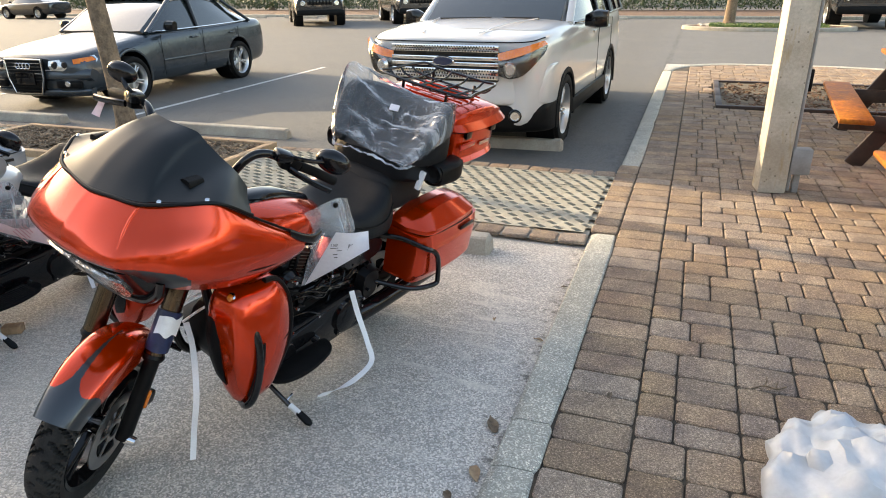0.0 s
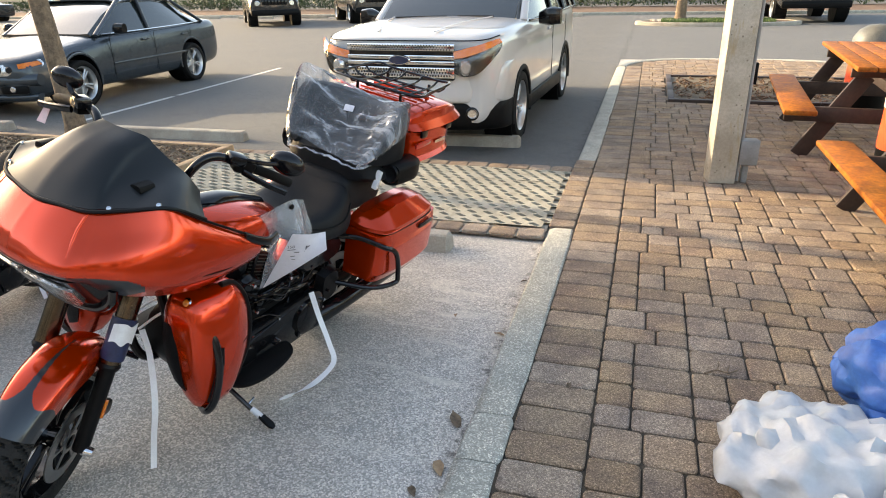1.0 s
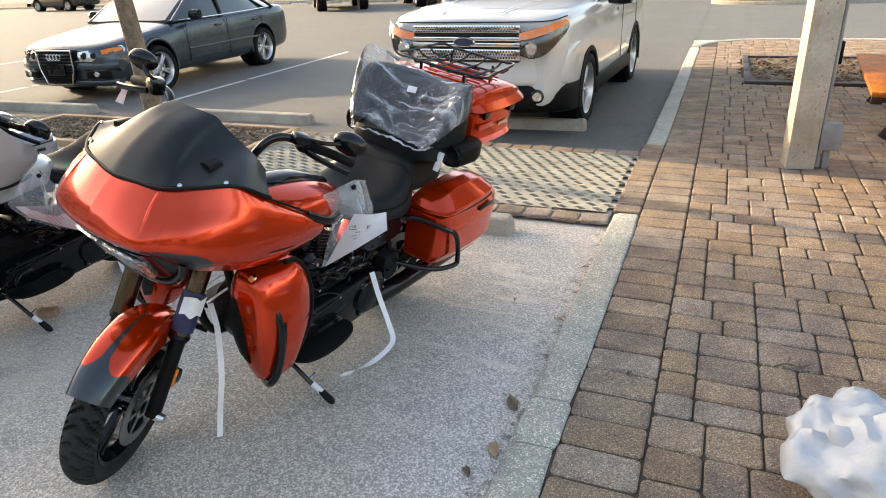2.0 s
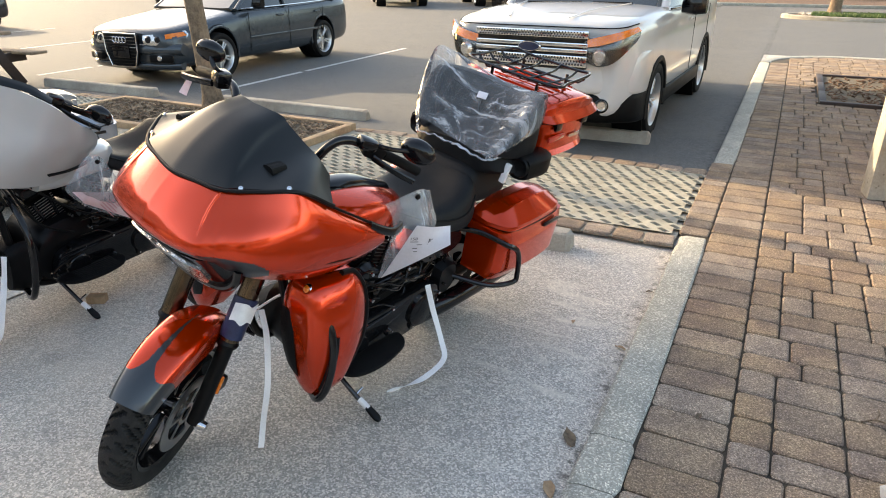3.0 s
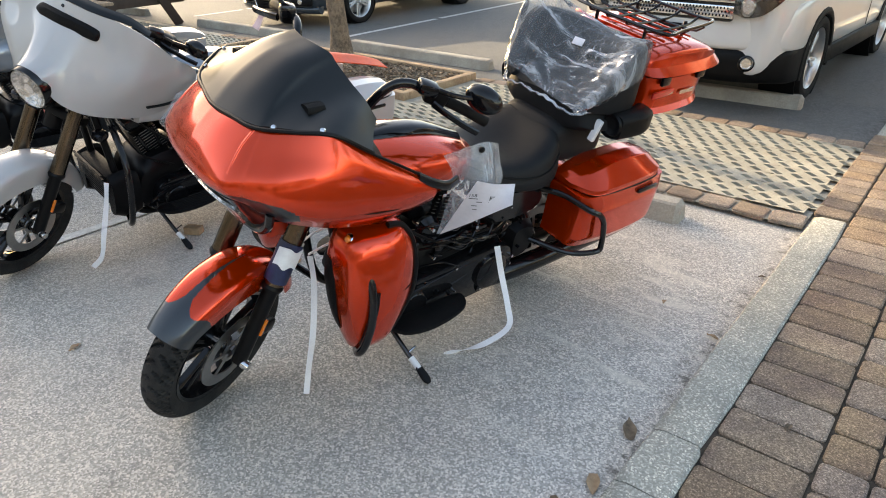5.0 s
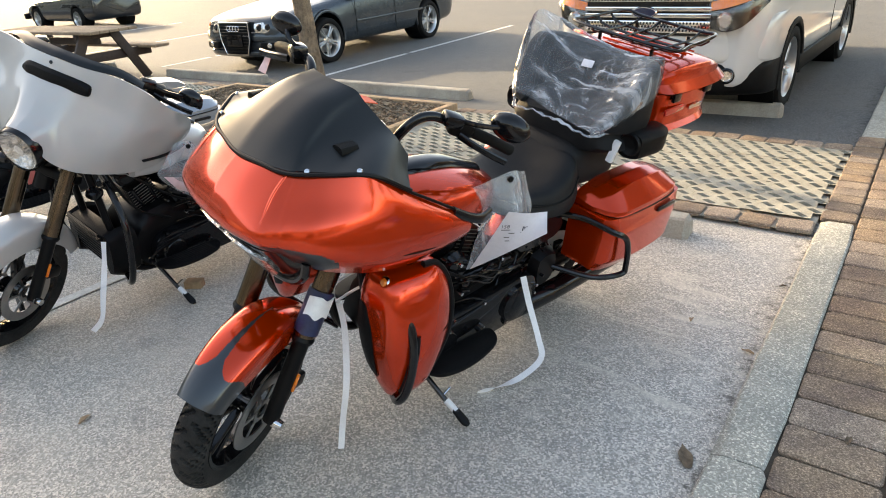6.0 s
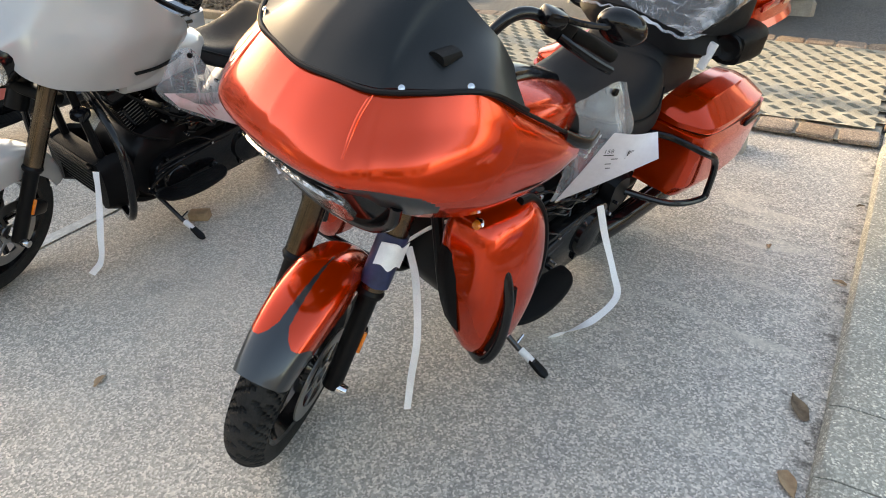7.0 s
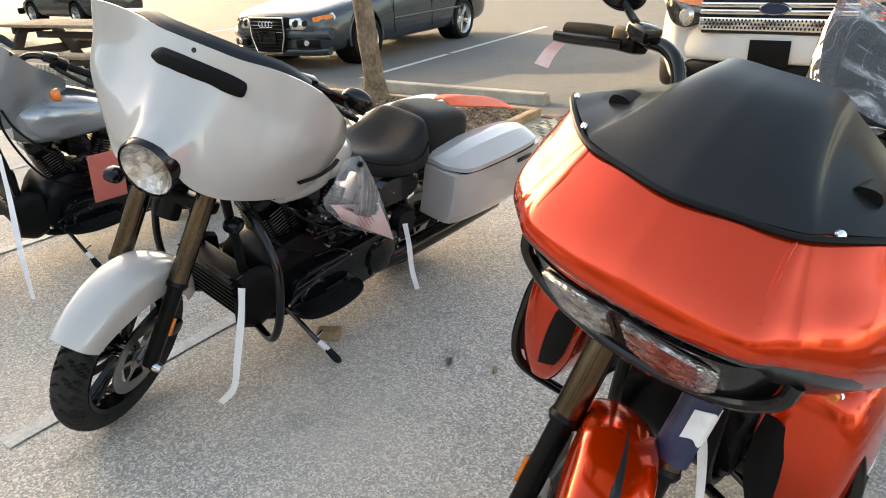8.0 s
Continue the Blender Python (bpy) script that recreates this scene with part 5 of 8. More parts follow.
    bm = fender_patch(.37, .115, 28, 176, .05, u=1.625, z=.32)
    if style != "red":
        bm.transform(pose(1.55, 0, 0) @ Matrix.Diagonal((1.6, 1, 1, 1)) @ pose(-1.55, 0, 0))
    put("rear_fender", bm, paint)
    # seat, slimmer on the batwing bikes
    slim, off = (1.0, 0.0) if style == "red" else (.86, -.03)
    seat = put("rider_seat", loft([[(u, y * slim + off, z) for y, z in ((-w, zb), (-w * 1.02, (zb + zt) / 2), (-w * .8, zt - .015), (0, zt - d), (w * .8, zt - .015), (w * 1.02, (zb + zt) / 2), (w, zb), (0, zb - .01))]
                                   for u, w, zb, zt, d in ((.98, .08, .86, .92, 0), (1.05, .12, .80, .89, 0), (1.18, .19, .74, .85, .02), (1.33, .235, .71, .84, .035), (1.45, .235, .70, .87, .03), (1.53, .21, .72, .92, .01), (1.57, .17, .76, .92, 0))], 4, 5), LEATHER)
    put("pillion_seat", loft([[(u - off * 1.2, y * slim + off, z + off * .7) for y, z in ((-w, zb), (-w * 1.03, (zb + zt) / 2), (-w * .82, zt - .012), (0, zt), (w * .82, zt - .012), (w * 1.03, (zb + zt) / 2), (w, zb), (0, zb - .01))]
                              for u, w, zb, zt in ((1.52, .15, .78, .90), (1.57, .175, .77, .945), (1.70, .18, .76, .94), (1.83, .165, .76, .92), (1.90, .13, .78, .89))], 4, 5), LEATHER)
    for s in (-1, 1):
        put("seat_seam", tube([(u, s * y * slim + off, z) for u, y, z in ((1.08, .135, .85), (1.2, .20, .80), (1.34, .243, .775), (1.46, .243, .78), (1.545, .21, .83))], .005, n=6), BLACK_PLASTIC, parent=seat)
    # tank
    tank = put("fuel_tank", loft([[(u, y, z) for y, z in ((-w * .7, zb), (-w, zb + (zt - zb) * .45), (-w * .82, zb + (zt - zb) * .85), (0, zt), (w * .82, zb + (zt - zb) * .85), (w, zb + (zt - zb) * .45), (w * .7, zb))]
                                  for u, w, zb, zt in ((.56, .10, .80, .97), (.62, .165, .78, 1.0), (.75, .195, .77, 1.015), (.92, .19, .77, .99), (1.06, .155, .77, .94), (1.14, .09, .78, .90))], 4, 5), paint)
    put("tank_console", loft([[(u, y, z) for y, z in ((-w, z0 - .02), (-w * .7, z0 + .012), (w * .7, z0 + .012), (w, z0 - .02))] for u, w, z0 in ((.64, .03, 1.0), (.75, .05, 1.02), (.92, .05, 1.0), (1.1, .04, .925))], 3, 3), BLACK_GLOSS, parent=tank)
    put("side_cover", loft([[(u, -.19, z) for u, z in ((1.20, .56), (1.46, .56), (1.50, .66), (1.30, .72), (1.18, .68))], [(u, -.215, z) for u, z in ((1.22, .575), (1.44, .575), (1.475, .65), (1.30, .70), (1.20, .665))]], 3, 2), BLACK_GLOSS)
    # saddlebags
    reach = 1.0 if style == "red" else 1.38
    for s in (-1, 1):
        secs = []
        for u, zl, wo in ((1.545, .46, .10), (1.57, .42, .195), (1.80, .40, .218), (2.06, .40, .210), (2.11, .42, .185), (2.125, .46, .12)):
            u = 1.545 + (u - 1.545) * reach
            yo, yi = s * (.20 + wo), s * .20
            secs.append([(u, yi, zl), (u, yi + (yo - yi) * .85, zl), (u, yo, zl + .05), (u, yo + s * .008, .60), (u, yo, .695), (u, yi, .70)])
        bag = put("saddlebag", loft([crisp(q, .09) for q in secs], 2, 4), paint)
        secs = []
        for u, wo, zt in ((1.555, .10, .735), (1.60, .20, .765), (1.72, .222, .79), (1.95, .218, .79), (2.08, .19, .765), (2.125, .10, .73)):
            u = 1.545 + (u - 1.545) * reach
            yo, yi = s * (.195 + wo), s * .195
            secs.append([(u, yi, .708), (u, yo + s * .006, .705), (u, yo + s * .004, .725), (u, yi + (yo - yi) * .62, zt - .005), (u, yi + (yo - yi) * .3, zt), (u, yi, zt - .008)])
        put("lid", loft([crisp(q, .09) for q in secs], 2, 4), paint, parent=bag)
        put("latch", box((.14, .016, .022), (1.545 + .425 * reach, s * .428, .655), (0, 0, 0), .006), BLACK_GLOSS, parent=bag)
        put("lid_seam", tube([(1.545 + (u - 1.545) * reach, s * y, .70) for u, y in ((1.57, .31), (1.62, .403), (1.82, .424), (2.02, .415), (2.095, .37))], .005, n=6), BLACK_PLASTIC, parent=bag)
        if style == "red":
            put("bag_guard", tube([(1.47, s * .20, .67), (1.52, s * .30, .675), (1.56, s * .42, .655), (1.64, s * .455, .60), (1.69, s * .455, .45), (1.67, s * .45, .405), (1.55, s * .38, .40), (1.44, s * .22, .42)], .0135, n=10, steps=5), BLACK_GLOSS)
    # floorboards, stand, pedals
    for s in (-1, 1):
        out = [(.66, .02), (.98, .02), (1.02, .08), (.98, .17), (.86, .215), (.74, .21), (.66, .15)]
        mm = pose(0, s * .245, .285) @ Matrix.Diagonal((1, s * .62, 1, 1))
        fb = put("floorboard", prism([tuple(p) for p in spline([np.array(p) for p in out], 4, True)], .02, mm, .006), BLACK_PLASTIC)
        for k in range(6 if style != "red" else 0):
            put("tread_strip", box_into(bmesh.new(), (.24, .014, .006), mm @ pose(.84, .045 + .026 * k, .023), .002, 1), RUBBER, parent=fb)
        put("floorboard_bracket", tube([(.78, s * .16, .25), (.80, s * .27, .275)], .016, steps=2), BLACK_SATIN, parent=fb)
    put("shift_lever", tube([(.80, -.25, .40), (.66, -.27, .37), (.60, -.30, .36), (.60, -.35, .36)], .009, n=8), BLACK_GLOSS)
    put("shift_linkage", tube([(.66, -.265, .40), (1.2, -.23, .43)], .005, steps=2, n=8), BLACK_GLOSS)
    stand = put("kickstand", tube([(.67, -.17, .265), (.685, -.25, .222), (.700, -.35, .163), (.708, -.425, .136)], .0105, n=12), DARK_STEEL)
    put("stand_foot", loft([[(.708 + a, -.413, .139 + c) for a, c in ((-.012, -.008), (.012, -.008), (.012, .010), (-.012, .010))],
                            [(.712 + a, -.463, .118 + c) for a, c in ((-.016, -.006), (.016, -.006), (.014, .010), (-.014, .010))],
                            [(.714 + a, -.483, .110 + c) for a, c in ((-.008, -.003), (.008, -.003), (.008, .007), (-.008, .007))]], 3, 3), BLACK_SATIN, parent=stand)
    put("stand_stub", tube([(.702, -.345, .168), (.743, -.340, .182)], .006, steps=2, n=8), CHROME, parent=stand)
    put("stand_tape", tube([(.703, -.365, .156), (.708, -.418, .138)], .0135, steps=2, n=12), WHITE_TAPE, parent=stand, plabel="white protective tape")
    # cables
    for pts in ([(.52, -.16, 1.10), (.50, -.17, .9), (.62, -.19, .62), (.80, -.2, .5)], [(.50, -.12, 1.08), (.58, -.2, .86), (.9, -.21, .58), (1.2, -.2, .54)], [(.9, -.15, .45), (1.05, -.22, .54), (1.25, -.2, .52), (1.4, -.16, .6)]):
        put("cable", tube(pts, .0065, n=8), BLACK_PLASTIC)
    for pts in ([(.95, -.17, .52), (1.02, -.21, .56), (1.1, -.205, .53)], [(1.02, -.18, .50), (1.1, -.225, .535), (1.2, -.21, .50)], [(1.08, -.19, .50), (1.17, -.23, .53), (1.27, -.20, .49)]):
        put("oil_line", tube(pts, .009, n=8), DARK_STEEL)
    # bolt heads, plugs and small fittings over the engine's left side
    rnd = random.Random(17)
    for k in range(30):
        u, z = rnd.uniform(.72, 1.42), rnd.uniform(.27, .72)
        y = -.245 if z < .45 else -.19 - .03 * rnd.random()
        r = rnd.uniform(.005, .011)
        put("bolt", lathe([(0, .010), (r * .8, .010), (r, .006), (r, -.02)], pose(u, y, z, 90, 0, 0), 8), CHROME if k % 3 == 0 else DARK_STEEL, parent=eng)
    for k in range(7):
        u, z = rnd.uniform(.74, 1.3), rnd.uniform(.46, .68)
        put("bracket", box((rnd.uniform(.03, .08), .02, rnd.uniform(.012, .03)), (u, -.20, z), (0, rnd.uniform(-50, 50), 0), .004), DARK_STEEL if k % 3 == 0 else BLACK_GLOSS, parent=eng)
    for k in range(5):
        u, z = rnd.uniform(.70, 1.0), rnd.uniform(.45, .66)
        put("cable", tube([(u, -.18, z), (u + .08, -.235, z + .03), (u + .2, -.23, z - .03), (u + .3, -.18, z + .02)], .005, n=8), BLACK_GLOSS)
    # handlebar, turned with the fork
    bar = put("handlebar", tube([(.84, -.462, 1.195), (.775, -.385, 1.235), (.715, -.305, 1.268), (.665, -.235, 1.288), (.612, -.185, 1.255), (.54, -.125, 1.12), (.49, -.05, 1.06), (.49, .05, 1.06), (.54, .125, 1.12), (.612, .185, 1.255), (.665, .235, 1.288), (.715, .305, 1.268), (.775, .385, 1.235), (.84, .462, 1.195)], .0165, n=14), BLACK_GLOSS, True)
    for s in (-1, 1):
        put("grip", tube([(.755, s * .358, 1.246), (.80, s * .415, 1.221), (.862, s * .486, 1.182)], .0200, n=14), RUBBER, True, parent=bar)
        put("switch_housing", box((.085, .055, .06), (.728, s * .322, 1.258), (0, 18, s * 48), .012), BLACK_SATIN, True, parent=bar)
        put("reservoir", box((.075, .055, .045), (.695, s * .300, 1.292), (0, 12, s * 45), .012), BLACK_GLOSS, True, parent=bar)
        put("lever", tube([(.69, s * .335, 1.25), (.70, s * .38, 1.235), (.735, s * .45, 1.205), (.765, s * .50, 1.185)], .0085, n=8, flat=1.6), BLACK_GLOSS, True, parent=bar)
    return t, put, S


def mirror_pod(put, bar_point, centre, s, steer, size=1.0):
    """Round-ended mirror on a stalk."""
    c = Vector(centre)
    mir = put("mirror", loft([[c + Vector((d, y, z)) * size for y, z in [(.082 * k * math.cos(a), .056 * k * math.sin(a)) for a in np.linspace(0, 2 * math.pi, 9)[:-1]]]
                              for d, k in ((-.035, .45), (-.02, .85), (.005, 1.0), (.018, .97))], 3, 3), BLACK_GLOSS, steer)
    put("mirror_stalk", tube([bar_point, ((bar_point[0] + c.x) / 2 - .02, (bar_point[1] + c.y) / 2, (bar_point[2] + c.z) / 2), tuple(c)], .009, n=8), BLACK_GLOSS, steer, parent=mir)
    bm = patch([[c + Vector((.0195, y, z)) * size for y, z in row] for row in (((-.062, -.018), (-.06, .0), (-.05, .032)), ((-.02, -.038), (-.02, 0), (-.02, .036)), ((.05, -.035), (.05, 0), (.05, .034)), ((.07, -.008), (.07, .0), (.06, .022)))], 3, 3, .002)
    put("mirror_glass", bm, CHROME, steer, parent=mir)


def crease(rows, ri, ci):
    """Crowds control points round the given rows and columns, so that the sheet folds there."""
    def widen(line, keep, f=.22):
        out = []
        for k, p in enumerate(line):
            p = np.array(p, float)
            if k in keep:
                out += [p + (np.array(line[k - 1]) - p) * f, p, p + (np.array(line[k + 1]) - p) * f]
            else:
                out.append(p)
        return out
    rows = [widen(r, ci, .34 if k < 3 else .22) for k, r in enumerate(rows)]
    cols = [widen([r[j] for r in rows], ri) for j in range(len(rows[0]))]
    return [[c[i] for c in cols] for i in range(len(cols[0]))]


def red_tourer():
    t, put, S = common_bike("motorcycle", "orange and charcoal touring motorcycle leaning on its stand, delivery wrapping on", MOTO_RED, ORANGE, 27, "red")

    # two-tone mudguard: charcoal nose and centre spear between orange lobes
    def guard(i, j, p):
        y = abs(p.y) / .088
        if i < 0.56 and y < 0.20 * (1 - (i - 0.12) / 0.44) ** 1.4:
            return 1
        return 1 if i < 0.125 + 0.05 * ((y - 0.6) / 0.4) ** 2 else 0
    bm = fender_patch(.375, .088, 47, 170, .06, mats=guard, n=30, fine=(10, 22))
    put("front_fender", bm, [ORANGE, GREY_PAINT], True, "orange mudguard with charcoal nose and centre spear")

    # shark-nose fairing, from the centre line outwards: screen edge, brow, nose edge, underside
    rows = [
        [(.125, 0, 1.232), (.078, 0, 1.190), (.030, 0, 1.130), (.008, 0, 1.075), (.026, 0, 1.042), (.07, 0, 1.030)],
        [(.133, -.10, 1.234), (.085, -.10, 1.190), (.037, -.11, 1.130), (.014, -.115, 1.077), (.032, -.112, 1.044), (.075, -.105, 1.032)],
        [(.158, -.190, 1.236), (.107, -.200, 1.188), (.056, -.213, 1.130), (.034, -.221, 1.086), (.050, -.216, 1.048), (.095, -.200, 1.030)],
        [(.176, -.220, 1.238), (.132, -.246, 1.182), (.092, -.272, 1.130), (.078, -.281, 1.088), (.094, -.276, 1.046), (.135, -.255, .985)],
        [(.24, -.295, 1.248), (.215, -.322, 1.194), (.180, -.350, 1.140), (.165, -.362, 1.084), (.178, -.355, 1.025), (.205, -.318, .962)],
        [(.33, -.355, 1.245), (.325, -.383, 1.190), (.308, -.405, 1.130), (.300, -.412, 1.065), (.308, -.402, .995), (.332, -.362, .933)],
        [(.45, -.375, 1.165), (.45, -.400, 1.130), (.452, -.416, 1.083), (.455, -.420, 1.028), (.460, -.406, .965), (.470, -.366, .910)],
        [(.57, -.380, 1.09), (.573, -.399, 1.069), (.578, -.413, 1.037), (.580, -.415, 1.000), (.586, -.400, .950), (.600, -.360, .906)],
        [(.69, -.375, 1.02), (.693, -.386, 1.010), (.697, -.393, .994), (.700, -.393, .970), (.700, -.380, .942), (.700, -.358, .915)],
    ]

    def skirt(i, j, p):
        # charcoal cheek behind the lamps, with a rounded rear end
        return 1 if j > .69 and abs(i - .5) * 2 < .625 - 2.4 * (j - .83) ** 2 else 0
    shell = put("fairing", patch(crease(rows, (3,), ()), 12, 12, .006, mirror=True, mats=skirt), [ORANGE, GREY_PAINT], plabel="glossy orange shark-nose fairing with charcoal cheeks")
    for s in (-1, 1):
        # raised crease from the screen corner to the nose
        put("fairing_crease", tube([(.160, s * .196, 1.234), (.110, s * .204, 1.190), (.058, s * .220, 1.126)], .005, n=8, flat=0.6), ORANGE, parent=shell)
        put("fairing_seam", tube([(.335, s * .405, 1.005), (.462, s * .414, .980), (.588, s * .402, .962), (.70, s * .384, .950)], .002, n=6), BLACK_PLASTIC, parent=shell)
        put("fairing_vent", loft([[(u, s * (y + a), z + b) for a, b in ((0, -.018), (.012, -.012), (.012, .012), (0, .018), (-.01, 0))] for u, y, z in ((.62, .383, 1.055), (.68, .395, 1.02), (.74, .395, .995), (.80, .375, .99))], 3, 4), BLACK_GLOSS, parent=shell)
        put("fairing_trim", tube([(.33, s * .358, 1.25), (.45, s * .380, 1.172), (.57, s * .386, 1.097), (.66, s * .388, 1.04)], .005, n=8), BLACK_SATIN, parent=shell)
        put("inner_fairing", patch([[(.20, s * .235, 1.20), (.40, s * .15, 1.13), (.55, s * .05, 1.08)], [(.33, s * .345, 1.235), (.47, s * .25, 1.13), (.60, s * .08, 1.04)],
                                    [(.45, s * .365, 1.155), (.55, s * .27, 1.06), (.64, s * .12, .98)], [(.68, s * .365, 1.005), (.68, s * .27, .96), (.66, s * .15, .93)]], 4, 4, .004), BLACK_PLASTIC)
        put("speaker_grille", lathe([(0, .012), (.055, .01), (.065, 0), (.065, -.02)], pose(.53, s * .24, 1.10, 0, 50, 30 * s), 24), BLACK_SATIN)
    screen = [
        [(.118, 0, 1.238), (.20, 0, 1.315), (.31, 0, 1.378), (.42, 0, 1.402)],
        [(.135, -.11, 1.242), (.215, -.10, 1.313), (.325, -.085, 1.375), (.43, -.07, 1.400)],
        [(.162, -.200, 1.246), (.245, -.162, 1.308), (.35, -.132, 1.362), (.45, -.112, 1.388)],
        [(.185, -.228, 1.250), (.268, -.186, 1.293), (.367, -.155, 1.338), (.46, -.138, 1.362)],
        [(.24, -.290, 1.256), (.32, -.25, 1.283), (.40, -.215, 1.305), (.48, -.19, 1.318)],
        [(.325, -.362, 1.258), (.375, -.325, 1.268), (.44, -.28, 1.275), (.505, -.235, 1.275)],
        [(.44, -.385, 1.185), (.46, -.355, 1.195), (.49, -.31, 1.21), (.53, -.265, 1.22)],
    ]
    scr = put("windscreen", patch(screen, 6, 6, .005, mirror=True), SMOKE, plabel="matt smoked windscreen")
    put("windscreen_rim", tube([(x, y, z - .002) for x, y, z in [(.44, -.387, 1.187), (.325, -.365, 1.256), (.225, -.288, 1.254), (.157, -.203, 1.242), (.134, -.11, 1.239), (.117, 0, 1.236), (.134, .11, 1.239), (.157, .203, 1.242), (.225, .288, 1.254), (.325, .365, 1.256), (.44, .387, 1.187)]], .007, n=8), BLACK_SATIN, parent=scr)
    for y in (-1, 1):
        for u, yy, z in ((.195, .243, 1.252), (.298, .338, 1.264)):
            put("screen_screw", lathe([(0, .006), (.007, .005), (.009, 0)], pose(u, y * yy, z, 0, -50, 40 * -y), 14), CHROME, parent=scr)
        put("screen_vent", loft([[(.318 + d, y * (.232 + k * .8), 1.278 + h) for k, h in ((-.026, -.006), (.032, -.006), (.028, .018), (-.016, .018))] for d in (-.022, .0, .034)], 3, 3), BLACK_PLASTIC, parent=scr)
    # twin headlamps under the brow
    put("lamp_panel", patch([[(.042, 0, 1.028), (.10, 0, .95), (.145, 0, .875)], [(.047, -.11, 1.026), (.104, -.11, .948), (.148, -.11, .877)], [(.072, -.21, 1.032), (.118, -.20, .950), (.156, -.185, .890)], [(.112, -.262, 1.055), (.150, -.268, .985), (.170, -.250, .905)]], 4, 4, .006, mirror=True), BLACK_GLOSS)
    for s in (-1, 1):
        lamp = put("headlight", patch([[(.050, s * .016, 1.008), (.082, s * .016, .962), (.108, s * .016, .925)], [(.050, s * .08, 1.008), (.086, s * .08, .955), (.122, s * .08, .900)], [(.064, s * .15, 1.0), (.098, s * .15, .948), (.130, s * .15, .900)], [(.088, s * .19, .985), (.108, s * .188, .953), (.124, s * .184, .928)]], 5, 5, .012), HEADLAMP)
        put("lamp_glass", patch([[(.034, s * .012, 1.016), (.068, s * .012, .962), (.098, s * .012, .917)], [(.036, s * .08, 1.016), (.072, s * .08, .952), (.112, s * .08, .890)], [(.05, s * .155, 1.008), (.084, s * .155, .945), (.120, s * .155, .890)], [(.078, s * .197, .99), (.098, s * .194, .953), (.116, s * .19, .925)]], 5, 5, .003), CLEAR, parent=lamp)
        put("lamp_brow", tube([(.046, s * .02, 1.012), (.046, s * .08, 1.012), (.060, s * .15, 1.004), (.086, s * .19, .988)], .003, n=6), BLACK_GLOSS, parent=lamp)
    put("chin_lip", tube([(.150, -.292, 1.0), (.146, -.280, .950), (.150, -.21, .895), (.148, -.10, .868), (.146, 0, .862), (.148, .10, .868), (.150, .21, .895), (.146, .280, .950), (.150, .292, 1.0)], .0145, n=10), BLACK_GLOSS)
    put("radio_box", box((.22, .34, .14), (.42, 0, 1.03), (0, -30, 0), .04), BLACK_PLASTIC)
    put("gauge_panel", box((.05, .30, .09), (.40, 0, 1.15), (0, -35, 0), .015), BLACK_GLOSS)
    # leg shields: orange shells with a slot for the crash bar and a dark mesh inner face
    for s in (-1, 1):
        def ring(z, u0, u1, y0, y1, bulge):
            c = ((u0 + u1) / 2, (y0 + y1) / 2)
            return [(u0, s * (y0 + .01), z), (u0 - .012, s * c[1], z), (u0 + .005, s * (y1 - .02), z), (c[0] - .04, s * (y1 + bulge), z), (c[0] + .05, s * (y1 + bulge), z), (u1, s * (y1 - .03), z), (u1 + .01, s * c[1], z), (u1 - .02, s * y0, z), (c[0], s * (y0 - .005), z)]
        shell2 = put("leg_shield", loft([ring(.862, .44, .580, .25, .355, -.01), ring(.845, .41, .605, .232, .385, .0), ring(.78, .385, .630, .222, .412, .005), ring(.68, .38, .635, .225, .428, .008), ring(.58, .382, .622, .245, .434, .008),
                                         ring(.49, .39, .590, .262, .43, .004), ring(.425, .40, .555, .285, .422, .0), ring(.385, .412, .530, .305, .408, -.005)], 4, 4), ORANGE, plabel="orange leg shield fairing with dark grille")
        put("shield_grille", patch([[(.376, s * .240, .74), (.368, s * .27, .745), (.374, s * .295, .725)], [(.368, s * .240, .66), (.362, s * .28, .645), (.368, s * .318, .61)], [(.372, s * .255, .56), (.366, s * .295, .54), (.372, s * .33, .51)], [(.378, s * .28, .49), (.376, s * .31, .475), (.380, s * .335, .46)]], 4, 4, .004), BLACK_PLASTIC, parent=shell2)
        put("shield_slot", tube([(.458, s * .428, .665), (.445, s * .440, .60), (.428, s * .438, .50), (.418, s * .424, .43)], .021, n=12, flat=.6), BLACK_PLASTIC, parent=shell2)
        put("shield_seam", tube([(.48, s * .437, .632), (.53, s * .441, .63), (.60, s * .425, .632), (.634, s * .39, .635)], .0025, n=6), BLACK_PLASTIC, parent=shell2)
        put("shield_rim", tube([(.54, s * .350, .868), (.598, s * .352, .852), (.636, s * .372, .785), (.645, s * .392, .68), (.634, s * .398, .58), (.604, s * .395, .50), (.565, s * .392, .43)], .012, n=10), BLACK_SATIN, parent=shell2)
        put("shield_lamp", lathe([(0, .010), (.010, .009), (.015, .004), (.017, 0), (.017, -.02)], pose(.404, s * .325, .838, 0, -70, 0), 20), AMBER, parent=shell2)
        put("lamp_rim", lathe([(.016, -.02), (.018, .004), (.022, .0), (.024, -.02)], pose(.404, s * .325, .838, 0, -70, 0), 20, True), CHROME, parent=shell2)
        put("crash_bar", tube([(.50, s * .10, .86), (.45, s * .25, .84), (.44, s * .38, .76), (.440, s * .436, .66), (.430, s * .452, .55), (.412, s * .446, .45), (.408, s * .41, .385), (.46, s * .32, .33), (.56, s * .16, .26)], .0155, n=12), BLACK_GLOSS)
    mirror_pod(put, (.70, -.305, 1.295), (.785, -.473, 1.300), -1, True, .88)
    mirror_pod(put, (.70, .305, 1.295), (.735, .385, 1.345), 1, True, .72)
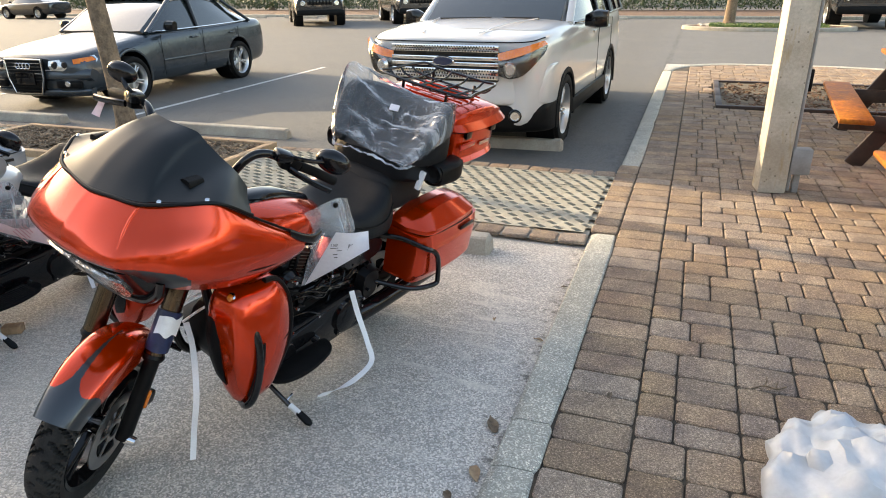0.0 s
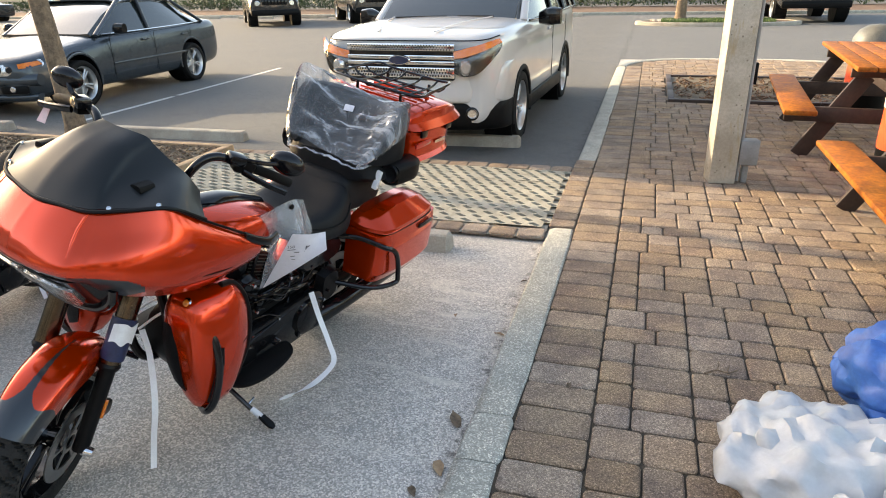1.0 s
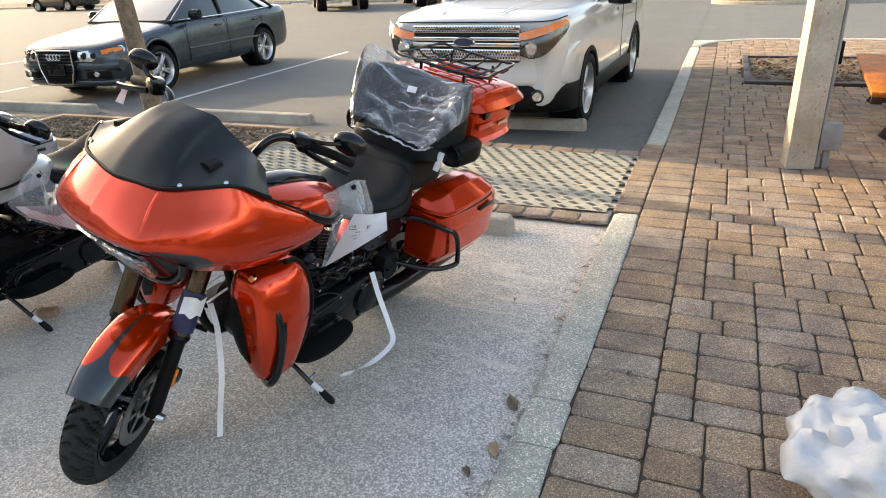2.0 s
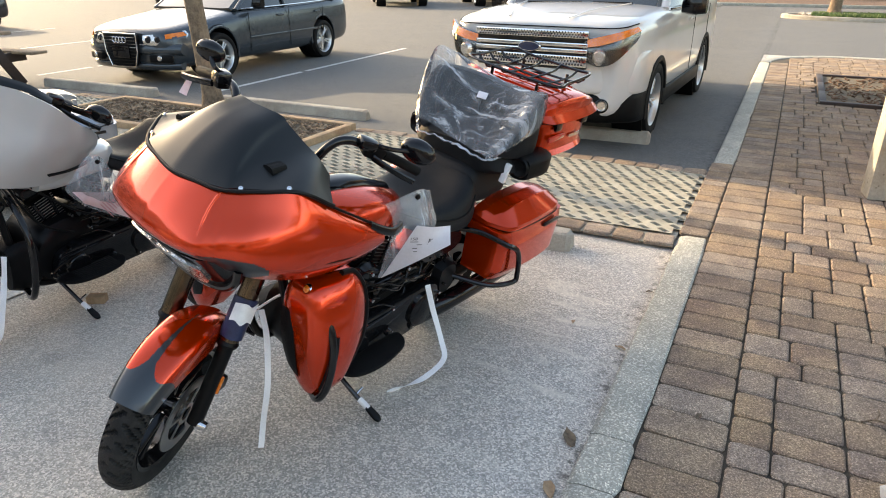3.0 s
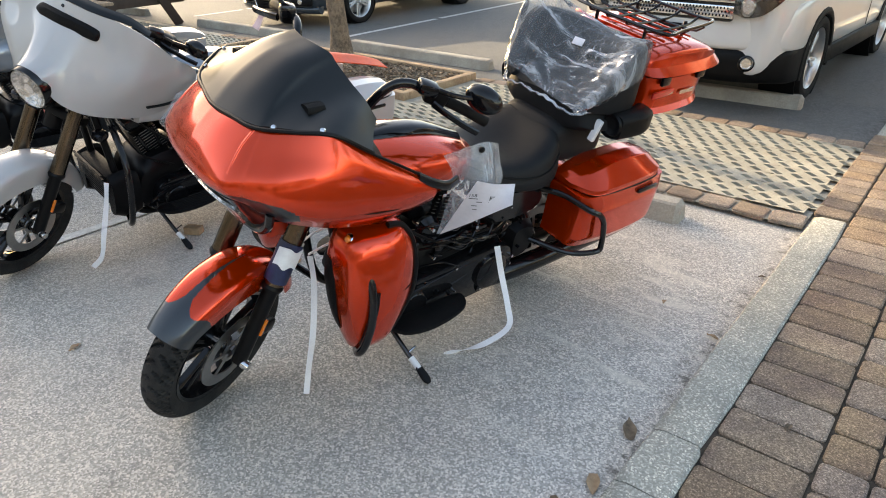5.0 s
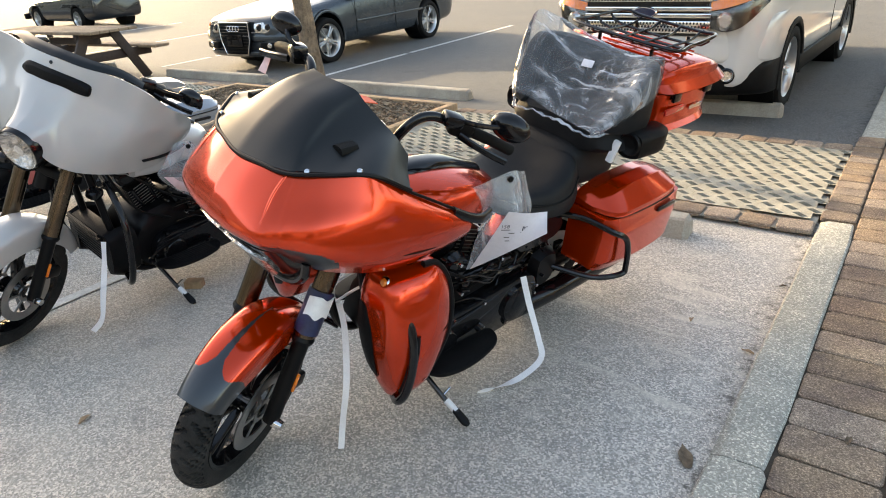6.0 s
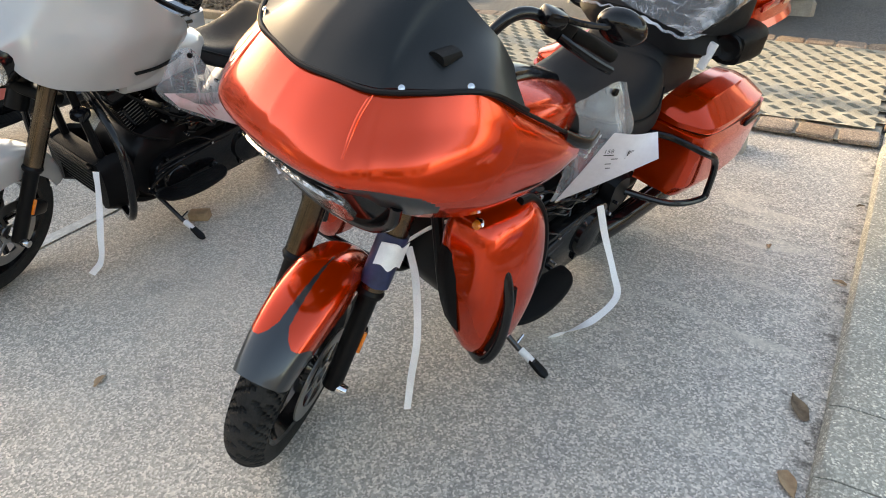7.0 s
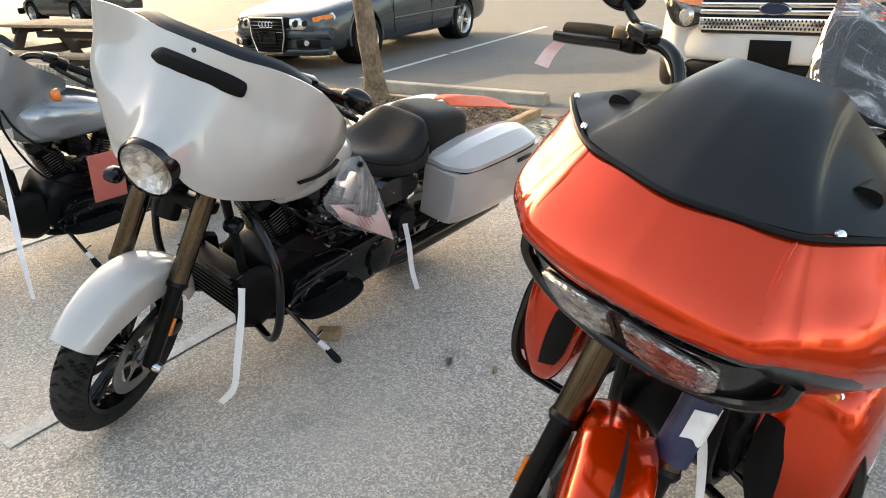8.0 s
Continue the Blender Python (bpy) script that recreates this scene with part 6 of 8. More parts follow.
    for k in range(5):
        put("script_bar", box((.016, .003, .010 + .004 * (k % 2)), (.735 + .020 * k, -.398 + .004 * k, .955 + .006 * k), (0, 10, 4), .001), CHROME)
    # luggage box
    def put_slim(name, bm, mat, **more):
        for v in bm.verts:
            v.co.y *= .935
        return put(name, bm, mat, **more)
    def tp(u, w, z0, z1):
        return [(u, y, z) for y, z in ((-w * .9, z0), (-w, z0 + .03), (-w * 1.01, z1), (-w * .98, z1), (w * .98, z1), (w * 1.01, z1), (w, z0 + .03), (w * .9, z0))]
    box_ = put_slim("luggage_box", loft([tp(u, w, z0, 1.128) for u, w, z0 in ((1.955, .25, .97), (1.99, .29, .955), (2.14, .305, .95), (2.33, .30, .955), (2.42, .26, .97), (2.44, .20, 1.0))], 2, 4), ORANGE, plabel="orange luggage box with low lid")
    put_slim("box_lid", loft([[(u, y, z) for y, z in ((-w, 1.142), (-w * .99, 1.180), (-w * .92, zt - .012), (-w * .4, zt), (w * .4, zt), (w * .92, zt - .012), (w * .99, 1.180), (w, 1.142))] for u, w, zt in ((1.92, .25, 1.21), (1.96, .295, 1.235), (2.14, .315, 1.25), (2.34, .31, 1.24), (2.46, .275, 1.205), (2.485, .21, 1.17))], 3, 4), ORANGE, parent=box_)
    put_slim("box_seam", tube([(1.96, -.27, 1.135), (2.1, -.309, 1.135), (2.33, -.304, 1.135), (2.44, -.25, 1.135), (2.46, 0, 1.135), (2.44, .25, 1.135), (2.33, .304, 1.135), (2.1, .309, 1.135), (1.96, .27, 1.135)], .008, n=8), BLACK_PLASTIC, parent=box_)
    put_slim("side_reflector", box((.16, .012, .028), (2.06, -.316, 1.055), (0, 0, 1), .004), RED_LENS, parent=box_)
    put_slim("side_script", box((.11, .006, .020), (2.25, -.317, 1.040), (0, 0, 0), .002), CHROME, parent=box_)
    for s in (-1, 1):
        for u in (2.05, 2.32):
            put_slim("box_latch", box((.06, .02, .06), (u, s * .318, 1.125), (0, 0, 0), .006), BLACK_GLOSS, parent=box_)
        pod = put("speaker_pod", loft([[(u, s * y + a * s, z + b) for a, b in ((-.04, -.055), (.045, -.05), (.055, 0), (.045, .045), (-.04, .045))] for u, y, z in ((1.70, .320, .985), (1.76, .335, .99), (1.84, .34, .99), (1.92, .31, .98))], 3, 4), BLACK_PLASTIC)
        put("speaker_cone", lathe([(0, -.005), (.032, .0), (.045, .01), (.05, 0), (.05, -.03)], pose(1.698, s * .325, .988, 0, -90, 0), 24), BLACK_SATIN, parent=pod)
    # bucket backrest: a padded wall bent round the pillion, low at its two horns
    plan = [(1.595, .185, 1.050), (1.635, .232, 1.10), (1.68, .265, 1.165), (1.73, .284, 1.245), (1.79, .284, 1.290), (1.86, .23, 1.29), (1.89, .12, 1.285), (1.90, 0, 1.28)]
    plan += [(u, -y, z) for u, y, z in plan[-2::-1]]
    rings = []
    for k, (u, y, z) in enumerate(plan):
        a, c = plan[max(0, k - 1)], plan[min(len(plan) - 1, k + 1)]
        d = Vector((c[0] - a[0], c[1] - a[1], 0)).normalized()
        n = Vector((d.y, -d.x, 0)) * (.04 if 0 < k < len(plan) - 1 else .018)
        p = Vector((u, y, 0))
        rings.append([tuple(p + n * f + Vector((0, 0, h))) for f, h in ((-.9, 1.03), (.9, 1.03), (1.05, (z + 1.03) / 2), (.9, z - .015), (.3, z), (-.3, z), (-.9, z - .015), (-1.05, (z + 1.03) / 2))])
    put("backrest", loft(rings, 3, 5), LEATHER, plabel="dark padded wrap-round backrest")
    put("backrest_pad", loft([[(u, y, z) for y, z in ((-w, .93), (-w, 1.02), (-w * .8, zt), (0, zt + .01), (w * .8, zt), (w, 1.02), (w, .93))] for u, w, zt in ((1.58, .15, 1.03), (1.62, .22, 1.05), (1.70, .27, 1.06), (1.8, .28, 1.07), (1.87, .2, 1.08))], 3, 4), LEATHER)
    for s in (-1, 1):
        put("back_panel", patch([[(1.80 - .01, s * .29, 1.27), (1.835, s * .18, 1.21), (1.85, s * .06, 1.19)], [(1.78, s * .30, 1.14), (1.82, s * .18, 1.11), (1.84, s * .06, 1.10)]], 4, 4, .01), BLACK_PLASTIC)
    # carrier rack on the lid
    z1 = 1.325
    rack = put_slim("rack", tube([(1.97, -.26, z1), (1.97, .26, z1), (2.10, .285, z1), (2.36, .265, z1 + .01), (2.385, .16, z1), (2.385, -.16, z1), (2.36, -.265, z1 + .01), (2.10, -.285, z1)], .0072, n=8, steps=4, closed=True), BLACK_GLOSS, plabel="black tubular carrier rack")
    for y in (-.17, -.06, .06, .17):
        put_slim("rack_bar", tube([(1.97, y, z1), (2.02, y, z1 - .03), (2.30, y, z1 - .03), (2.385, y, z1)], .0062, n=8, steps=3), BLACK_GLOSS, parent=rack)
    for u in (2.06, 2.16, 2.27):
        put_slim("rack_bar", tube([(u, -.285, z1), (u, -.2, z1 - .035), (u, .2, z1 - .035), (u, .285, z1)], .0062, n=8, steps=3), BLACK_GLOSS, parent=rack)
    for u in (2.02, 2.32):
        for y in (-.15, .15):
            put_slim("rack_foot", cyl((u, y, 1.22), (u, y, z1 - .02), .009, n=10), BLACK_GLOSS, parent=rack)
    for k in range(6):
        put_slim("lid_rib", box((.012, .40, .008), (1.99 + .066 * k, 0, 1.250), bevel=.003), ORANGE, parent=box_)
    put("tail_support", box((.5, .24, .03), (2.05, 0, .92), bevel=.01), BLACK_SATIN)
    # fork wrap
    a = pose(.030, -.034, 0) @ S @ Vector((.155, -.118, .625))
    b = pose(.030, -.034, 0) @ S @ Vector((.225, -.118, .77))
    bm = tube([a, (a + b) / 2, b], .043, n=18, steps=6)
    for v in bm.verts:
        v.co += v.co.normalized() * .006 * noise.noise(v.co * 40)
    put("fork_wrap_film", bm, BLUE_WRAP, plabel="dark blue film wrapped round the fork")
    c, ax = (a + b) / 2 + (b - a) * .10, (b - a).normalized()
    side = Vector((-.45, -1, .2))
    side = (side - ax * side.dot(ax)).normalized()
    front = ax.cross(side)
    bm = patch([[c + ax * (h + .008 * math.sin(5 * f + h * 60)) + (side * math.cos(f) + front * math.sin(f)) * (.048 + .003 * math.sin(9 * f))
                 for f in (-1.0, -.5, 0, .5, 1.0)] for h in (-.026, -.004, .022, .046)], 4, 4, .003)
    put("fork_foam", bm, WHITE_TAPE, plabel="scrap of white foam taped over the blue film")
    put("seat_clip", box((.022, .03, .10), (1.655, -.280, .950), (8, 10, 0), .005), WHITE_TAPE, plabel="white plastic retaining strip")
    return t


def batwing_tourer(m, paint, theta, label, style):
    narrow = .55 if style == "b3" else 1.0
    t, put, S = common_bike("motorcycle", label, m, paint, theta, style)
    put("front_fender", fender_patch(.375, .090, 44, 172, .085, n=30), paint, True)
    rows = [
        [(.445, 0, 1.395), (.40, 0, 1.30), (.29, 0, 1.17), (.20, 0, 1.12)],
        [(.45, -.075, 1.393), (.405, -.08, 1.295), (.30, -.08, 1.155), (.205, -.065, 1.10)],
        [(.465, -.16, 1.388), (.42, -.16, 1.28), (.32, -.15, 1.11), (.225, -.115, 1.00)],
        [(.490, -.29, 1.390), (.450, -.28, 1.255), (.372, -.270, 1.10), (.305, -.20, .93)],
        [(.500, -.435, 1.372), (.480, -.415, 1.25), (.440, -.40, 1.135), (.43, -.325, .915)],
        [(.610, -.480, 1.262), (.595, -.478, 1.185), (.575, -.462, 1.115), (.56, -.405, .925)],
        [(.75, -.455, 1.165), (.735, -.466, 1.130), (.712, -.472, 1.085), (.69, -.435, .965)],
        [(.835, -.435, 1.095), (.835, -.442, 1.07), (.825, -.44, 1.03), (.80, -.415, .975)],
    ]
    shell = put("fairing", patch([[(x, y * narrow, z) for x, y, z in r] for r in rows], 5, 6, .006, mirror=True), paint, True, "bat-wing fairing turned with the fork")
    if style != "b3":
        put("air_slot", loft([[(u + d, y, z + h) for d, h in ((.02, -.024 * k), (-.012, -.028 * k), (-.006, .022 * k), (.028, .028 * k))] for u, y, z, k in ((.432, -.20, 1.300, .35), (.424, -.185, 1.303, .8), (.412, -.10, 1.312, 1), (.402, 0, 1.316, 1), (.412, .10, 1.312, 1), (.424, .135, 1.305, .8), (.430, .15, 1.303, .35))], 3, 4), BLACK_PLASTIC, True, parent=shell)
    put("inner_fairing", patch([[(x, y * narrow, z) for x, y, z in r] for r in [[(.46, 0, 1.37), (.50, 0, 1.2), (.50, 0, 1.0)], [(.53, -.22, 1.31), (.56, -.2, 1.18), (.54, -.15, .98)], [(.68, -.38, 1.16), (.64, -.33, 1.08), (.58, -.22, .95)], [(.80, -.385, 1.02), (.74, -.34, .99), (.66, -.26, .93)]]], 4, 4, .004, mirror=True), BLACK_PLASTIC, True)
    scr = put("windscreen", patch([[(x, y * narrow, z) for x, y, z in r] for r in [[(.452, 0, 1.394), (.475, 0, 1.408), (.505, 0, 1.414)], [(.472, -.15, 1.386), (.495, -.147, 1.400), (.525, -.143, 1.405)], [(.528, -.275, 1.374), (.55, -.268, 1.383), (.575, -.26, 1.386)], [(.56, -.375, 1.345), (.58, -.365, 1.349), (.60, -.355, 1.349)]]], 5, 4, .004, mirror=True), SMOKE, True, "low smoked windscreen")
    for y, u, z in ((0, .432, 1.372), (-.26, .502, 1.352), (.26, .502, 1.352)):
        put("screen_screw", lathe([(0, .006), (.008, .005), (.01, 0)], pose(u, y, z, 0, -60, 0), 14), BLACK_GLOSS, True, parent=scr)
    lm = pose(.225, 0, 1.018, 0, -97, 0) @ Matrix.Scale(1.14, 4)
    lamp = put("headlight", lathe([(0, -.02), (.05, -.005), (.085, .03), (.089, .02), (.089, -.03), (0, -.04)], lm, 32), HEADLAMP, True)
    put("lamp_glass", lathe([(0, .062), (.04, .058), (.075, .046), (.09, .03), (.087, .028), (.073, .043), (.04, .055), (0, .059)], lm, 32), CLEAR, True, parent=lamp)
    put("lamp_core", lathe([(0, .03), (.022, .026), (.03, 0), (.03, -.02)], lm, 18), CHROME, True, parent=lamp)
    put("lamp_bezel", lathe([(.088, .02), (.090, .036), (.094, .030), (.098, -.02), (.095, -.05), (.088, -.05)], lm, 32, True), BLACK_GLOSS, True, parent=lamp)
    for s in (-1, 1):
        if style == "b3":
            put("signal", lathe([(0, .03), (.02, .027), (.032, .012), (.034, -.01), (0, -.02)], pose(.74, s * .30, 1.09, 0, -90, 0), 20), AMBER)
            continue
        put("fairing_slit", tube([(.50, s * .415, .990), (.60, s * .446, .985), (.70, s * .458, .982), (.765, s * .455, .985)], .010, n=8, flat=.5), BLACK_PLASTIC, True, parent=shell)
        put("fairing_cap", loft([[(u, s * (y + a), z + b) for a, b in ((-.05, -.04), (.01, -.045), (.02, 0), (.01, .04), (-.05, .03))] for u, y, z in ((.50, .35, .915), (.60, .40, .915), (.72, .43, .925), (.82, .41, .95))], 3, 4), paint, True, parent=shell)
        put("turn_signal", loft([[(.35 + d, s * .25 + k * c, .80 + k * e) for c, e in ((-.028, -.02), (.028, -.02), (.028, .02), (-.028, .02))] for d, k in ((-.03, .6), (-.01, 1), (.03, .9), (.05, .4))], 3, 3), AMBER if style == "b3" else BLACK_GLOSS, True)
        # engine guard and cooler
        put("crash_bar", tube([(.52, s * .10, .80), (.49, s * .24, .78), (.47, s * .37, .68), (.46, s * .41, .55), (.455, s * .40, .40), (.465, s * .34, .30), (.52, s * .18, .25)], .0165, n=12), BLACK_GLOSS)
        if s < 0 and style == "white":
            mirror_pod(put, (.70, s * .305, 1.29), (.785, s * .473, 1.25), s, True, .8)
    if style == "b3":
        put("card", box((.19, .008, .29), (.90, -.36, .60), (0, 0, 0), .003), RED_CARD, plabel="red card hung beside the engine")
    cool = put("oil_cooler", box((.09, .34, .24), (.50, 0, .40), (0, -12, 0), .02), BLACK_PLASTIC)
    for k in range(9):
        put("cooler_fin", box((.012, .34, .006), (.43 - .006 * k + .03, 0, .31 + .027 * k), (0, -12, 0)), BLACK_SATIN, parent=cool)
    for s in (-1, 1):
        put("cooler_cowl", loft([[(u, s * y, z) for y, z in ((.15, z0), (.215, z0 + .02), (.22, z1 - .03), (.16, z1))] for u, z0, z1 in ((.44, .29, .50), (.52, .26, .52), (.59, .28, .50))], 3, 3), BLACK_PLASTIC)
    return t


MOTO_RED = pose(-1.84, 1.755, 0, 11.5, 0, 78)
MOTO_WHITE = pose(-3.585, 1.72, 0, 11.5, 0, 86.5)
MOTO_SILVER = pose(-5.50, 1.74, 0, 11.5, 0, 84)
red_tourer()
batwing_tourer(MOTO_WHITE, WHITE_PAINT, 25, "pearl white touring motorcycle leaning on its stand", "white")
batwing_tourer(MOTO_SILVER, SILVER_PAINT, 25, "silver touring motorcycle parked behind the white one", "b3")


# ---- things on and beside the motorcycles ----
def ribbon(points, w, across, thick=0.0016, steps=6):
    """A flat strap along a smooth path; across: the direction of its width."""
    path = [Vector(p) for p in spline(points, steps)]
    bm = bmesh.new()
    rings = []
    for i, p in enumerate(path):
        d = (path[min(i + 1, len(path) - 1)] - path[max(i - 1, 0)]).normalized()
        tw = 0.25 * math.sin(i * 0.45)
        a = Vector(across)
        a = (a - d * a.dot(d)).normalized()
        n = d.cross(a)
        a = (a * math.cos(tw) + n * math.sin(tw)) * w / 2
        n = d.cross(a).normalized() * thick / 2
        rings.append([p - a - n, p + a - n, p + a + n, p - a + n])
    ring_surface(bm, rings)
    return bm


solo("strap", ribbon([(-1.245, 2.86, .42), (-1.215, 2.855, .30), (-1.165, 2.84, .16), (-1.135, 2.81, .075), (-1.175, 2.70, .03), (-1.235, 2.61, .014), (-1.290, 2.545, .010)], .026, (.7, .7, .15)), STRAP,
     "white webbing strap hanging from the engine to the ground", "strap", group="hanging straps")
solo("strap", ribbon([(-1.535, 2.08, .60), (-1.505, 2.06, .50), (-1.490, 2.02, .32), (-1.515, 2.00, .16), (-1.535, 1.985, .02)], .023, (.8, .5, 0)), STRAP,
     "white webbing strap hanging from the fork", "strap", group="hanging straps")
solo("strap", ribbon([(-3.205, 2.10, .47), (-3.20, 2.07, .36), (-3.205, 2.02, .20), (-3.215, 1.985, .08), (-3.265, 1.945, .012)], .028, (.8, .5, 0)), STRAP,
     "white webbing strap hanging from the white motorcycle", "strap", group="hanging straps")
solo("strap", ribbon([(-3.06, 2.93, .46), (-3.045, 2.93, .36), (-3.03, 2.92, .24), (-2.99, 2.90, .15)], .024, (.8, .5, 0)), STRAP,
     "white webbing strap looped on the white motorcycle's engine", "strap", group="hanging straps")
solo("strap", ribbon([(-5.05, 2.12, .75), (-4.98, 2.08, .55), (-4.90, 2.02, .30), (-4.84, 1.98, .03)], .03, (.8, .5, 0)), STRAP,
     "white webbing strap hanging from the silver motorcycle", "strap", group="hanging straps")
for a, b in (((-1.60, 2.10, .63), (-1.50, 2.16, .70)), ((-1.58, 2.11, .58), (-1.44, 2.20, .66))):
    solo("strap_tail", tube([a, ((a[0] + b[0]) / 2, (a[1] + b[1]) / 2, (a[2] + b[2]) / 2 + .01), b], .009, n=8, flat=.5), STRAP, "twisted white strap end tied to the fork", "strap")


def tag_pouch(m, film, leaf, label, bars=True):
    """Clear pouch hung by its tied corner with a printed sheet slipped in. film: rows of points down the pouch; leaf: sheet corners
    tip, right, upper right, upper left, all in the bike's frame."""
    t = thing("document_pouch", label, "pouch", m)
    rows = [[Vector(p) for p in r] for r in film]
    bm = patch([[tuple(p) for p in r] for r in rows], 7, 7, .0008)
    for v in bm.verts:
        v.co.y += .006 * noise.noise(v.co * 22)
    part("film", bm, FILM_BAG, t, "clear plastic film")
    k = rows[0][1] + (rows[1][1] - rows[0][1]) * .25
    part("tie", lathe([(0, .008), (.010, .006), (.012, 0), (.010, -.006), (0, -.008)], Matrix.Translation(k + Vector((0, -.008, 0))) @ pose(0, 0, 0, 90, 0, 0), 14), BLACK_PLASTIC, t, "black tie knob")
    A, B, C, D = (Vector(p) for p in leaf)
    out = (B - A).cross(D - A).normalized()
    if out.y > 0:
        out = -out
    mid = (A + B + C + D) / 4 + out * .012
    pg = part("sheet", patch([[tuple(A), tuple((A + B) / 2 + out * .006), tuple(B)], [tuple((A + D) / 2 + out * .004), tuple(mid), tuple((B + C) / 2 + out * .004)],
                              [tuple(D), tuple((D + C) / 2 + out * .012), tuple(C)]], 5, 5, .0008), PAPER if bars else PINK_LABEL, t, "folded printed delivery sheet")
    ex = (C - D).normalized()
    ey = out.cross(ex)
    if ey.z < 0:
        ey = -ey
    base = mid + out * .004

    def bar(x, y, w, h):
        bm = bmesh.new()
        c = base + ex * x + ey * y
        bm.faces.new([bm.verts.new(c + ex * a * w / 2 + ey * b * h / 2) for a, b in ((-1, -1), (1, -1), (1, 1), (-1, 1))])
        bmesh.ops.solidify(bm, geom=bm.faces, thickness=.0006)
        part("print", bm, INK if bars else PINK_PRINT, pg, smooth=False)
    if bars:
        for k in range(9):
            bar(.018 + k * .0046, .030, .0018 + .0016 * (k % 3 == 0), .022)
        txt = bpy.data.curves.new("print", "FONT")
        txt.body, txt.size, txt.align_x = "158", .022, "CENTER"
        holder = bpy.data.objects.new("print", txt)
        me = bpy.data.meshes.new_from_object(holder)
        bpy.data.objects.remove(holder)
        me.materials.clear()
        me.materials.append(INK)
        c = base + ex * -.048 + ey * .034 + out * .002
        me.transform(Matrix(((ex.x, ey.x, out.x, c.x), (ex.y, ey.y, out.y, c.y), (ex.z, ey.z, out.z, c.z), (0, 0, 0, 1))))
        ob = new("print", me)
        ob.parent = pg
        for x, y, w in ((-.044, .024, .034), (-.02, .008, .022), (-.035, -.012, .02), (.03, .010, .034), (-.03, -.030, .016)):
            bar(x, y, w, .0035)
    else:
        for k in range(5):
            bar(-.02 + .01 * (k % 2), -.03 + .014 * k, .12 - .012 * k, .004)
    return t


tag_pouch(MOTO_RED, [[(.806, -.287, 1.036), (.955, -.306, 1.062), (1.055, -.296, 1.035)], [(.845, -.292, .975), (.935, -.345, .99), (1.045, -.335, .975)],
                     [(.862, -.290, .90), (.925, -.370, .90), (1.030, -.370, .905)], [(.855, -.278, .79), (.885, -.325, .79), (.95, -.335, .81)], [(.843, -.262, .672), (.848, -.268, .674), (.855, -.275, .682)]],
          [(.848, -.275, .676), (.971, -.500, .905), (1.014, -.455, .956), (.892, -.384, .962)], "clear document pouch with printed sheet hanging from the clutch lever")
tag_pouch(MOTO_WHITE, [[(.74, -.44, 1.03), (.80, -.45, 1.04), (.84, -.44, 1.01)], [(.68, -.445, .95), (.80, -.47, .92), (.90, -.45, .90)],
                       [(.64, -.44, .89), (.80, -.47, .82), (.96, -.45, .78)], [(.78, -.43, .74), (.90, -.44, .70), (1.03, -.43, .66)], [(1.06, -.41, .565), (1.07, -.415, .56), (1.085, -.42, .555)]],
          [(1.075, -.425, .556), (.93, -.455, .80), (.66, -.455, .885), (.72, -.450, .80)], "clear document pouch with pale pink sheet on the white motorcycle", False)


def film_cover():
    """Crumpled clear film over the pillion backrest, bunched along its lower hem."""
    t = thing("film_cover", "crumpled clear plastic film over the backrest", "plastic film", MOTO_RED)
    def arch_row(u, w, low, top, sag):
        near_top = top - .045          # the loose film is drawn down on the stand side
        mid = (top + near_top) / 2
        return [(u, w * .93, low), (u - .005, w * 1.02, (low + top) / 2), (u, w, top - .012), (u + .004, w * .93, top + .004), (u + .012, w * .5, top - sag * .75), (u + .016, 0, mid - sag),
                (u + .012, -w * .5, near_top - sag * .75 + .012), (u + .004, -w * .93, near_top + .004), (u, -w, near_top - .012), (u - .005, -w * 1.02, (low + near_top) / 2), (u, -w * .93, low)]
    rows = [arch_row(1.555, .215, 1.015, 1.075, .010), arch_row(1.605, .265, 1.030, 1.145, .020), arch_row(1.660, .305, 1.055, 1.235, .050), arch_row(1.715, .325, 1.072, 1.325, .070),
            arch_row(1.78, .330, 1.080, 1.372, .070), arch_row(1.86, .300, 1.085, 1.350, .030), arch_row(1.93, .24, 1.09, 1.285, .01)]
    for name, ctrl in (("front_sheet", rows[:4]), ("back_sheet", rows[3:])):
        bm = patch(ctrl, 12, 9)
        for v in bm.verts:
            r = abs(noise.noise(Vector((v.co.x * 24 + v.co.z * 6, v.co.y * 7, v.co.z * 9)))) + .6 * abs(noise.noise(v.co * 29))
            v.co += Vector((-.008, 0, .012)) * (r - .35)
        part(name, bm, FILM, t)
    hem = [(1.78, -.310, 1.082), (1.715, -.305, 1.070), (1.660, -.288, 1.060), (1.605, -.250, 1.030), (1.555, -.205, 1.015), (1.54, -.10, 1.030), (1.54, 0, 1.035), (1.54, .10, 1.030), (1.555, .205, 1.015), (1.605, .250, 1.030), (1.67, .29, 1.060)]
    bm = tube(hem, .0075, n=12, steps=10, flat=.6)
    for v in bm.verts:
        v.co += Vector((.7, .2, 1)) * .010 * noise.noise(v.co * 28)
    part("hem", bm, FILM_EDGE, t, "milky bunched hem of the film")
    return t


film_cover()
lab = box((.035, .05, .003), (1.728, -.02, 1.240), (0, -45, 15), .001)
solo("sticker", lab, PAPER, "small white paper sticker on the plastic film", "sticker", MOTO_RED)
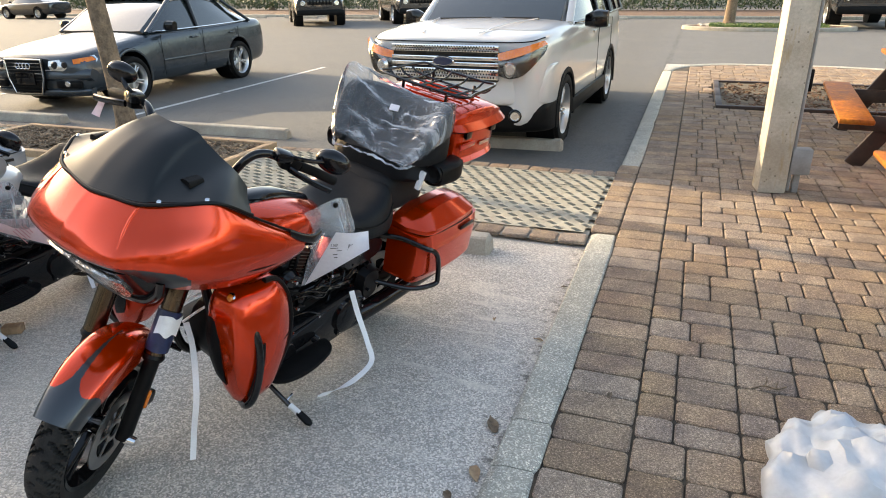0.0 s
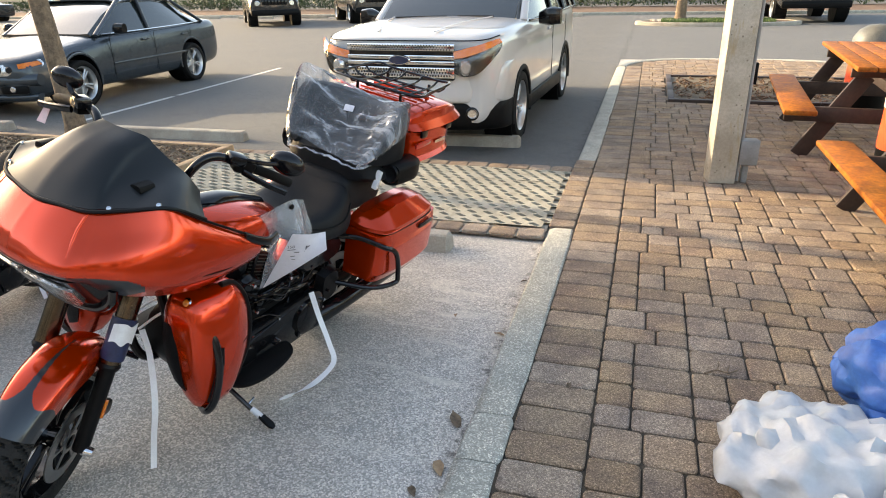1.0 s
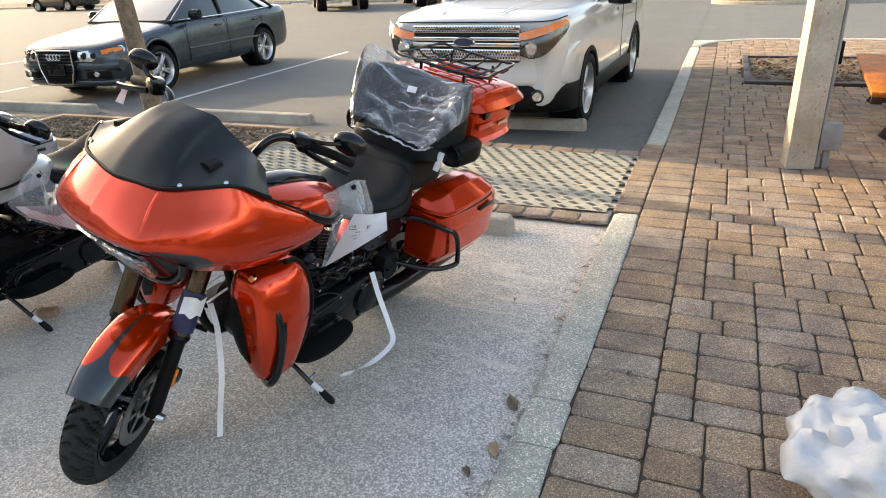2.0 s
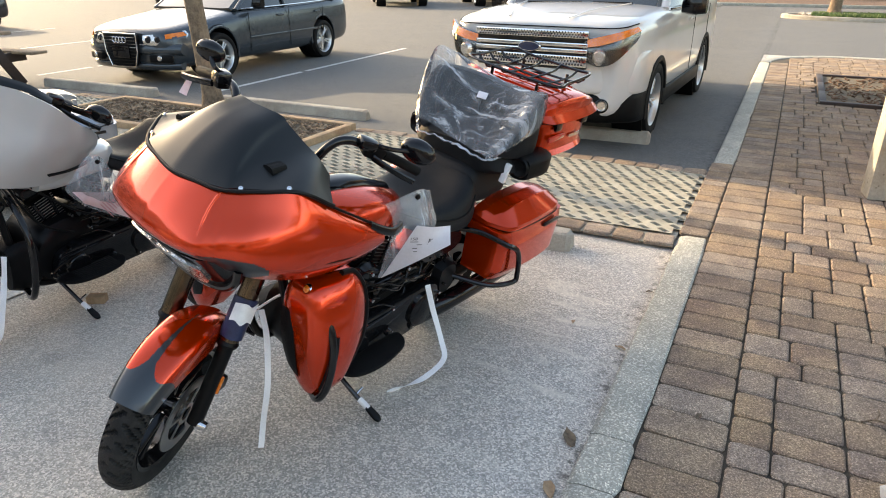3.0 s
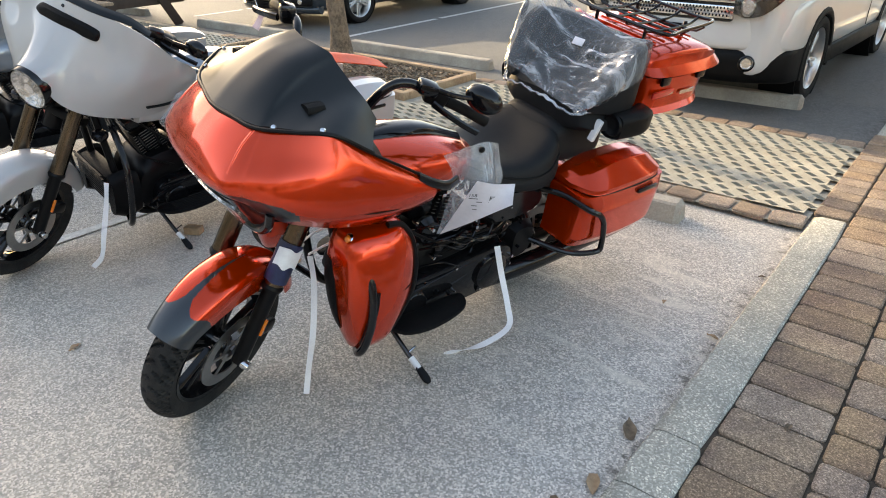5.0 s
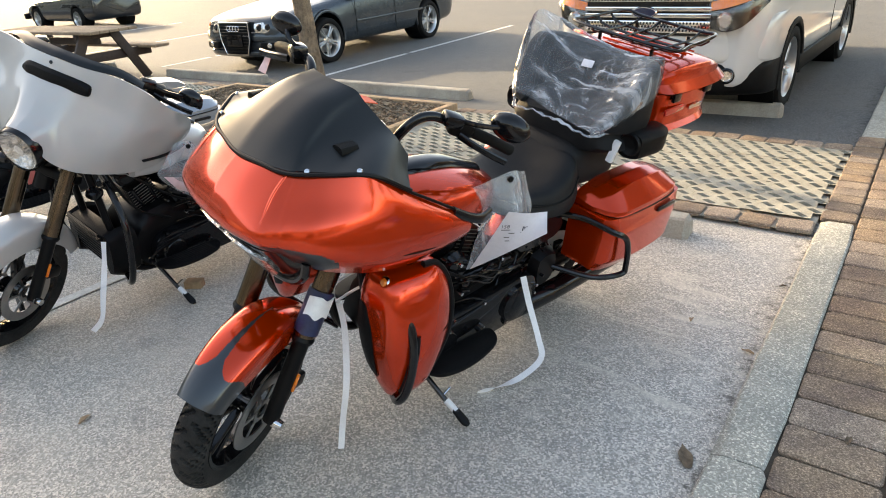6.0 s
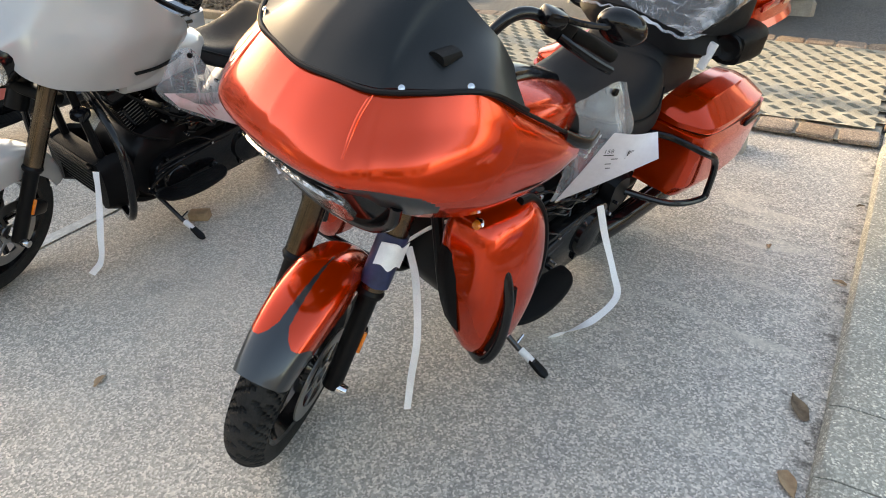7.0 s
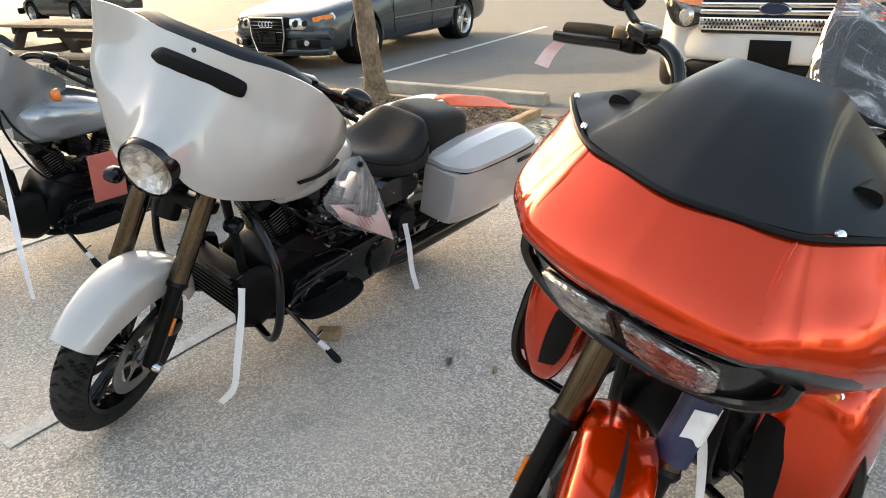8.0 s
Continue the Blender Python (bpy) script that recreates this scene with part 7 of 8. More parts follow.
# pale tag tied to the brake lever
bm = patch([[(.79, .47, 1.17), (.80, .50, 1.165)], [(.80, .485, 1.13), (.815, .52, 1.125)], [(.79, .49, 1.09), (.80, .53, 1.085)]], 4, 4, .0015)
bm.transform(steering(27))
solo("tag", bm, PINK_LABEL, "crumpled pale pink paper tag hanging from the brake lever", "tag", MOTO_RED)
# orange plastic guard lying on the white motorcycle's tail
bm = patch([[(1.90, s * .06, .905 - .02 * abs(s)), (2.0, s * .10, .90 - .025 * abs(s)), (2.15, s * .115, .872 - .025 * abs(s)), (2.35, s * .115, .825 - .025 * abs(s)), (2.50, s * .11, .775 - .02 * abs(s))] for s in (-1, -.5, 0, .5, 1)], 4, 4, .006)
solo("tail_guard", bm, BIN_ORANGE, "orange plastic guard sheet over the white motorcycle's tail", "plastic guard", MOTO_WHITE)

# ---- debris on the ground ----
rnd = random.Random(77)
for x, y, s in ((-.46, 2.62, .05), (-.44, 2.30, .045), (-.43, 3.4, .025), (-.42, 4.1, .02), (-.55, 1.9, .03), (-.50, 2.15, .03), (-2.13, 1.86, .03), (-2.6, 1.55, .03), (-2.65, 2.65, .03), (-2.45, 2.7, .022), (-.72, 3.55, .02), (.0, 2.92, .02)):
    bm = patch([[(-s, -s * .3, .004), (0, -s * .5, .012), (s, -s * .1, .006)], [(-s * 1.1, 0, .002), (0, 0, .006), (s * 1.2, 0, .012)], [(-s, s * .3, .008), (0, s * .5, .016), (s, s * .1, .004)]], 3, 3, .0008)
    solo("dead_leaf", bm, BARK if rnd.random() > .4 else TIMBER, "small curled brown dead leaf on the ground", "leaf", pose(x, y, .002 if x < -.4 else .062, 0, 0, rnd.uniform(0, 360)), group="dead leaves")
bm = tube([(0, 0, .01), (.06, .01, .016), (.11, -.01, .012), (.16, .01, .01)], .004, n=6)
tube_into(bm, [(.06, .01, .016), (.09, .05, .02), (.10, .08, .018)], .003, n=6)
tube_into(bm, [(.10, -.01, .012), (.13, .03, .02)], .003, n=6)
solo("twig", bm, BARK, "small dry forked twig lying on the pavers", "twig", pose(.60, 3.18, .058, 0, 0, 20))
solo("wood_block", box((.10, .06, .045), (0, 0, .0225), bevel=.004), TIMBER, "small pale wooden block on the asphalt", "block", pose(-3.24, 2.54, 0, 0, 0, 30))


# ---- bin bags and tarp ----
def crumple(bm, amount, scale, seed, stretch=(1, 1, .6)):
    """Puffed panels meeting in thin creases, on slow billows."""
    for v in bm.verts:
        p = v.co * scale + Vector((seed, seed * 2, 0))
        q = p + noise.noise_vector(p * .7) * .45
        q = Vector((q.x * stretch[0], q.y * stretch[1], q.z * stretch[2]))
        near_two = noise.voronoi(q)[0]
        puff = min(1.0, (near_two[1] - near_two[0]) * 1.4)
        fold = max(0.0, 1 - abs(noise.noise(q * 1.1)) * 3.5) ** 1.6
        d = (noise.noise(p * .6) * .7 + puff * .55 + fold * .42 - .35) * amount * min(1, max(.1, v.co.z / .10))
        v.co += v.normal * d
    return bm


def bag_lump(size, seed, amount=.09, scale=5.0):
    """Crumpled sheet: irregular facets pulled over billows, their edges left crisp."""
    rnd = random.Random(int(seed * 10))
    bm = bmesh.new()
    bmesh.ops.create_icosphere(bm, subdivisions=4, radius=1.0)
    for v in bm.verts:
        v.co = Vector((v.co.x * size[0], v.co.y * size[1], v.co.z * size[2] + size[2] * .8))
        if v.co.z < 0:
            v.co.z *= .1
    bm.normal_update()
    crumple(bm, amount, scale, seed)
    bm.normal_update()
    # gathered pleats running down from the mouth
    for v in bm.verts:
        turn = math.atan2(v.co.y, v.co.x)
        ridge = (1 - abs(math.sin(4.5 * turn + 2.2 * noise.noise(v.co * 5.0) + seed))) ** 1.5
        v.co += v.normal * amount * .5 * (ridge - .35) * min(1, v.co.z / .06)
    bm.normal_update()
    for v in bm.verts:
        v.co += v.normal * rnd.uniform(-.07, .07) * amount + Vector((rnd.uniform(-1, 1), rnd.uniform(-1, 1), rnd.uniform(-.5, .5))) * .006
    bmesh.ops.subdivide_edges(bm, edges=bm.edges[:], cuts=1, smooth=.35, use_grid_fill=True)
    bm.normal_update()
    crumple(bm, amount * .16, scale * 2.6, seed + 3, (1, .35, 1))
    for v in bm.verts:
        v.co.z = max(v.co.z, 0.001)
    return bm


solo("bin_bag", bag_lump((.34, .36, .14), 1.3, .085, 5.0), BAG_WHITE, "crumpled translucent white plastic bag on the pavers", "plastic bag", pose(.96, 2.52, .058, 0, 0, 10), group="plastic bags", angle=55)
solo("bin_bag", bag_lump((.22, .26, .15), 4.1), BAG_WHITE, "second crumpled white plastic bag on the pavers", "plastic bag", pose(1.12, 2.12, .058, 0, 0, 60), group="plastic bags", angle=55)
solo("tarp", bag_lump((.36, .40, .22), 7.7, .09, 5.0), BAG_BLUE, "bundled bright blue tarpaulin beside the white bags", "tarpaulin", pose(1.45, 2.98, .058, 0, 0, 30), angle=48)


# ---- post with junction box ----
post = thing("post", "tall square concrete post with flaking cream paint", "post", pose(.93, 6.55, .058, 0, 0, 8))
part("shaft", box((.225, .225, 4.6), (0, 0, 2.3), bevel=.014), POST_PAINT, post)
part("conduit", tube([(.135, -.06, .02), (.135, -.06, 1.2), (.135, -.06, 4.5)], .016, n=10, steps=2), BOX_GREY, post)
part("junction_box", box((.16, .12, .22), (.20, -.04, .28), bevel=.008), BOX_GREY, post)
part("box_leg", box((.05, .05, .18), (.20, -.03, .09), bevel=.004), BOX_GREY, post)
part("bracket", box((.06, .10, .18), (.16, .03, .95), bevel=.005), BLACK_PLASTIC, post)


# unseen beam and roof, guessed from the post, added to shade the paving
part("beam", box((.20, 7.0, .26), (0.05, 3.2, 3.42), bevel=.01), POST_PAINT, post)
roof = thing("shade_roof", "unseen plain flat roof on the cream post, added to shade the paving", "roof", kind="structure")
part("deck", box((5.4, 7.4, .12), (3.25, 9.75, 3.68), bevel=.01), WHITE_BOARD, roof)
for k in range(6):
    part("joist", box((5.2, .09, .16), (3.25, 6.5 + 1.3 * k, 3.53), bevel=.005), POST_PAINT, roof)


# ---- picnic tables ----
def picnic_table(m, top_mat, leg_mat, label, L=1.85, rise=.75):
    t = thing("picnic_table", label, "picnic table", m, group="picnic tables")
    for k in range(5):
        part("table_plank", box((L, .14, .04), (0, -.30 + .15 * k, rise), bevel=.008), top_mat, t)
    for s in (-1, 1):
        part("bench_plank", box((L, .26, .045), (0, s * .72, .45), bevel=.014), top_mat, t)
    for x in (-L * .34, L * .34):
        part("cross_beam", box((.045, 1.62, .13), (x, 0, .385), bevel=.006), leg_mat, t)
        part("top_beam", box((.045, .70, .09), (x, 0, rise - .065), bevel=.006), leg_mat, t)
        for s in (-1, 1):
            d = Vector((0, s * .42, -.72))
            a = Vector((x + .046, s * .22, .72))
            mm = Matrix.Translation(a + d / 2) @ pose(0, 0, 0, math.degrees(math.atan2(s * .42, .72)), 0, 0)
            part("leg", box_into(bmesh.new(), (.045, .14, .84), mm, .006), leg_mat, t)
    part("brace", box((L * .7, .04, .09), (0, 0, .60), bevel=.006), leg_mat, t)
    return t


picnic_table(pose(2.57, 8.48, .058, 0, 0, 84.7) @ Matrix.Scale(1.12, 4), ORANGE_WOOD, BROWN_WOOD, "picnic table with orange-stained planks and dark legs on the paving", 2.35, .82)
picnic_table(pose(2.42, 5.0, .058, 0, 0, 89), ORANGE_WOOD, BROWN_WOOD, "second orange-stained picnic table with dark legs on the paving", 2.5)
picnic_table(pose(-11.9, 6.2, 0, 0, 0, 6) @ Matrix.Scale(1.12, 4), GREY_WOOD, BROWN_WOOD, "weathered brown picnic table standing at the lot's edge", 2.6)


# ---- litter bins ----
def drum_bin(m, label):
    t = thing("litter_bin", label, "bin", m, group="litter bins")
    part("body", lathe([(0, 0), (.25, 0), (.27, .03), (.27, .26), (.272, .27)], n=32), BLACK_PLASTIC, t)
    part("drum", lathe([(.272, .27), (.275, .30), (.275, .62), (.27, .64)], n=32), BIN_ORANGE, t)
    part("band", lathe([(.276, .60), (.280, .61), (.280, .70), (.276, .71), (.26, .71), (.26, .6)], n=32, closed=True), PINK_LABEL, t)
    part("dome", lathe([(.285, .70), (.29, .74), (.275, .82), (.22, .90), (.12, .95), (0, .965)], n=32), BIN_GREY, t)
    return t


drum_bin(pose(2.98, 10.24, .058) @ Matrix.Diagonal((.95, .95, 1.16, 1)), "orange drum litter bin with grey dome lid")
drum_bin(pose(2.50, 6.88, .058, 0, 0, 40) @ Matrix.Diagonal((1, 1, 1.06, 1)), "orange drum litter bin with label band beside the table")


# ---- tree by the bays ----
def tree(name, label, x, y, h, r, seed, crown_z, crown_r, leaves, lean=(0, 0)):
    rnd = random.Random(seed)
    t = thing(name, label, "tree", pose(x, y, .06))
    pts = [(0, 0, -.05), (.02, .01, .25), (lean[0] * .4 + .01, lean[1] * .4, h * .4), (lean[0] * .8, lean[1] * .8, h * .8), (lean[0], lean[1], h)]
    bm = tube(pts, r, n=16, steps=8, taper=r * .45)
    for v in bm.verts:
        v.co += Vector((v.co.x, v.co.y, 0)).normalized() * .012 * noise.noise(Vector((v.co.x * 14, v.co.y * 14, v.co.z * 4)))
        if v.co.z < .25:
            v.co.x *= 1 + (.25 - v.co.z) * 1.2
            v.co.y *= 1 + (.25 - v.co.z) * 1.2
    part("trunk", bm, BARK, t)
    verts, faces = [], []
    tips = []
    for k in range(9):
        a = 2 * math.pi * k / 9 + rnd.uniform(-.3, .3)
        z0 = h * rnd.uniform(.62, 1.0)
        out = crown_r * rnd.uniform(.55, .95)
        f = z0 / h
        p0 = Vector((lean[0] * f, lean[1] * f, z0 - .05))
        p1 = p0 + Vector((math.cos(a) * out * .5, math.sin(a) * out * .5, crown_z * .22))
        p2 = p0 + Vector((math.cos(a) * out, math.sin(a) * out, crown_z * rnd.uniform(.3, .6)))
        part("limb", tube([p0, p1, p2], r * .38, n=8, steps=5, taper=r * .08), BARK, t)
        tips += [p1, p2, (p1 + p2) / 2, p2 + Vector((0, 0, .4))]
    for _ in range(leaves):
        c = rnd.choice(tips) + Vector((rnd.gauss(0, .42), rnd.gauss(0, .42), rnd.gauss(0, .32)))
        mm = Matrix.Translation(c) @ Euler((rnd.uniform(-1, 1), rnd.uniform(-1, 1), rnd.uniform(0, 6.3))).to_matrix().to_4x4()
        s = rnd.uniform(.05, .11)
        k = len(verts)
        verts += [tuple(mm @ Vector(p)) for p in ((-s, 0, 0), (0, -s * .4, .01), (s * 1.2, 0, 0), (0, s * .4, .01))]
        faces.append((k, k + 1, k + 2, k + 3))
    me = bpy.data.meshes.new("crown")
    me.from_pydata(verts, [], faces)
    me.materials.append(LEAF)
    ob = new("crown", me)
    ob.parent = t
    return t


tree("tree", "young street tree with rough brown trunk in the planting bed", -6.33, 6.55, 5.6, .135, 2, 2.2, 1.6, 3600, (-.46, .08))
# guessed from a trunk-like shape; unseen crown added to dapple the turf
tree("tree", "tall leafy tree at the side of the lot, added to dapple the turf", -23.0, 9.3, 5.4, .24, 61, 4.2, 2.8, 3400)
tree("tree", "tree on the far kerbed island with gravel round its foot", 1.3, 29.4, 3.8, .24, 5, 2.6, 2.0, 2600, (.1, 0))


# ---- far edge: kerbed island, hedge, verge, wall ----
bm = bmesh.new()
arc = [(2.6 + 3.0 * math.cos(a), 28.75 + 1.35 * math.sin(a)) for a in np.linspace(0, 2 * math.pi, 40)[:-1]]
rings = [[(2.6 + (x - 2.6) * k, 28.75 + (y - 28.75) * k, z) for x, y in arc] for k, z in ((1.0, -.02), (1.0, .11), (.985, .14), (.93, .14), (.925, .10))]
ring_surface(bm, rings, caps=False)
solo("island_kerb", bm, STOP_CONCRETE, "rounded concrete kerb of the far planted island", "kerb", kind="structure")
bm = bmesh.new()
bm.faces.new([bm.verts.new((2.6 + (x - 2.6) * .93, 28.75 + (y - 28.75) * .93, .11)) for x, y in arc])
solo("island_bed", bm, HEDGE_SOIL, "mulched bed of the far island", "bed", kind="structure", smooth=False)


def tufts(name, x0, x1, y0, y1, z, count, seed, h, mat, label, category):
    rnd = random.Random(seed)
    verts, faces = [], []
    for _ in range(count):
        c = Vector((rnd.uniform(x0, x1), rnd.uniform(y0, y1), z))
        a, w, hh = rnd.uniform(0, 6.3), rnd.uniform(.01, .03), h * rnd.uniform(.5, 1.2)
        d = Vector((math.cos(a), math.sin(a), 0))
        k = len(verts)
        b = Vector((rnd.uniform(-.4, .4), rnd.uniform(-.4, .4), 1)) * hh
        verts += [tuple(c - d * w), tuple(c + d * w), tuple(c + b + d * w * .2), tuple(c + b - d * w * .2)]
        faces.append((k, k + 1, k + 2, k + 3))
    me = bpy.data.meshes.new(name)
    me.from_pydata(verts, [], faces)
    me.materials.append(mat)
    return tagged(new(name, me), label, category, kind="stuff")


tufts("grass", .6, 4.6, 27.9, 29.6, .11, 6000, 12, .10, GRASS, "short green grass on the far island", "grass")
rnd = random.Random(31)
verts, faces = [], []
for _ in range(260):
    a, d = rnd.uniform(0, 6.3), rnd.uniform(.25, .95)
    bm = bmesh.new()
    bmesh.ops.create_icosphere(bm, subdivisions=1, radius=rnd.uniform(.05, .11))
    k = len(verts)
    c = Vector((1.3 + d * math.cos(a) * 1.2, 29.1 + d * math.sin(a) * .6, .13))
    verts += [tuple(c + Vector((v.co.x * rnd.uniform(.7, 1.3), v.co.y, v.co.z * .6))) for v in bm.verts]
    faces += [tuple(k + v.index for v in f.verts) for f in bm.faces]
    bm.free()
me = bpy.data.meshes.new("river_rocks")
me.from_pydata(verts, [], faces)
me.materials.append(ROCK)
tagged(new("river_rocks", me), "pale river rocks piled round the island tree", "rocks", kind="stuff")


def hedge(x0, x1, y0, y1, h, count, seed):
    rnd = random.Random(seed)
    verts, faces = [], []
    for _ in range(count):
        c = Vector((rnd.uniform(x0, x1), rnd.uniform(y0, y1), 0))
        c.z = rnd.uniform(.05, 1) ** .6 * h * (0.8 + .3 * noise.noise(Vector((c.x * .8, c.y, 0))))
        mm = Matrix.Translation(c) @ Euler((rnd.uniform(-1.4, 1.4), rnd.uniform(-1.4, 1.4), rnd.uniform(0, 6.3))).to_matrix().to_4x4()
        s = rnd.uniform(.06, .13)
        k = len(verts)
        verts += [tuple(mm @ Vector(p)) for p in ((-s, 0, 0), (0, -s * .45, .01), (s * 1.2, 0, 0), (0, s * .45, .01))]
        faces.append((k, k + 1, k + 2, k + 3))
    me = bpy.data.meshes.new("hedge")
    me.from_pydata(verts, [], faces)
    me.materials.append(LEAF)
    return tagged(new("hedge", me), "clipped green hedge along the far edge of the lot", "hedge", kind="stuff")


hedge(-55, 36, 43.6, 45.0, 1.0, 16000, 6)
sheet("verge", -90, 36.0, 70, 45.0, .05, HEDGE_SOIL, "strip of brown mulch along the far edge of the lot", "verge")
bm = box((110, .15, .14), (-10, 35.9, .07), bevel=.01)
solo("verge_kerb", bm, CONCRETE, "concrete kerb along the far verge", "kerb", kind="structure")
for k in range(8):
    wheel_stop(-29 + 3.4 * k, -26.8 + 3.4 * k, 34.6, 0)


def building(name, label, x0, x1, y0, y1, h, face, cols, floors):
    """Plain block with recessed windows on one face and a parapet."""
    t = thing(name, label, "building")
    part("wall", box((x1 - x0, y1 - y0, h), ((x0 + x1) / 2, (y0 + y1) / 2, h / 2), bevel=.05), STUCCO, t)
    part("parapet", box((x1 - x0 + .4, y1 - y0 + .4, .5), ((x0 + x1) / 2, (y0 + y1) / 2, h + .05), bevel=.05), WHITE_BOARD, t)
    for f in range(floors):
        z = h * (f + .5) / floors
        wh = h / floors * .5
        for c in range(cols):
            if face in "ns":
                y = y1 if face == "n" else y0
                x = x0 + (x1 - x0) * (c + .5) / cols
                w = (x1 - x0) / cols * .6
                fr = part("window", box((w + .16, .12, wh + .16), (x, y, z), bevel=.02), WHITE_BOARD, t)
                part("pane", box((w, .14, wh), (x, y, z)), TINT_GLASS, fr)
            else:
                x = x1 if face == "e" else x0
                y = y0 + (y1 - y0) * (c + .5) / cols
                w = (y1 - y0) / cols * .6
                fr = part("window", box((.12, w + .16, wh + .16), (x, y, z), bevel=.02), WHITE_BOARD, t)
                part("pane", box((.14, w, wh), (x, y, z)), TINT_GLASS, fr)
    return t


# unseen building added behind the camera for darker reflections
building("backdrop_building", "unseen tan stucco building with dark windows, added for reflections", -24, 18, -18, -8.0, 4.2, "n", 10, 1)
# unseen block added far left to keep sun off the motorcycles and near bays
building("shade_building", "unseen tan stucco block with rows of dark windows, added to shade the bays", -66, -46, -60, 14.5, 18.0, "e", 12, 5)
building("row_building", "long low white building beyond the hedge", -70, 50, 54, 66, 5.0, "s", 16, 1)
# unseen trees added round the lot for reflections and less low sky light
for i, (x, y) in enumerate(((-30, 45), (-20, 47), (-8, 46), (6, 47), (18, 45), (15, 16), (13, 7), (12, 0), (-17, -2))):
    tree("tree", "unseen leafy broad tree added beyond the lot's edge for reflections", x, y, 4.2, .22, 40 + i, 3.4, 2.8, 2200)


# ---- brick pavers, one by one ----
def paver_shape(w, d):
    """Rounded tumbled paver: outline with round corners, worn top edge."""
    c, k = 0.021, 0.021 * 0.29
    a, b = w / 2 - 0.0042, d / 2 - 0.0042
    out = []
    for sx, sy in ((1, -1), (1, 1), (-1, 1), (-1, -1)):
        trio = [(a - c, b), (a - k, b - k), (a, b - c)]
        out += [(sx * x, sy * y) for x, y in (trio if sx * sy < 0 else trio[::-1])]
    n = len(out)
    verts = [(x, y, -0.03) for x, y in out] + [(x, y, -0.007) for x, y in out] + \
            [(x * (1 - 0.008 / a), y * (1 - 0.008 / b), 0.0) for x, y in out]
    faces = [tuple(range(2 * n, 3 * n))]
    for r in (0, n):
        faces += [(r + i, r + (i + 1) % n, r + n + (i + 1) % n, r + n + i) for i in range(n)]
    return verts, faces


PAVER_MESHES = {}


def paver_mesh(w, d, mat=None):
    key = (round(w, 4), round(d, 4))
    if key not in PAVER_MESHES:
        v, f = paver_shape(w, d)
        me = bpy.data.meshes.new("paver")
        me.from_pydata(v, [], f)
        me.materials.append(PAVER)
        me.shade_smooth()
        me.set_sharp_from_angle(angle=radians(30))
        PAVER_MESHES[key] = me
    return PAVER_MESHES[key]


def lay(x0, y0, x1, y1, cell, seed):
    """Bands of mixed small, square and oblong pavers, a low and a tall course swapping places. Returns (cx, cy, w, d)."""
    rnd = random.Random(seed)
    out = []
    y = y0
    while y < y1:
        x = x0
        low_first = rnd.random() < 0.5
        first = rnd.choice((0, 3, 4, 5))
        if first:
            out += [(x + first * cell / 2, y + 1.75 * cell, first * cell, 3.5 * cell), (x + first * cell / 2, y + 5.25 * cell, first * cell, 3.5 * cell)]
            x += first * cell
        while x < x1:
            if rnd.random() < 0.6:
                low_first = not low_first
            z = y
            for d in ((3, 4) if low_first else (4, 3)):
                run_ = rnd.choice(((5, 3), (3, 5), (4, 4), (5, 3), (3, 5)) if d == 3 else ((4, 4), (4, 4), (5, 3), (3, 5)))
                u = x
                for w in run_:
                    out.append((u + w * cell / 2, z + d * cell / 2, w * cell, d * cell))
                    u += w * cell
                z += d * cell
            x += 8 * cell
        y += 7 * cell
    return out


CELL = 0.052
edge_x = KERB_R + 0.006
laid = []
# header course along the kerb
y = -5.9
rnd = random.Random(5)
while y < 14.8:
    d = 0.184
    laid.append((edge_x + 0.151, y + d / 2, 0.320, d))
    y += d
laid += lay(edge_x + 0.312, -5.9, 4.7, 16.3, CELL, 11)
# open stretch between the two kerbs
y = 5.03
while y < 6.98:
    laid.append((KERB_L + 0.085, y + 0.077, 0.20, 0.154))
    y += 0.154


def on_island(x, y):
    if 0.58 < x < 3.58 and 10.67 < y < 13.38:
        return False
    if y > 14.9:
        if x < 1.215:
            return (x - 1.215) ** 2 + (y - 14.9) ** 2 < 1.34 ** 2
        return y < 16.22 and (x < 2.5 or ((x - 2.5) / 2.14) ** 2 + ((y - 14.9) / 1.34) ** 2 < 1)
    return x < 4.68


rnd = random.Random(8)
near, far_v, far_f = 0, [], []
laid.sort(key=lambda p: math.hypot(p[0] - 0.7, (p[1] - 3.4) * 0.55))
for cx, cy, w, d in laid:
    if not on_island(cx, cy):
        continue
    z = PAVE_TOP + rnd.uniform(-0.0025, 0.0025)
    tilt = (rnd.uniform(-0.6, 0.6), rnd.uniform(-0.6, 0.6), rnd.uniform(-0.8, 0.8))
    if near < 300:
        ob = new("paver", paver_mesh(w, d))
        ob.matrix_basis = pose(cx, cy, z, *tilt)
        ob.parent = pavement
        near += 1
    else:
        v, f = paver_shape(w, d)
        m, k = pose(cx, cy, z, *tilt), len(far_v)
        far_v += [tuple(m @ Vector(p)) for p in v]
        far_f += [tuple(k + i for i in q) for q in f]
me = bpy.data.meshes.new("paver_field")
me.from_pydata(far_v, [], far_f)
me.materials.append(PAVER_STUFF)
me.shade_smooth()
me.set_sharp_from_angle(angle=radians(30))
ob = new("paver_field", me)
ob.parent = pavement
tagged(ob, kind="stuff")

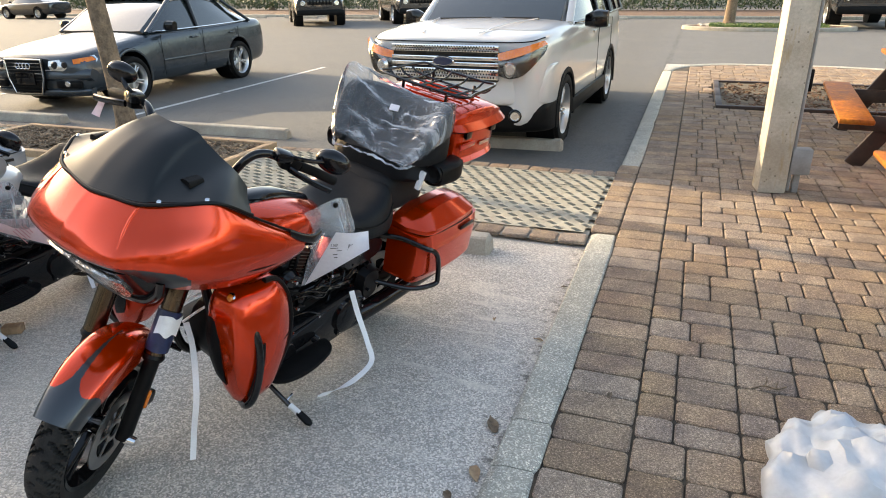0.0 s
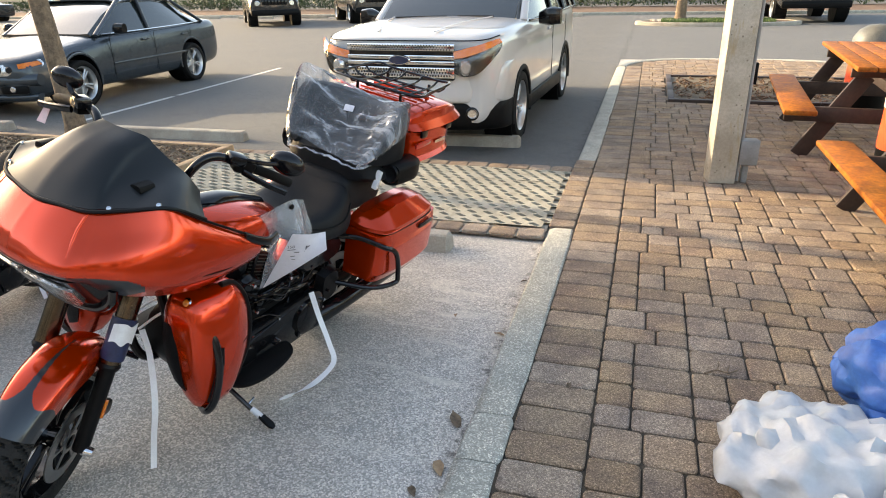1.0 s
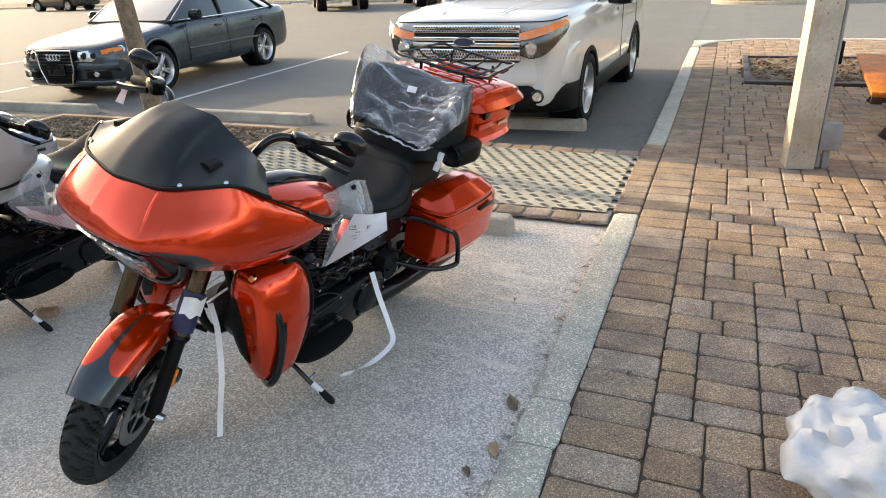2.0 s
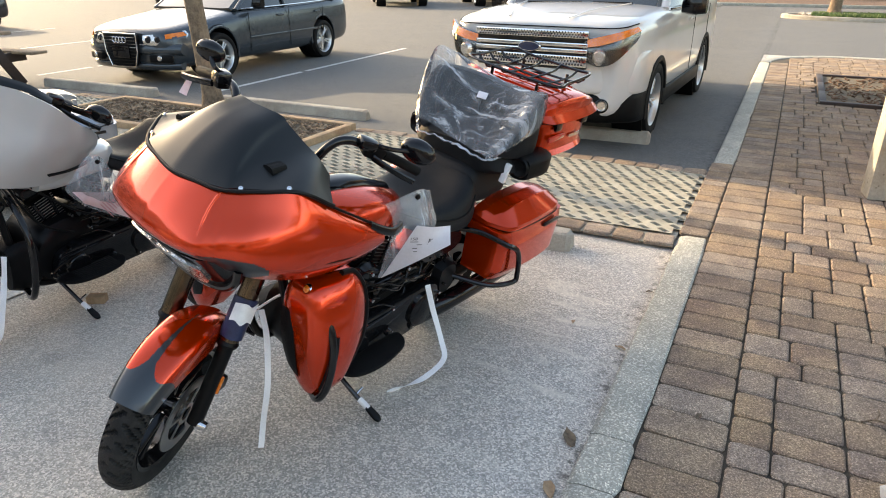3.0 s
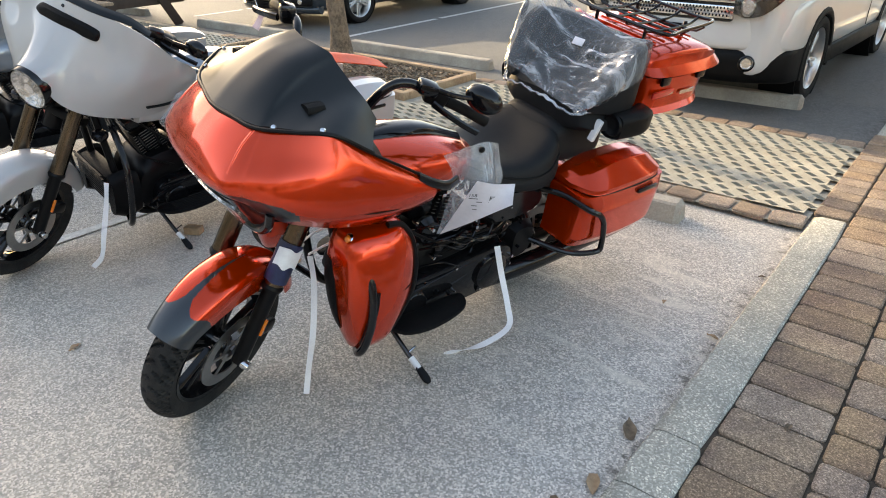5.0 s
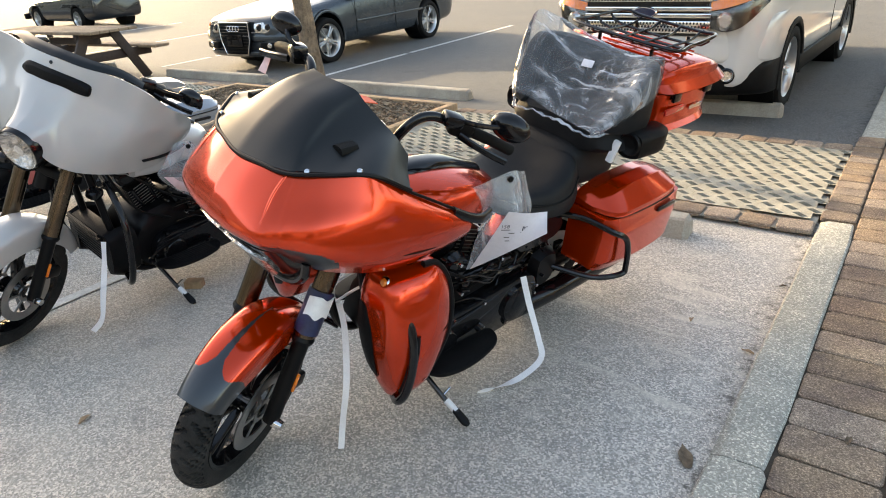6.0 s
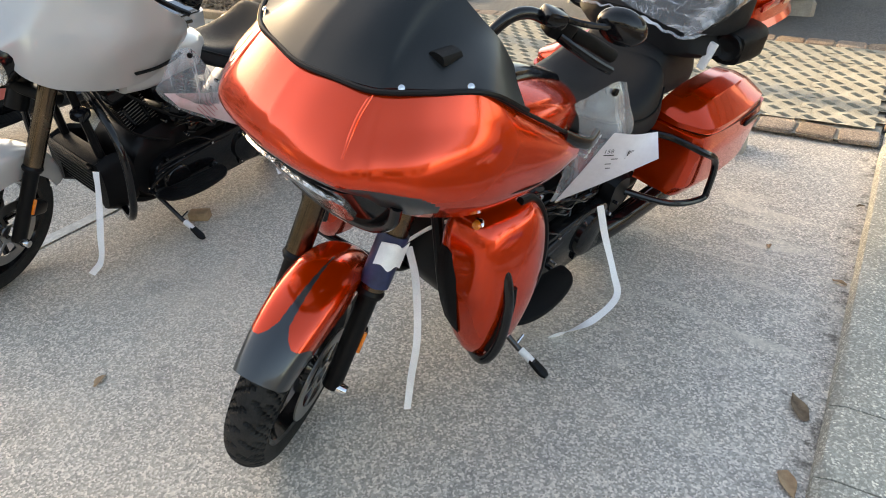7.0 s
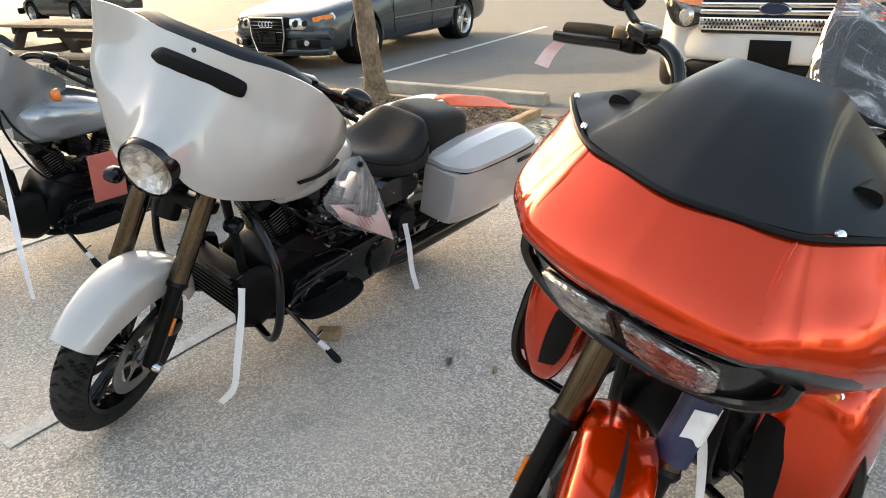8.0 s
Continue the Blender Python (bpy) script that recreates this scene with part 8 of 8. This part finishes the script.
# ---- soldier courses and turf blocks across the bays ----
sheet("turf_bed", -22, 4.8, KERB_L - 0.02, 6.76, 0.034, SAND, "sandy soil showing through the openwork paving blocks", "soil")
turf = thing("turf_strip", "strip of pale openwork concrete grass pavers with soil-filled gaps", "grass pavers", kind="structure")
rnd = random.Random(9)
for y in (4.885, 6.68):
    x = KERB_L - 0.12
    while x > -9.0:
        if not (-8.1 < x < -4.2 and y < 6.78 and y > 5.5):
            ob = new("paver", paver_mesh(0.205, 0.17))
            ob.matrix_basis = pose(x, y, 0.050 + rnd.uniform(-0.004, 0.004), rnd.uniform(-1.5, 1.5), rnd.uniform(-1.5, 1.5), rnd.uniform(-3, 3))
            ob.parent = turf
        x -= 0.212


def turf_block():
    """Openwork block: rows of staggered diamond openings in a cast slab."""
    bm = bmesh.new()
    cw, cd, nx, ny = 0.135, 0.10, 3, 4
    for j in range(ny):
        for i in range(nx):
            x = (i - nx / 2) * cw + (j % 2) * cw / 2
            y = (j - ny / 2) * cd
            o = [(x, y), (x + cw, y), (x + cw, y + cd), (x, y + cd)]
            cx, cy = x + cw / 2, y + cd / 2
            h = [(cx - 0.044, cy - 0.014), (cx + 0.012, cy - 0.011), (cx + 0.044, cy + 0.013), (cx - 0.010, cy + 0.010)]
            top = [bm.verts.new((*p, 0.0)) for p in o]
            rim = [bm.verts.new((*p, 0.010 if k in (0, 3) else -0.012)) for k, p in enumerate(h)]
            low = [bm.verts.new((*p, -0.020)) for p in h]
            for k in range(4):
                n = (k + 1) % 4
                bm.faces.new((top[k], top[n], rim[n], rim[k]))
                bm.faces.new((rim[k], rim[n], low[n], low[k]))
    bmesh.ops.remove_doubles(bm, verts=bm.verts, dist=0.0008)
    for v in bm.verts:
        if abs(v.co.z) < 1e-6:
            v.co.z = 0.004 * noise.noise(v.co * 30)
    return mesh_of("grass_paver", bm, TURF, angle=25)


me = turf_block()
for r in range(4):
    for c in range(34):
        x, y = KERB_L - 0.26 - c * 0.409, 5.185 + r * 0.401
        if -8.15 < x < -4.1 and y > 5.4:
            continue
        ob = new("grass_paver", me)
        ob.matrix_basis = pose(x, y, 0.050 + rnd.uniform(-0.003, 0.003), rnd.uniform(-.7, .7), rnd.uniform(-.7, .7), 0)
        ob.parent = turf
